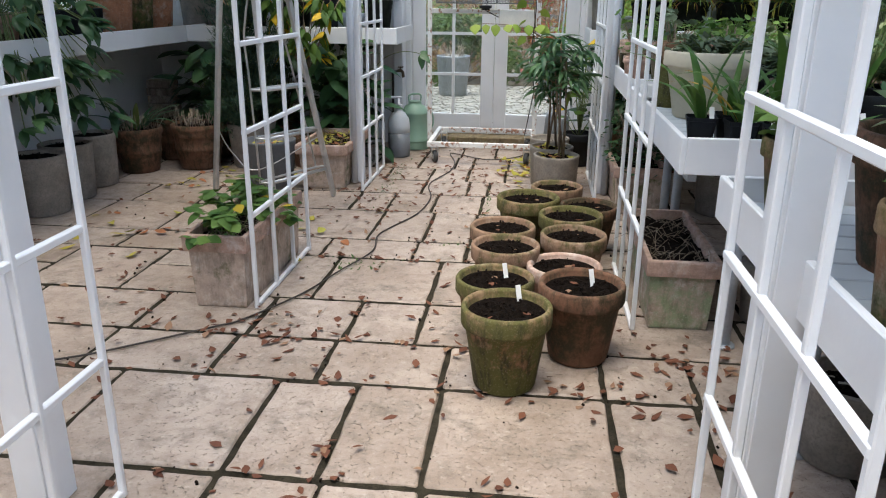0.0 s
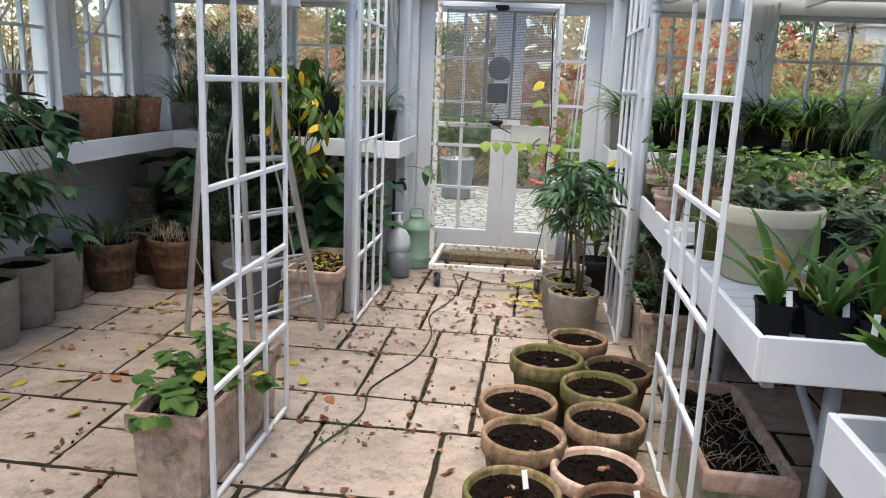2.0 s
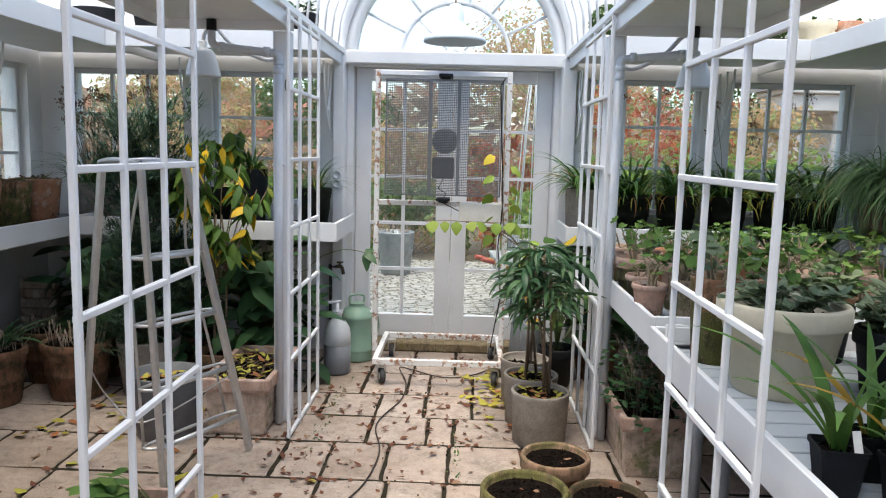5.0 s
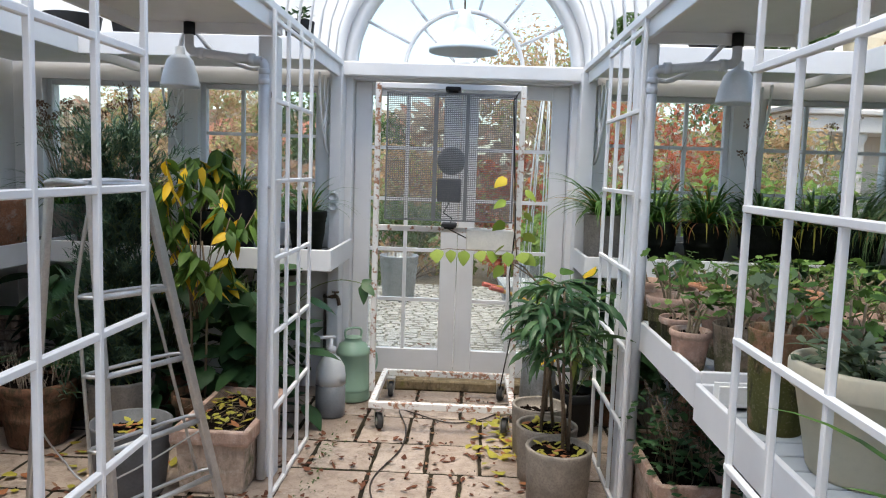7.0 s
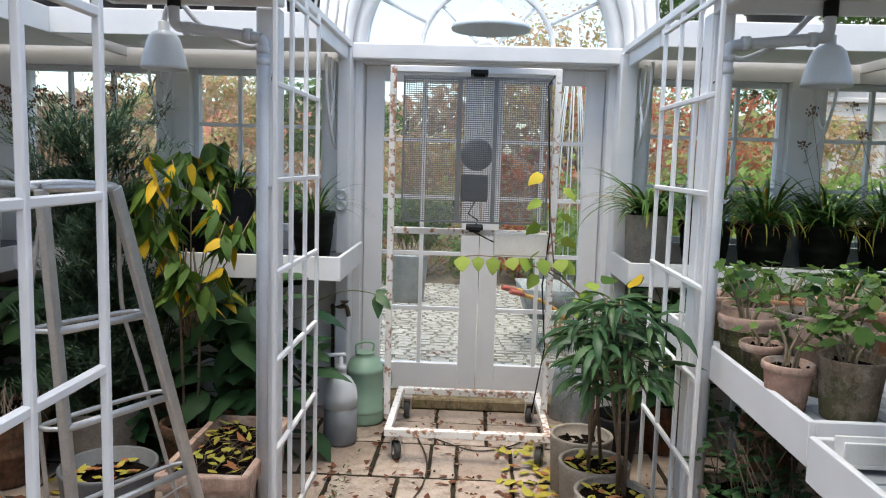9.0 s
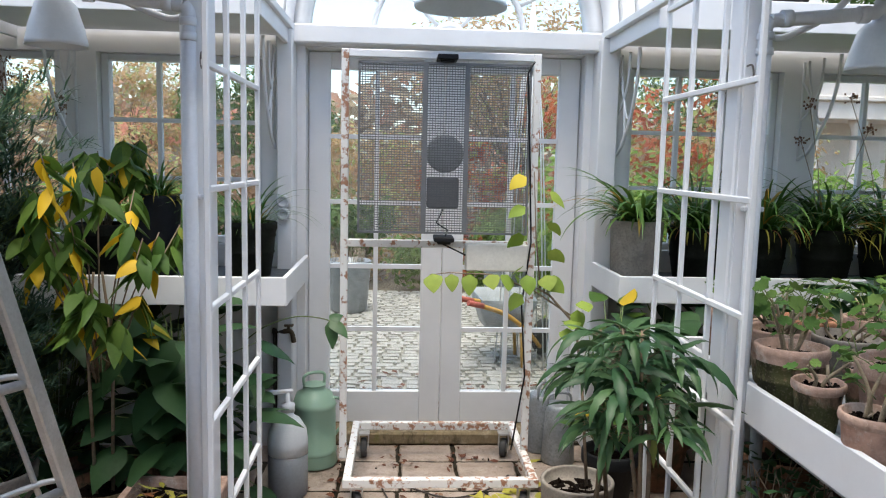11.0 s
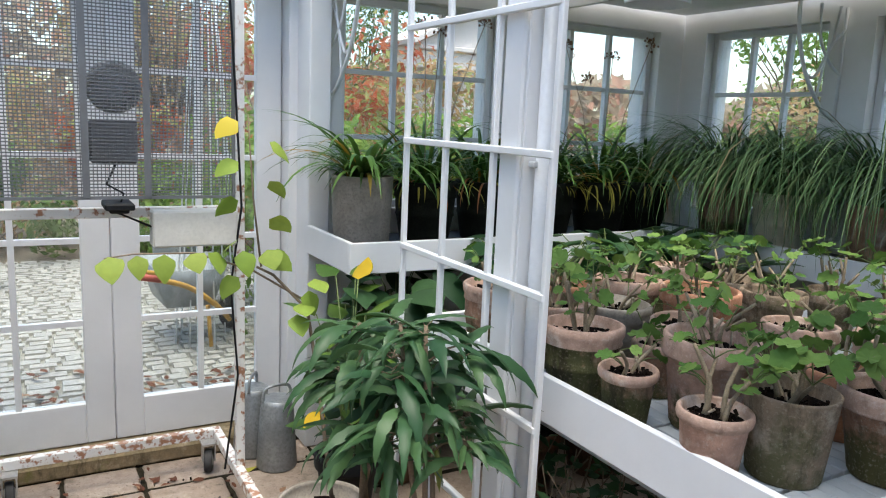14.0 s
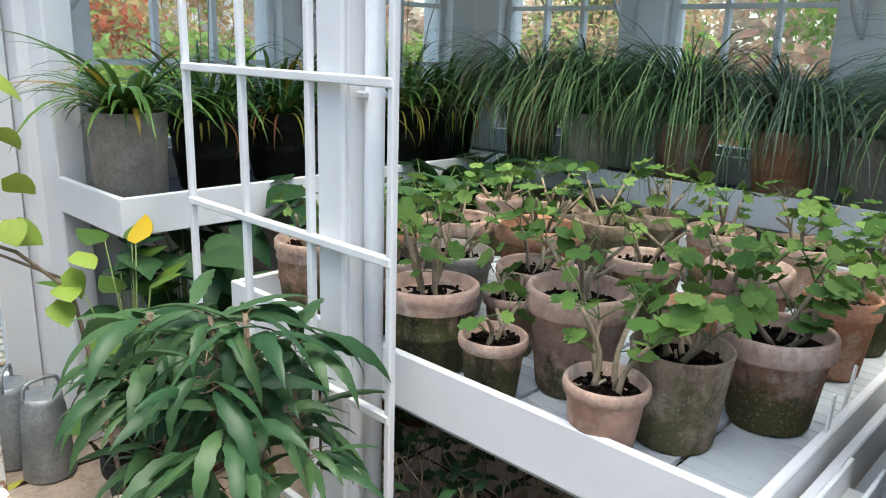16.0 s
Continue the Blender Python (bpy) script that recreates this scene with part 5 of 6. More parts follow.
RUBBER = plain("grey_rubber", (0.05, 0.05, 0.05), 0.7)
for cx, cy in ((x0 + 0.06, y0 + 0.04), (x1 - 0.06, y0 + 0.04), (x0 + 0.06, y1 - 0.06), (x1 - 0.06, y1 - 0.06)):
    bm = bmesh.new()
    lathe(bm, [(0.012, -0.016), (0.046, -0.016), (0.05, -0.010), (0.05, 0.010), (0.046, 0.016), (0.012, 0.016)], 18)
    rot = Matrix.Translation((cx, cy, 0.0515)) @ Euler((0, radians(90), radians(U(-40, 40)))).to_matrix().to_4x4()
    bmesh.ops.transform(bm, matrix=rot, verts=bm.verts)
    w = part("wheel", bm, RUBBER, cart)
    bm = bmesh.new()
    lathe(bm, [(0.006, -0.02), (0.024, -0.019), (0.024, 0.019), (0.006, 0.02)], 14)
    bmesh.ops.transform(bm, matrix=rot, verts=bm.verts)
    part("hub", bm, ALU, w)
    bm = boxes(((cx - 0.027, cy - 0.02, 0.05), (cx - 0.022, cy + 0.02, 0.125)), ((cx + 0.022, cy - 0.02, 0.05), (cx + 0.027, cy + 0.02, 0.125)), ((cx - 0.03, cy - 0.03, 0.125), (cx + 0.03, cy + 0.03, 0.134)))
    part("castor_fork", bm, ALU, cart)
for x in (-0.50, 0.375):
    part("upright", boxes(((x - 0.017, -0.04, 0.135), (x + 0.017, -0.01, 2.05)), bev=0.003), WHITE_WORN, cart)
part("top_bar", boxes(((-0.483, -0.04, 2.016), (0.358, -0.01, 2.05)), bev=0.003), WHITE, cart)
part("lower_bar", boxes(((-0.483, -0.045, 1.155), (0.358, -0.015, 1.19)), bev=0.003), WHITE_WORN, cart)
part("control_box", boxes(((0.06, -0.13, 1.06), (0.345, -0.046, 1.185)), bev=0.006), plain("cream_metal", (0.62, 0.60, 0.54), 0.5, var=0.08), cart)
WIRE = plain("dark_wire", (0.13, 0.135, 0.14), 0.6, 0.0, 0.1)
mx0, mx1, mz0, mz1, my = -0.428, 0.324, 1.237, 1.98, -0.15
across = boxes(((mx0, -0.0015, -0.002), (mx1, 0.0011, 0.002)))
first = part("screen_wire", across, WIRE, cart)
first.location = (0, my, mz0)
for i in range(1, 70):
    w = new("screen_wire", first.data)
    w.parent, w.location = cart, (0, my, mz0 + (mz1 - mz0) * i / 69)
first = part("screen_wire", boxes(((-0.0014, 0.0011, 0), (0.0014, 0.003, mz1 - mz0))), WIRE, cart)
first.location = (mx0, my, mz0)
for i in range(1, 64):
    w = new("screen_wire", first.data)
    w.parent, w.location = cart, (mx0 + (mx1 - mx0) * i / 63, my, mz0)
part("screen_frame", boxes(((mx0 - 0.006, my - 0.006, mz0 - 0.006), (mx1 + 0.006, my + 0.006, mz0 + 0.004)), ((mx0 - 0.006, my - 0.006, mz1 - 0.006), (mx1 + 0.006, my + 0.006, mz1 + 0.006)), ((mx0 - 0.006, my - 0.006, mz0), (mx0 + 0.004, my + 0.006, mz1)), ((mx1 - 0.004, my - 0.006, mz0), (mx1 + 0.006, my + 0.006, mz1))), WIRE, cart)
for x in (-0.14, 0.045):
    part("screen_strap", boxes(((x - 0.011, my - 0.010, mz0), (x + 0.011, my - 0.006, mz1))), WIRE, cart)
bm = bmesh.new()
lathe(bm, [(0.02, -0.03), (0.07, -0.03), (0.084, -0.012), (0.086, 0.008), (0.05, 0.04), (0.03, 0.05)], 28)
bmesh.ops.transform(bm, matrix=Matrix.Translation((-0.045, my + 0.06, 1.59)) @ Euler((radians(-90), 0, 0)).to_matrix().to_4x4(), verts=bm.verts)
part("lamp_head", bm, plain("lamp_grey", (0.34, 0.345, 0.35), 0.5), cart)
part("driver_box", boxes(((-0.125, my + 0.02, 1.345), (0.02, my + 0.07, 1.485)), bev=0.008), plain("driver_grey", (0.15, 0.15, 0.155), 0.5), cart)
for z in (2.005, 1.205):
    part("clamp", boxes(((-0.09, -0.19, z - 0.008), (0.0, -0.045, z + 0.014)), ((-0.075, -0.17, z - 0.02), (-0.015, -0.06, z - 0.006)), bev=0.004), BLACK, cart)
bm = bmesh.new()
tube(bm, [(-0.05, my + 0.03, 1.34), (-0.08, my, 1.28), (-0.03, my, 1.25), (-0.045, -0.1, 1.18), (0.06, -0.1, 1.13)], 0.004, 6)
part("lamp_cable", bm, BLACK, cart)
bm = bmesh.new()
tube(bm, [(0.34, my - 0.01, 2.0), (0.31, my - 0.012, 1.95), (0.33, my - 0.012, 1.6), (0.35, my - 0.01, 1.2), (0.33, -0.08, 0.9), (0.36, -0.06, 0.55), (0.30, -0.1, 0.2)], 0.004, 6)
part("power_cable", bm, BLACK, cart)

# ---- cable on the floor ----
CABLE = [(-1.75, 2.60), (-1.40, 2.77), (-1.22, 2.90), (-0.97, 3.11), (-0.88, 3.20), (-0.72, 3.51), (-0.63, 3.81), (-0.53, 4.13), (-0.555, 4.39), (-0.51, 4.57), (-0.40, 4.88), (-0.37, 5.27), (-0.43, 5.65), (-0.33, 6.08), (-0.33, 6.42), (-0.40, 6.75), (-0.30, 6.70), (-0.08, 6.55), (0.11, 6.63), (0.24, 6.80)]


t = thing("power_cable", "dark rubber power cable trailing over the flagstones", "cable")
bm = bmesh.new()
tube(bm, smooth_path([(x, y, 0.008) for x, y in CABLE]), 0.0042, 7)
part("cable", bm, plain("dark_rubber", (0.035, 0.028, 0.024), 0.6), t)

# ---- watering gear by the door ----
t = thing("spray_bottle", "clear plastic pump bottle half full of grey liquid", "bottle", pose(-0.82, 6.62, 0.002, 0, 0, 20))
bm = bmesh.new()
lathe(bm, [(0.086, 0), (0.092, 0.01), (0.092, 0.2)], 24)
part("liquid", bm, plain("murky_liquid", (0.17, 0.18, 0.19), 0.3, var=0.1), t)
bm = bmesh.new()
lathe(bm, [(0.0925, 0.2), (0.0925, 0.26), (0.085, 0.31), (0.055, 0.36), (0.03, 0.375), (0.028, 0.395)], 24)
part("bottle", bm, plain("frosted_plastic", (0.80, 0.84, 0.86), 0.35, var=0.04, trans=0.35), t)
bm = bmesh.new()
lathe(bm, [(0.032, 0.394), (0.032, 0.43), (0.012, 0.436), (0.012, 0.485)], 16)
box(bm, (-0.085, -0.012, 0.48), (0.025, 0.012, 0.498), bev=0.004)
part("pump", bm, PIPE, t, "white pump head")
GREEN = painted("sage_enamel", (0.27, 0.42, 0.31), (0.12, 0.10, 0.07), 0.4, 0.74)
t = thing("watering_can", "sage-green enamelled watering can on the flagstones", "watering can", pose(-0.74, 6.98, 0.002, 0, 0, 30))
bm = bmesh.new()
lathe(bm, [(0.115, 0), (0.12, 0.01), (0.112, 0.06), (0.112, 0.065), (0.118, 0.075), (0.11, 0.085), (0.108, 0.30), (0.114, 0.31), (0.106, 0.325), (0.09, 0.37), (0.06, 0.385), (0.055, 0.41), (0.06, 0.415)], 28)
part("body", bm, GREEN, t)
bm = bmesh.new()
tube(bm, smooth_path([(0.05, 0, 0.40), (0.055, 0, 0.46), (0, 0, 0.475), (-0.055, 0, 0.46), (-0.05, 0, 0.40)]), 0.008, 8)
part("top_handle", bm, GREEN, t)
bm = bmesh.new()
tube(bm, smooth_path([(0.10, 0, 0.33), (0.16, 0, 0.30), (0.17, 0, 0.20), (0.11, 0, 0.12)]), 0.008, 8)
part("side_handle", bm, GREEN, t)
ZINC = plain("zinc_sheet", (0.30, 0.32, 0.33), 0.5, 0.5, 0.25, 12)
for x, y, rz in ((0.53, 7.0, 10), (0.47, 7.17, 60)):
    t = thing("zinc_can", "small grey zinc watering can beside the door", "watering can", pose(x, y, 0.002, 0, 0, rz), "zinc cans by the door")
    bm = bmesh.new()
    lathe(bm, [(0.085, 0), (0.088, 0.01), (0.072, 0.26), (0.066, 0.28), (0.066, 0.31), (0.06, 0.31)], 24)
    part("body", bm, ZINC, t)
    bm = bmesh.new()
    tube(bm, smooth_path([(0.066, 0, 0.30), (0.05, 0, 0.36), (-0.05, 0, 0.36), (-0.066, 0, 0.30)]), 0.007, 8)
    part("handle", bm, ZINC, t)

# tap and sockets
t = thing("wall_tap", "old brass tap on an iron pipe by the door", "tap", pose(-0.965, YN - 0.06, 0))
bm = bmesh.new()
tube(bm, smooth_path([(0, 0, 0.02), (0, 0, 0.60), (0.0, -0.02, 0.645), (0.06, -0.04, 0.655)]), 0.012, 8)
part("pipe", bm, plain("rusty_iron", (0.07, 0.055, 0.045), 0.8), t)
bm = bmesh.new()
tube(bm, smooth_path([(0.05, -0.04, 0.655), (0.09, -0.05, 0.655), (0.105, -0.055, 0.60)]), 0.013, 8)
box(bm, (0.055, -0.065, 0.685), (0.10, -0.03, 0.694))
tube(bm, [(0.075, -0.045, 0.655), (0.075, -0.045, 0.69)], 0.007, 8)
part("tap", bm, plain("dull_brass", (0.13, 0.095, 0.06), 0.6, 0.6), t)
for z in (1.27, 1.335):
    t = thing("wall_socket", "round white surface-mounted power socket", "socket", pose(-0.915, YN - 0.102, z, 90, 0, 0))
    bm = bmesh.new()
    lathe(bm, [(0.034, 0), (0.034, 0.022), (0.030, 0.03), (0.022, 0.03), (0.020, 0.02), (0.002, 0.02)], 20)
    part("cover", bm, PIPE, t)

# ---- lamps ----
def wall_lamp(s, px, py, lx, ly, lz):
    """A bell-shaped lamp on a swan neck from a post; s: which way it points."""
    t = thing("bell_lamp", "pale grey bell-shaped lamp on a swan neck", "lamp", None, "bell lamps on the posts")
    bm = bmesh.new()
    lathe(bm, [(0.02, 0.14), (0.057, 0.12), (0.077, 0.06), (0.088, 0.002), (0.092, 0.0), (0.090, 0.012), (0.080, 0.06), (0.060, 0.125), (0.042, 0.145), (0.022, 0.152), (0.022, 0.185), (0.012, 0.19)], 28, (lx, ly, lz))
    part("shade", bm, plain("pale_enamel", (0.60, 0.64, 0.67), 0.35, var=0.04), t)
    bm = bmesh.new()
    tube(bm, smooth_path([(px, py, lz + 0.10), (px + s * 0.06, py, lz + 0.10), (lx - s * 0.16, ly, lz + 0.17), (lx - s * 0.07, ly, lz + 0.26), (lx - s * 0.02, ly, lz + 0.25), (lx, ly, lz + 0.18)]), 0.011, 8)
    part("swan_neck", bm, PIPE, t)


wall_lamp(1, 0.826, 5.60, 1.176, 5.58, 1.87)
wall_lamp(-1, -1.008, 5.69, -1.39, 5.69, 1.884)
for s, px, py, ex in ((1, 0.79, 5.536, 1.15), (-1, -0.966, 5.609, -1.315)):
    t = thing("drain_pipe", "white plastic pipe beside the post", "pipe")
    bm = bmesh.new()
    tube(bm, [(px, py, 0.01), (px, py, 1.955)], 0.0215, 14)
    part("upright_pipe", bm, PIPE, t)
    bm = bmesh.new()
    tube(bm, smooth_path([(px, py, 1.955), (px, py, 1.985), (px + s * 0.014, py, 2.003), (px + s * 0.045, py, 2.008), (ex - s * 0.05, py, 2.035), (ex - s * 0.012, py, 2.045), (ex, py, 2.07), (ex, py, 2.12)]), 0.021, 14)
    for q in ((px, py, 1.90), (px, py, 1.945)):
        lathe(bm, [(0.022, 0), (0.026, 0.004), (0.026, 0.022), (0.022, 0.026)], 14, q)
    for u in (0.13, 0.80):
        q = Vector((px, py, 2.008)).lerp(Vector((ex, py, 2.037)), u)
        tube(bm, [q, q + Vector((s * 0.03, 0, 0.002))], 0.0265, 14)
    part("elbow_pipe", bm, PIPE, t)
    bm = bmesh.new()
    lathe(bm, [(0.026, 0), (0.026, 0.056)], 12, (ex, py, 2.115))
    part("sleeve", bm, BLACK, t)
    bm = bmesh.new()
    box(bm, (px - 0.034, py - 0.004, 1.42), (px + 0.034, py + 0.022, 1.436), bev=0.003)
    part("pipe_clip", bm, PIPE, t)
t = thing("pendant_lamp", "pale blue-grey enamel pendant lamp hanging above the aisle", "lamp", pose(-0.07, 6.58, 2.215))
bm = bmesh.new()
lathe(bm, [(0.02, 0.115), (0.06, 0.10), (0.14, 0.045), (0.194, 0.002), (0.2, 0.0), (0.203, 0.01), (0.198, 0.026), (0.165, 0.042), (0.10, 0.078), (0.066, 0.118), (0.058, 0.135), (0.052, 0.19), (0.040, 0.205), (0.036, 0.235), (0.012, 0.245)], 36)
part("shade", bm, plain("blue_grey_enamel", (0.55, 0.62, 0.66), 0.3, var=0.04), t)
bm = bmesh.new()
tube(bm, [(0, 0, 0.235), (0, 0, 1.76)], 0.006, 6)
part("flex", bm, plain("brown_flex", (0.2, 0.15, 0.1), 0.7), t)

# ---- curved iron brackets ----
def bracket(x, y, rz):
    t = thing("shelf_bracket", "white curved ornamental iron shelf bracket", "bracket", pose(x, y, 0, 0, 0, rz), "ornamental brackets")
    bm = bmesh.new()
    tube(bm, [(0.012, 0, 1.60), (0.012, 0, 2.12)], 0.008, 6)
    tube(bm, smooth_path([(0.015, 0, 1.61), (0.12, 0, 1.66), (0.25, 0, 1.80), (0.33, 0, 1.97), (0.35, 0, 2.12)]), 0.009, 6)
    part("frame", bm, WHITE, t)
    bm = bmesh.new()
    tube(bm, smooth_path([(0.012, 0, 1.82), (0.09, 0, 1.86), (0.18, 0, 1.97), (0.20, 0, 2.12)]), 0.007, 6)
    tube(bm, smooth_path([(0.06, 0, 2.12), (0.10, 0, 1.95), (0.19, 0, 1.80), (0.26, 0, 1.81)]), 0.007, 6)
    tube(bm, smooth_path([(0.012, 0, 2.02), (0.12, 0, 1.90), (0.16, 0, 1.70)]), 0.007, 6)
    part("scroll", bm, WHITE, t)


for x in (0.82, 1.82, -0.97, -1.97):
    bracket(x, YN - 0.002, -90)
for y in (6.22, 5.25, 4.28):
    bracket(XR - 0.002, y, 180)
    bracket(XL + 0.002, y, 0)

# arched bars above the trellis rails
def arch_bars(y0, y1, n):
    t = thing("arched_trellis", "white steel bars arching over the end of the aisle", "trellis")
    r = (LR - LL) / 2
    for s in (-1, 1):
        for i in range(n):
            y = y0 + (y1 - y0) * i / (n - 1)
            bm = bmesh.new()
            tube(bm, [(CX + s * (r + 0.01) * math.cos(a), y, 2.23 + 0.80 * math.sin(a)) for a in (radians(q) for q in (0, 12, 25, 40, 55))], 0.008, 6)
            part("arched_bar", bm, WHITE, t)
        bm = bmesh.new()
        a = radians(30)
        tube(bm, [(CX + s * (r + 0.01) * math.cos(a), y0, 2.23 + 0.80 * math.sin(a)), (CX + s * (r + 0.01) * math.cos(a), y1, 2.23 + 0.80 * math.sin(a))], 0.008, 6)
        part("long_bar", bm, WHITE, t)


arch_bars(5.41, 6.9, 7)

# ---- stepladder ----
t = thing("stepladder", "open aluminium stepladder beside the trellis", "ladder")
A0, A1, B0, B1 = Vector((-1.27, 4.76, 0.004)), Vector((-1.245, 4.55, 1.45)), Vector((-1.03, 5.25, 0.004)), Vector((-1.14, 4.73, 1.45))
C0, C1 = Vector((-1.76, 5.0, 0.004)), Vector((-1.50, 4.76, 1.44))
for nm, p, q in (("front_rail", A0, A1), ("front_rail", B0, B1), ("back_leg", C0, C1)):
    d = (q - p).normalized()
    mm = Matrix.Translation((p + q) / 2) @ d.to_track_quat("Z", "X").to_matrix().to_4x4()
    bm = bmesh.new()
    box(bm, (-0.021, -0.012, -(q - p).length / 2), (0.021, 0.012, (q - p).length / 2), mm, 0.004)
    part(nm, bm, ALU, t)
for s in (0.14, 0.33, 0.53, 0.73):
    bm = bmesh.new()
    p, q = A0.lerp(A1, s), B0.lerp(B1, s)
    back = Vector((-0.075, 0.03, 0))
    tube(bm, [p, q], 0.012, 8)
    tube(bm, smooth_path([p, p + back, q + back, q], 4), 0.008, 6)
    part("tread", bm, ALU, t)
bm = bmesh.new()
for p, q in ((A0, A1), (B0, B1)):
    o = Vector((-0.085, 0.02, 0))
    tube(bm, smooth_path([p.lerp(q, 0.14) + o, p.lerp(q, 0.6) + o, p.lerp(q, 0.75) + o, p.lerp(q, 0.97)], 3), 0.007, 6)
part("rear_stay", bm, ALU, t)
bm = bmesh.new()
tube(bm, smooth_path([A1, (A1 + C1) / 2 + Vector((0, -0.07, 0.01)), C1, (C1 + B1) / 2 + Vector((0, 0.05, 0.01)), B1, A1], 4), 0.012, 8)
ring = [bm.verts.new(v + Vector((0, 0, -0.004))) for v in (A1, C1, B1)]
bm.faces.new(ring)
part("top_platform", bm, ALU, t)
bm = bmesh.new()
tube(bm, smooth_path([C0.lerp(C1, 0.35), (-1.62, 5.0, 0.33), (-1.45, 5.0, 0.22), B0.lerp(B1, 0.3)]), 0.004, 5)
part("safety_chain", bm, ALU, t)

# vine reaching past the tap
t = thing("trailing_stem", "thin trailing stem with a few leaves beside the tap", "plant")
f, bm = Foliage(), bmesh.new()
tube(bm, smooth_path([(-1.02, 6.62, 0.72), (-0.90, 6.5, 0.82), (-0.77, 6.5, 0.865), (-0.66, 6.5, 0.86), (-0.60, 6.5, 0.84)]), 0.003, 5)
part("stem", bm, STEM_G, t)
for az, el, l in ((-30, -20, 0.12), (-60, -60, 0.13), (30, 30, 0.07)):
    f.leaf((-0.62, 6.5, 0.85), az, el, l, 0.06, 40, 5, OVATE, 0.2, 30)
f.done("leaves", L_LANCE, t)

t = potted("potted_plant", "black pot with dark and yellow leaves by the door", 0.66, 6.50, 0.002, 0.13, 0.26, "collar", BLACK, "potted plant")
f, bm = Foliage(), bmesh.new()
for i in range(26):
    a = U(0, 6.28)
    e = Vector((math.cos(a) * U(0.02, 0.17), math.sin(a) * U(0.02, 0.17), U(0.35, 0.95)))
    tube(bm, [(0, 0, 0.22), (e.x * 0.4, e.y * 0.4, e.z * 0.7), e], 0.004, 5, 0.002)
    f.leaf(e, math.degrees(a) + U(-50, 50), U(-10, 60), U(0.10, 0.17), U(0.06, 0.10), U(20, 60), 5, OVATE, 0.2, U(-20, 20))
part("stem_mass", bm, STEM_G, t)
f.done("leaves", L_YEL, t)

# ---- outside ----
yard = setting("ground", boxes(((-60, -40, -0.30), (60, 80, -0.10))), plain("damp_earth", (0.12, 0.10, 0.07), 0.95, var=0.4, scale=3), "leaf-strewn earth outside", "ground")
setting("pavement", boxes(((-2.3, 7.6, -0.2), (2.3, 12.6, -0.094))), plain("yard_sand", (0.25, 0.24, 0.20), 0.6, var=0.3, scale=14), "sandy bed of the cobbled yard", "pavement")
COB = plain("pale_cobble", (0.36, 0.345, 0.31), 0.45, var=0.25, scale=9, spec=0.5)
bm = bmesh.new()
y = 7.62
j = 0
while y < 12.5:
    d = U(0.085, 0.11)
    x = -2.2 + (0.07 if j % 2 else 0)
    while x < 2.2:
        w = U(0.11, 0.19)
        q = [(x + 0.008, y + 0.006), (x + w - 0.008, y + U(0.004, 0.01)), (x + w - 0.008, y + d - 0.006), (x + 0.008, y + d - U(0.004, 0.01))]
        cx, cy = x + w / 2, y + d / 2
        lo = [bm.verts.new((a, b, -0.11)) for a, b in q]
        hi = [bm.verts.new((cx + (a - cx) * 0.88, cy + (b - cy) * 0.86, -0.072 + U(-0.005, 0.005))) for a, b in q]
        bm.faces.new(hi)
        for i in range(4):
            bm.faces.new((lo[i], lo[(i + 1) % 4], hi[(i + 1) % 4], hi[i]))
        x += w
    y += d
    j += 1
tagged(finish("cobbles", bm, COB), "pale wet cobbles of the yard outside the door", "cobbles", kind="stuff")
f = Foliage()
for i in range(1300):
    f.leaf((U(-2, 2), 7.5 + abs(random.gauss(0, 0.45)), -0.06 + U(0, 0.03)), U(0, 360), U(-10, 30), U(0.05, 0.09), U(0.03, 0.05), 40, 3, OVATE)
tagged(f.done("yard_leaves", L_DRY), "red-brown fallen leaves on the yard", "leaves", kind="stuff")


def shrub(name, lab, x, y, w, h, n, lm, size=0.055, trunk=0.0, d=None):
    n = int(n * 2.6)
    t = thing(name, lab, "shrub" if not trunk else "tree", pose(x, y, -0.1))
    d = d or w
    f, bm = Foliage(), bmesh.new()
    k = max(5, n // 150)
    for c in range(k):
        cc = Vector((U(-1, 1) * w * 0.5, U(-1, 1) * d * 0.5, trunk + (h - trunk) * U(0.12, 0.86)))
        s = 1 - 0.5 * abs((cc.z - trunk) / (h - trunk) - 0.4)
        cc.x, cc.y = cc.x * s, cc.y * s
        rr = U(0.14, 0.26) * min(w, h - trunk)
        tube(bm, [(cc.x * 0.1, cc.y * 0.1, trunk * 0.6), (cc.x * 0.5, cc.y * 0.5, trunk * 0.5 + cc.z * 0.5), tuple(cc)], 0.012 + 0.012 * trunk, 5, 0.004)
        for i in range(n // k):
            dr = Vector((random.gauss(0, 1), random.gauss(0, 1), random.gauss(0, 0.8)))
            dr = dr.normalized() * rr * U(0.35, 1.15)
            f.card(cc + dr, dr + Vector((U(-0.6, 0.6), U(-0.6, 0.6), 0.5)) * rr, size * U(0.6, 1.3), U(0, 6.28))
    if trunk:
        tube(bm, [(0, 0, -0.05), (0.03, 0.02, trunk * 0.5), (0, 0, trunk * 1.1)], 0.09, 10, 0.05)
    part("branch_mass" if not trunk else "trunk", bm, STEM, t)
    f.done("crown" if trunk else "leaves", lm, t)
    return t


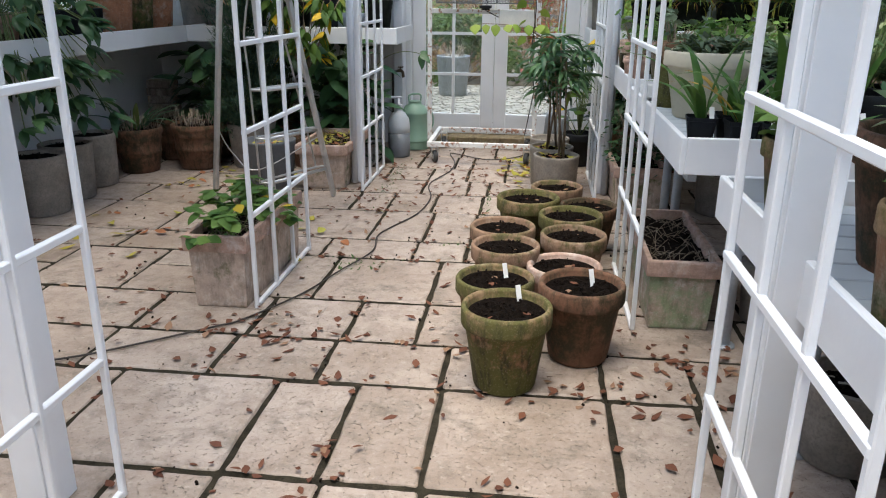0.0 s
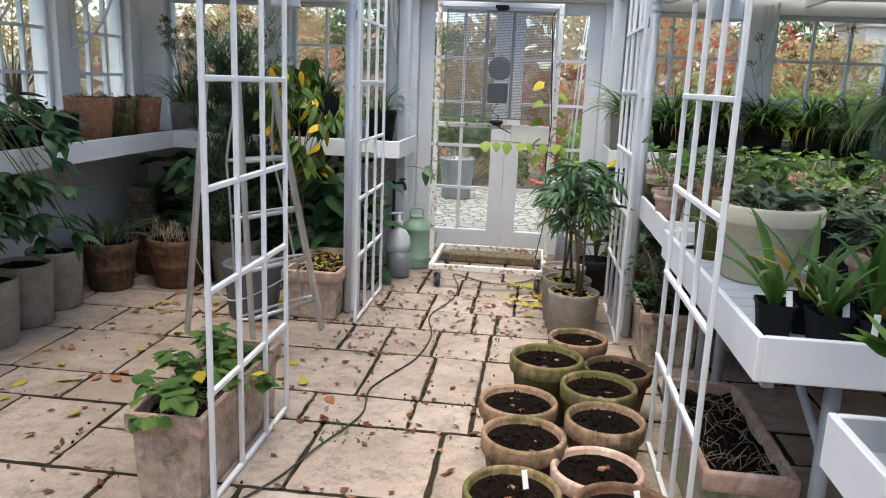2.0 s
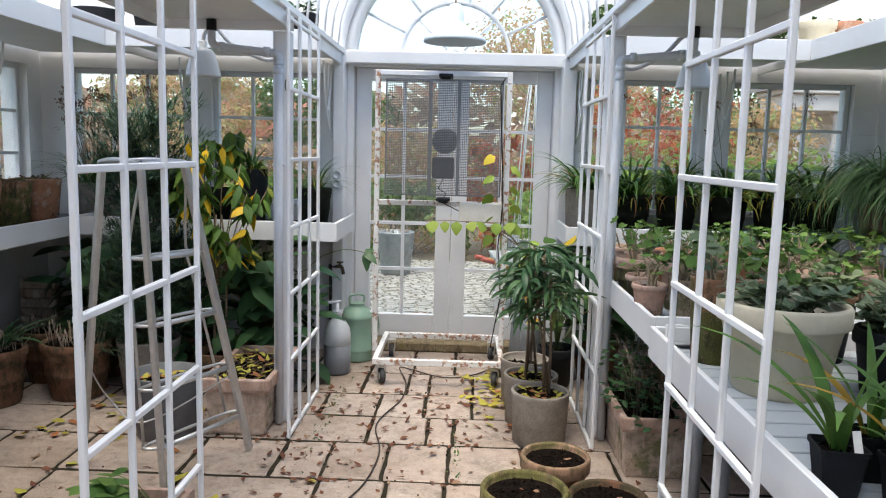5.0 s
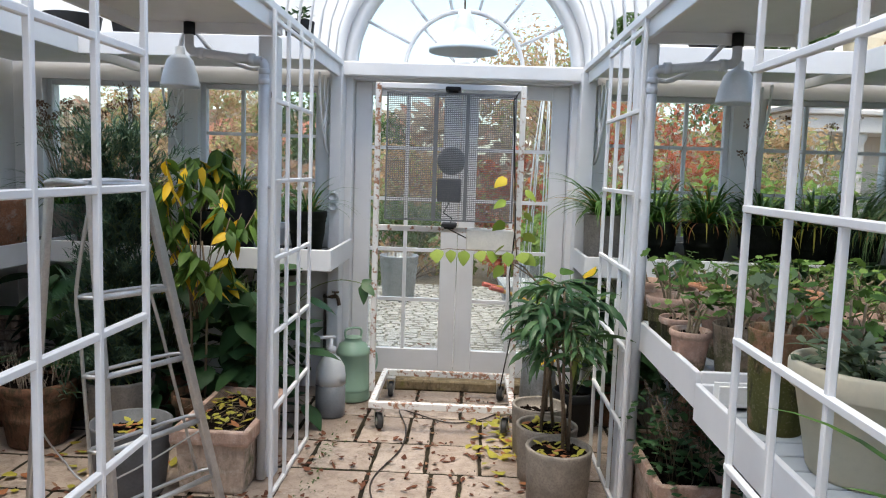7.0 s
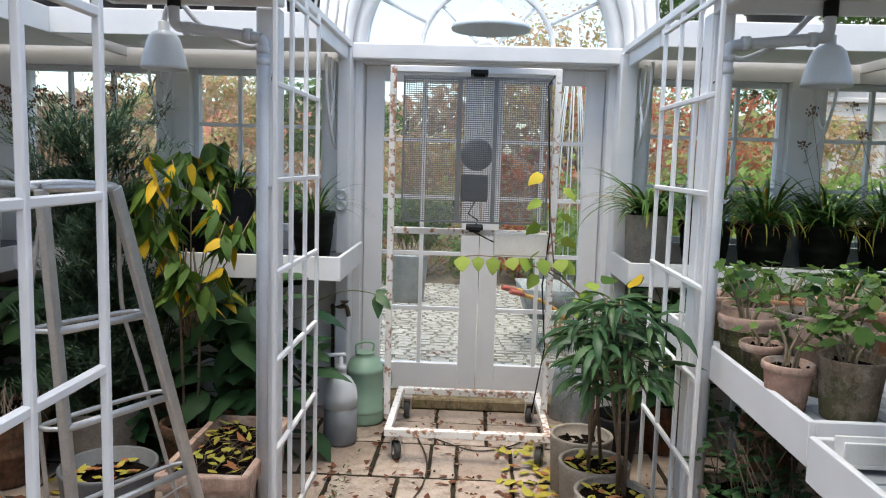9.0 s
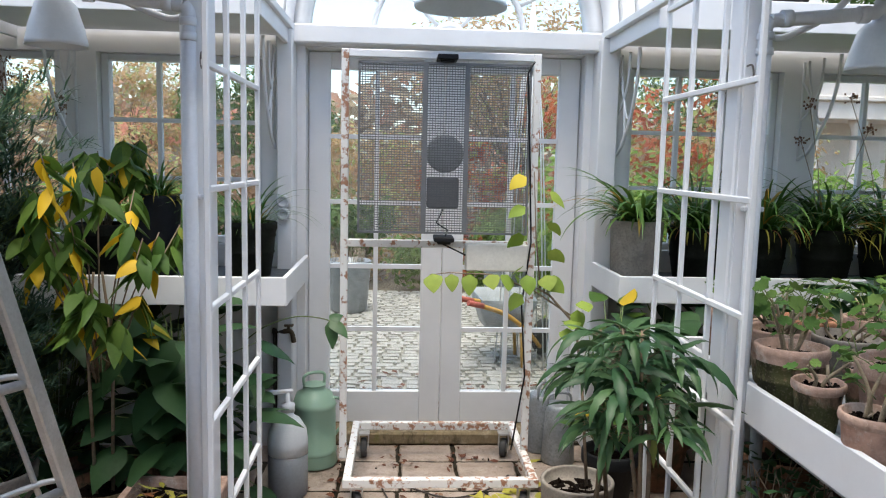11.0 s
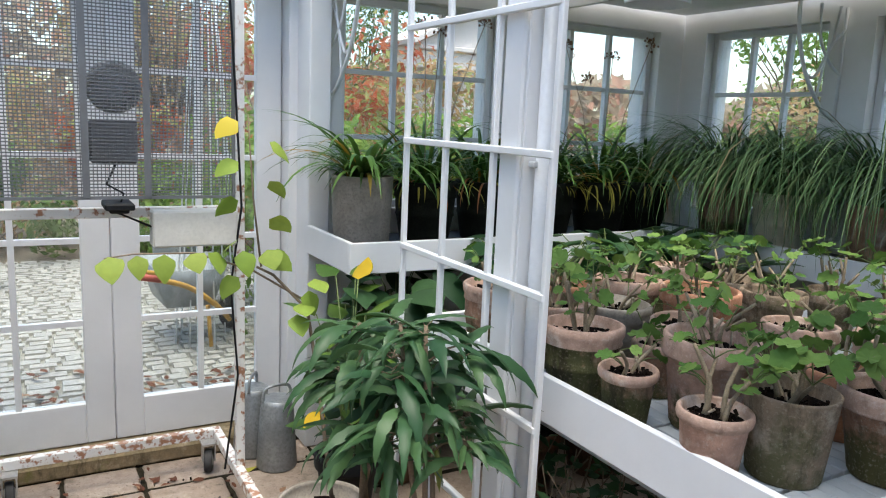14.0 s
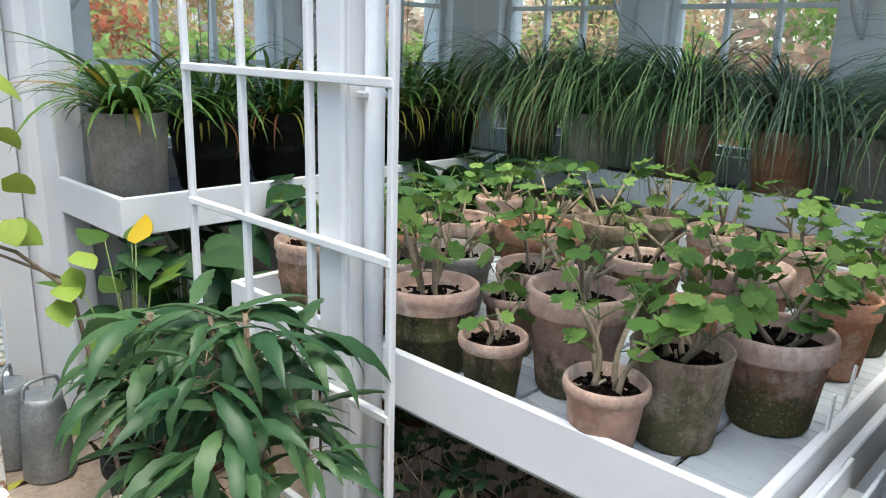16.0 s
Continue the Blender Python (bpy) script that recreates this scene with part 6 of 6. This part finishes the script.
G1 = leafy("garden_green", (0.14, 0.25, 0.05), (0.31, 0.42, 0.10), 0.6, trans=0.5)
G2 = leafy("garden_deep_green", (0.07, 0.13, 0.035), (0.15, 0.22, 0.06), 0.6, trans=0.4)
RED = leafy("autumn_red", (0.44, 0.10, 0.05), (0.55, 0.22, 0.09), 0.6, (0.34, 0.36, 0.12), 0.7, trans=0.5)
ORA = leafy("autumn_orange", (0.50, 0.31, 0.16), (0.58, 0.44, 0.24), 0.6, (0.36, 0.40, 0.16), 0.75, trans=0.5)
BRO = leafy("beech_hedge_brown", (0.36, 0.21, 0.13), (0.46, 0.31, 0.20), 0.7, trans=0.4)
random.seed(5)
for x, y, w, h, n, lm in ((1.7, 9.6, 1.8, 1.85, 1700, G1), (3.0, 9.4, 1.7, 1.75, 1600, G1), (4.3, 9.0, 1.6, 1.7, 1300, G1), (-1.9, 9.9, 1.5, 1.35, 1300, G2), (-3.0, 9.4, 1.6, 1.4, 1400, G1), (-4.3, 9.0, 1.6, 1.4, 1200, G2), (5.0, 7.3, 1.5, 1.8, 1300, G1), (5.2, 5.6, 1.5, 1.6, 1300, G1), (5.1, 4.0, 1.5, 1.5, 1200, G2), (-6.6, 7.0, 1.6, 1.15, 1000, G1), (-6.8, 5.2, 1.6, 1.1, 1000, G1), (-6.6, 3.4, 1.6, 1.1, 1000, G1), (1.2, 12.6, 1.2, 1.1, 900, G1), (-0.9, 13.2, 1.8, 1.3, 900, G2)):
    shrub("garden_shrub", "leafy green shrub in the garden outside the windows", x, y, w, h, n, lm)
for x, y, w, h, n, lm in ((2.3, 12.4, 2.3, 2.9, 1500, RED), (0.55, 13.4, 1.2, 2.2, 900, RED), (4.6, 13.5, 2.0, 2.7, 1300, ORA), (-1.2, 15.0, 2.6, 2.2, 1500, ORA), (-4.4, 14.0, 2.4, 2.0, 1500, ORA), (8.5, 9.8, 2.6, 2.7, 1300, ORA)):
    shrub("autumn_shrub", "tall shrub in red and orange autumn leaf", x, y, w, h, n, lm, 0.06)
for x, y, w, h, n, lm, tr in ((2.9, 24, 5.0, 6.3, 2600, ORA, 1.8), (-8.5, 26, 5, 5.2, 2200, ORA, 1.6), (8.8, 26, 5.5, 6.4, 2200, G2, 1.8), (-3.6, 21, 3.2, 3.6, 1600, G2, 1.2), (14, 14, 5, 5.5, 2000, G1, 1.5), (13, 7, 4.5, 5.5, 2000, G1, 1.5), (-13, 19, 5, 4.8, 1800, ORA, 1.5), (12.5, 1.0, 4.5, 5.5, 1800, G2, 1.5)):
    shrub("autumn_tree" if lm is ORA else "garden_tree", "large tree in autumn leaf beyond the garden" if lm is ORA else "large green tree beyond the garden", x, y, w, h, n, lm, 0.085, tr)
for x0, x1, y, h in ((-9, 1.0, 17.5, 1.7), (1.6, 6.0, 16.0, 1.5)):
    t = thing("beech_hedge", "clipped brown beech hedge across the garden", "hedge", pose((x0 + x1) / 2, y, -0.1))
    f = Foliage()
    for i in range(3000):
        f.card((U(-0.5, 0.5) * (x1 - x0), U(-0.35, 0.35), U(0, h)), (U(-1, 1), -1.5, U(-0.3, 1)), 0.10, U(0, 6.28))
    f.done("leaves", BRO, t)
t = thing("beech_hedge", "clipped brown beech hedge beside the glasshouse", "hedge", pose(8.0, 4.5, -0.1))
f = Foliage()
for i in range(4200):
    f.card((U(-0.4, 0.4), U(-6, 6), U(0, 1.75)), (-1.5, U(-1, 1), U(-0.3, 1)), 0.09, U(0, 6.28))
f.done("leaves", BRO, t)

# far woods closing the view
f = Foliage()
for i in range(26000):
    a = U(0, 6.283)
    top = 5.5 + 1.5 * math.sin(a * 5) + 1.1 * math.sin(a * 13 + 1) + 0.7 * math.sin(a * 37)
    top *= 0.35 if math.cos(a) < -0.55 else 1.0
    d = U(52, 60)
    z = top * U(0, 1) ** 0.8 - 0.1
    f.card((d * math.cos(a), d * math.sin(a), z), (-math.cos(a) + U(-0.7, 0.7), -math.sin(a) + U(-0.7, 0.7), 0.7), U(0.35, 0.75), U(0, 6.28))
# the haze of distance is put into these pale leaf colours
tagged(f.done("far_woods", leafy("haze_paled_autumn_wood", (0.36, 0.27, 0.20), (0.46, 0.40, 0.27), 0.8, (0.42, 0.24, 0.17), 0.75, 0.4)), "autumn woods along the horizon, paled with haze", "woods", kind="stuff")

# garden temple
PINKW = painted("pale_pink_render", (0.80, 0.71, 0.65), rough=0.8, wear=0.85)
t = thing("garden_pavilion", "pale classical pavilion with a pediment and columns", "building", pose(8.3, 18.0, -0.1))
part("wall", boxes(((-1.4, 0.9, 0), (1.75, 1.2, 2.75))), PINKW, t)
part("entablature", boxes(((-1.65, -0.3, 2.65), (1.75, 1.2, 3.0)), ((-1.75, -0.4, 3.0), (1.85, 1.2, 3.1)), bev=0.02), PINKW, t)
bm = bmesh.new()
tri = [(-1.8, 3.1), (1.9, 3.1), (0.05, 4.0)]
v0, v1 = [bm.verts.new((x, -0.3, z)) for x, z in tri], [bm.verts.new((x, 1.2, z)) for x, z in tri]
bm.faces.new(v0)
bm.faces.new(v1[::-1])
for i in range(3):
    bm.faces.new((v0[i], v1[i], v1[(i + 1) % 3], v0[(i + 1) % 3]))
part("pediment", bm, PINKW, t)
for s in (-1, 1):
    bm = bmesh.new()
    mm = Matrix.Translation((0.05 + s * 0.97, 0.35, 3.62)) @ Euler((0, radians(s * 25.5), 0)).to_matrix().to_4x4()
    box(bm, (-1.12, -0.85, -0.05), (1.12, 0.95, 0.05), mm)
    part("roof_slope", bm, PINKW, t)
for x in (-1.25, -0.45, 0.5, 1.35):
    bm = bmesh.new()
    lathe(bm, [(0.19, 0), (0.19, 0.1), (0.15, 0.14), (0.125, 2.45), (0.17, 2.55), (0.19, 2.65)], 18, (x, -0.05, 0))
    part("column", bm, PINKW, t)
t = thing("red_roofed_house", "distant house with a red tiled roof", "house", pose(-7.0, 27, -0.1))
part("wall", boxes(((-2.2, 0, 0), (2.2, 3, 2.0))), PINKW, t)
bm = bmesh.new()
v = [bm.verts.new(p) for p in ((-2.4, -0.3, 1.95), (2.4, -0.3, 1.95), (2.4, 3.3, 1.95), (-2.4, 3.3, 1.95), (-2.0, 1.5, 3.2), (2.0, 1.5, 3.2))]
for q in ((0, 1, 5, 4), (1, 2, 5), (2, 3, 4, 5), (3, 0, 4)):
    bm.faces.new([v[i] for i in q])
part("roof", bm, plain("red_roof_tile", (0.33, 0.12, 0.08), 0.8, var=0.25), t)

# yard things
for x, y in ((-0.86, 11.3), (0.80, 11.0)):
    t = potted("yard_tub", "big grey zinc tub standing in the yard", x, y, -0.07, 0.24, 0.55, "plain", ZINC, "tub", "tubs in the yard")
    stubs(t, 0.48, 0.18, 50, 0.2)
YELLOW = plain("orange_handle", (0.55, 0.30, 0.06), 0.5)
t = thing("wheelbarrow", "wheelbarrow with orange-yellow shafts in the yard", "wheelbarrow", pose(0.55, 9.15, -0.065))
bm = bmesh.new()
ring_loft(bm, [[(x * s, 0.15 + y * s, z) for x, y in ((-0.2, -0.3), (0.2, -0.3), (0.24, 0.3), (-0.24, 0.3))] for s, z in ((0.75, 0.28), (1.1, 0.55), (1.06, 0.55), (0.72, 0.30))])
part("tray", bm, ZINC, t)
for s in (-1, 1):
    bm = bmesh.new()
    tube(bm, smooth_path([(-0.36 + 0.03 * s, -0.30 - 0.1 * s, 0.57), (-0.05, -0.1 - 0.15 * s, 0.46), (0.15, -0.15 * s, 0.30), (0.30, 0.1, 0.12)]), 0.018, 8)
    part("shaft", bm, YELLOW, t)
    bm = bmesh.new()
    tube(bm, [(-0.38 + 0.03 * s, -0.31 - 0.1 * s, 0.575), (-0.26 + 0.03 * s, -0.25 - 0.1 * s, 0.54)], 0.022, 8)
    part("grip", bm, plain("red_grip", (0.45, 0.10, 0.07), 0.6) if s < 0 else bpy.data.materials["red_grip"], t)
    bm = bmesh.new()
    tube(bm, [(0.1, 0.05 + 0.2 * s, 0.3), (0.12, 0.05 + 0.2 * s, 0.01)], 0.014, 8)
    part("leg", bm, YELLOW, t)
bm = bmesh.new()
lathe(bm, [(0.02, -0.03), (0.14, -0.03), (0.16, 0), (0.14, 0.03), (0.02, 0.03)], 20)
bmesh.ops.transform(bm, matrix=Matrix.Translation((0.36, 0.3, 0.16)) @ Euler((radians(90), 0, radians(50))).to_matrix().to_4x4(), verts=bm.verts)
part("wheel", bm, RUBBER, t)

# ---- labels, hooks and the obelisk ----
for x, y, z, lean in ((1.10, 3.115, 0.80, 0), (1.13, 4.68, 0.83, 8), (1.30, 4.70, 0.83, 25)):
    t = thing("bench_label", "white plastic label stuck upright at the bench edge", "label", pose(x, y, z, 0, lean, 0))
    part("tag", boxes(((-0.009, -0.002, 0), (0.009, 0.002, 0.115)), bev=0.001), LABEL, t)
t = thing("label_tray", "white plastic tray end with labels on the bench", "tray", pose(0.98, 4.60, 0.785))
part("tray", boxes(((-0.13, -0.03, 0), (0.13, 0.03, 0.012)), ((-0.13, -0.03, 0.012), (0.13, -0.022, 0.07)), ((-0.13, 0.022, 0.012), (0.13, 0.03, 0.07)), bev=0.002), LABEL, t)
for x, y, s in ((LL - 0.06, 5.625, 1), (LR + 0.03, 5.552, -1)):
    t = thing("iron_hook", "small rusty iron hook screwed into the post", "hook", pose(x, y, 1.84))
    bm = bmesh.new()
    tube(bm, smooth_path([(0, 0.02, 0.03), (0, -0.02, 0.03), (0, -0.035, 0.0), (0, -0.02, -0.02), (0, -0.008, -0.005)]), 0.003, 6)
    part("hook", bm, plain("dark_iron", (0.10, 0.08, 0.07), 0.7) if s > 0 else bpy.data.materials["dark_iron"], t)
t = thing("garden_obelisk", "slender white cane obelisk in the garden", "obelisk", pose(0.69, 9.2, -0.1))
for k in range(8):
    a = 6.283 * k / 8
    bm = bmesh.new()
    tube(bm, [(0.22 * math.cos(a), 0.22 * math.sin(a), 0), (0.11 * math.cos(a), 0.11 * math.sin(a), 1.9), (0.0, 0.0, 2.95)], 0.006, 5)
    part("cane", bm, WHITE, t)

# ---- flagstone laying ----
random.seed(11)
ROWS_OF_FLAGS = [(1.62, 2.18, (-0.86, -0.57, -0.264, 0.02, 0.565)), (2.18, 2.74, (-1.15, -0.57, -0.285, 0.01, 0.575, 0.87)), (2.74, 3.08, (-0.855, -0.45, 0.0, 0.57, 0.89)), (3.08, 3.48, (-1.33, -0.83, -0.43, -0.14, 0.2, 0.6)), (3.48, 4.05, (-1.6, -1.1, -0.68, -0.145, 0.25, 0.62)), (4.05, 4.36, (-0.80, -0.31, -0.035, 0.4)), (4.36, 4.95, (-1.86, -1.25, -0.61, -0.30, -0.03, 0.4)), (4.95, 5.40, (-0.86, -0.62, -0.33, -0.02, 0.35)), (5.40, 5.80, (-0.46, -0.145, 0.0, 0.4)), (5.80, 6.20, (-0.79, -0.46, -0.18, 0.10, 0.45)), (6.20, 6.65, (-0.6, -0.31, -0.17, 0.11, 0.4)), (6.65, 7.0, (-0.59, -0.3, -0.01, 0.3)), (7.0, 7.24, (-0.31, -0.01, 0.35))]
y = 1.62
while y > YS + 0.6:
    h = U(0.4, 0.62)
    ROWS_OF_FLAGS.append((max(y - h, YS), y, (U(-0.5, 0.1),)))
    y -= h


def flag(x0, x1, y0, y1):
    g, gy, c = U(0.002, 0.006), U(0.005, 0.011), 0.008
    dz = U(-0.004, 0.001)
    out = [(x0 + g + U(0, 0.005), y0 + gy + U(0, 0.005)), (x1 - g - U(0, 0.005), y0 + gy + U(0, 0.005)), (x1 - g - U(0, 0.005), y1 - gy - U(0, 0.005)), (x0 + g + U(0, 0.005), y1 - gy - U(0, 0.005))]
    ring = []
    for i in range(4):
        (ax, ay), (bx, by) = out[i], out[(i + 1) % 4]
        ring += [(ax + (bx - ax) * 0.018, ay + (by - ay) * 0.018)]
        for u in (0.12, 0.27, 0.42, 0.58, 0.73, 0.88):
            n_ = Vector((by - ay, ax - bx)).normalized() * U(-0.006, 0.002)
            ring += [(ax + (bx - ax) * u + n_.x, ay + (by - ay) * u + n_.y)]
        ring += [(ax + (bx - ax) * 0.982, ay + (by - ay) * 0.982)]
    cx, cy = (x0 + x1) / 2, (y0 + y1) / 2
    bm = bmesh.new()
    ring_loft(bm, [[(a, b, -0.05) for a, b in ring], [(a, b, -0.009 + dz) for a, b in ring], [(a + (cx - a) * c / max(0.05, abs(cx - x0)), b + (cy - b) * c / max(0.05, abs(cy - y0)), dz) for a, b in ring]], cap0=False)
    bm.faces.ensure_lookup_table()
    bm.faces[-1].smooth = False
    ob = part("flagstone", bm, STONE, floor)


for y0, y1, js in ROWS_OF_FLAGS:
    xs = list(js)
    lo, hi = xs[0], xs[-1]
    while lo > XL + 0.75:
        lo -= U(0.35, 0.62)
        xs.append(lo)
    while hi < XR - 0.75:
        hi += U(0.35, 0.62)
        xs.append(hi)
    xs = [XL] + sorted(xs) + [XR]
    for a, b in zip(xs, xs[1:]):
        if b - a > 0.42 and y1 - y0 > 0.5 and U(0, 1) < 0.25:
            m_ = y0 + (y1 - y0) * U(0.4, 0.6)
            flag(a, b, y0, m_)
            flag(a, b, m_, y1)
        else:
            flag(a, b, y0, y1)

# ---- fallen leaves, moss and weeds on the floor ----
JX = [(j, r[0], r[1]) for r in ROWS_OF_FLAGS for j in r[2]]


def spot():
    """A place on the floor, more often along a joint."""
    if U(0, 1) < 0.45:
        r = random.choice(ROWS_OF_FLAGS[:13])
        return U(-2.4, 1.0), r[0] + U(-0.04, 0.04)
    if U(0, 1) < 0.5:
        j, a, b = random.choice(JX)
        return j + U(-0.04, 0.04), U(a, b)
    return U(-2.4, 1.0), U(1.0, 7.0)


f = Foliage()
for i in range(900):
    x, y = spot()
    f.leaf((x, y, 0.003 + U(0, 0.006)), U(0, 360), U(-3, 22), U(0.016, 0.058), U(0.012, 0.034), U(-25, 45), 3, OVATE, U(-0.4, 0.5), U(-15, 15))
for cx, cy, sx, sy, n in ((-0.75, 3.1, 0.15, 0.12, 45), (0.55, 2.75, 0.25, 0.08, 30), (-0.45, 5.7, 0.3, 0.4, 70), (-0.75, 5.0, 0.2, 0.3, 40), (0.15, 5.9, 0.2, 0.5, 60), (0.95, 3.05, 0.15, 0.1, 45)):
    for i in range(n):
        f.leaf((random.gauss(cx, sx), random.gauss(cy, sy), 0.003 + U(0, 0.005)), U(0, 360), U(-3, 25), U(0.018, 0.062), U(0.012, 0.036), U(-25, 50), 3, OVATE, U(-0.4, 0.5), U(-15, 15))
tagged(f.done("fallen_leaves", L_DRY), "curled red-brown dead leaves scattered on the flagstones", "leaves", kind="stuff")
f = Foliage()
for cx, cy, sx, sy, n in ((0.27, 6.25, 0.11, 0.22, 75), (-1.75, 5.6, 0.3, 0.3, 40), (-1.2, 4.6, 0.5, 0.4, 18), (-2.0, 4.4, 0.4, 0.5, 14)):
    for i in range(n):
        f.leaf((random.gauss(cx, sx), random.gauss(cy, sy), 0.004 + U(0, 0.012)), U(0, 360), U(-3, 20), U(0.05, 0.10), U(0.03, 0.055), U(-20, 40), 4, OVATE, U(-0.3, 0.4), U(-15, 15))
tagged(f.done("yellow_leaves", L_DRYY), "fallen yellow leaves on the flagstones", "leaves", kind="stuff")
f = Foliage()
for cx, cy, sx, sy, n in ((-0.60, 3.95, 0.10, 0.06, 60), (-0.72, 5.95, 0.03, 0.35, 110), (0.02, 5.2, 0.012, 0.25, 50), (-0.15, 4.3, 0.1, 0.02, 20)):
    for i in range(n):
        f.leaf((random.gauss(cx, sx), random.gauss(cy, sy), -0.006), U(0, 360), U(10, 60), U(0.012, 0.035), U(0.006, 0.014), 50, 3, OVATE)
tagged(f.done("weeds", L_BOX), "small weeds and moss growing in the floor joints", "weeds", kind="stuff")
bm = bmesh.new()
for i in range(420):
    x, y = spot()
    k = U(0.002, 0.006)
    box(bm, (-k, -k * 0.7, -k * 0.5), (k, k * 0.7, k * 0.5), Matrix.Translation((x, y, 0.002)) @ Euler((U(0, 3), U(0, 3), U(0, 3))).to_matrix().to_4x4())
tagged(finish("floor_crumbs", bm, SOILBIT), "crumbs of soil and bark on the flagstones", "debris", kind="stuff")
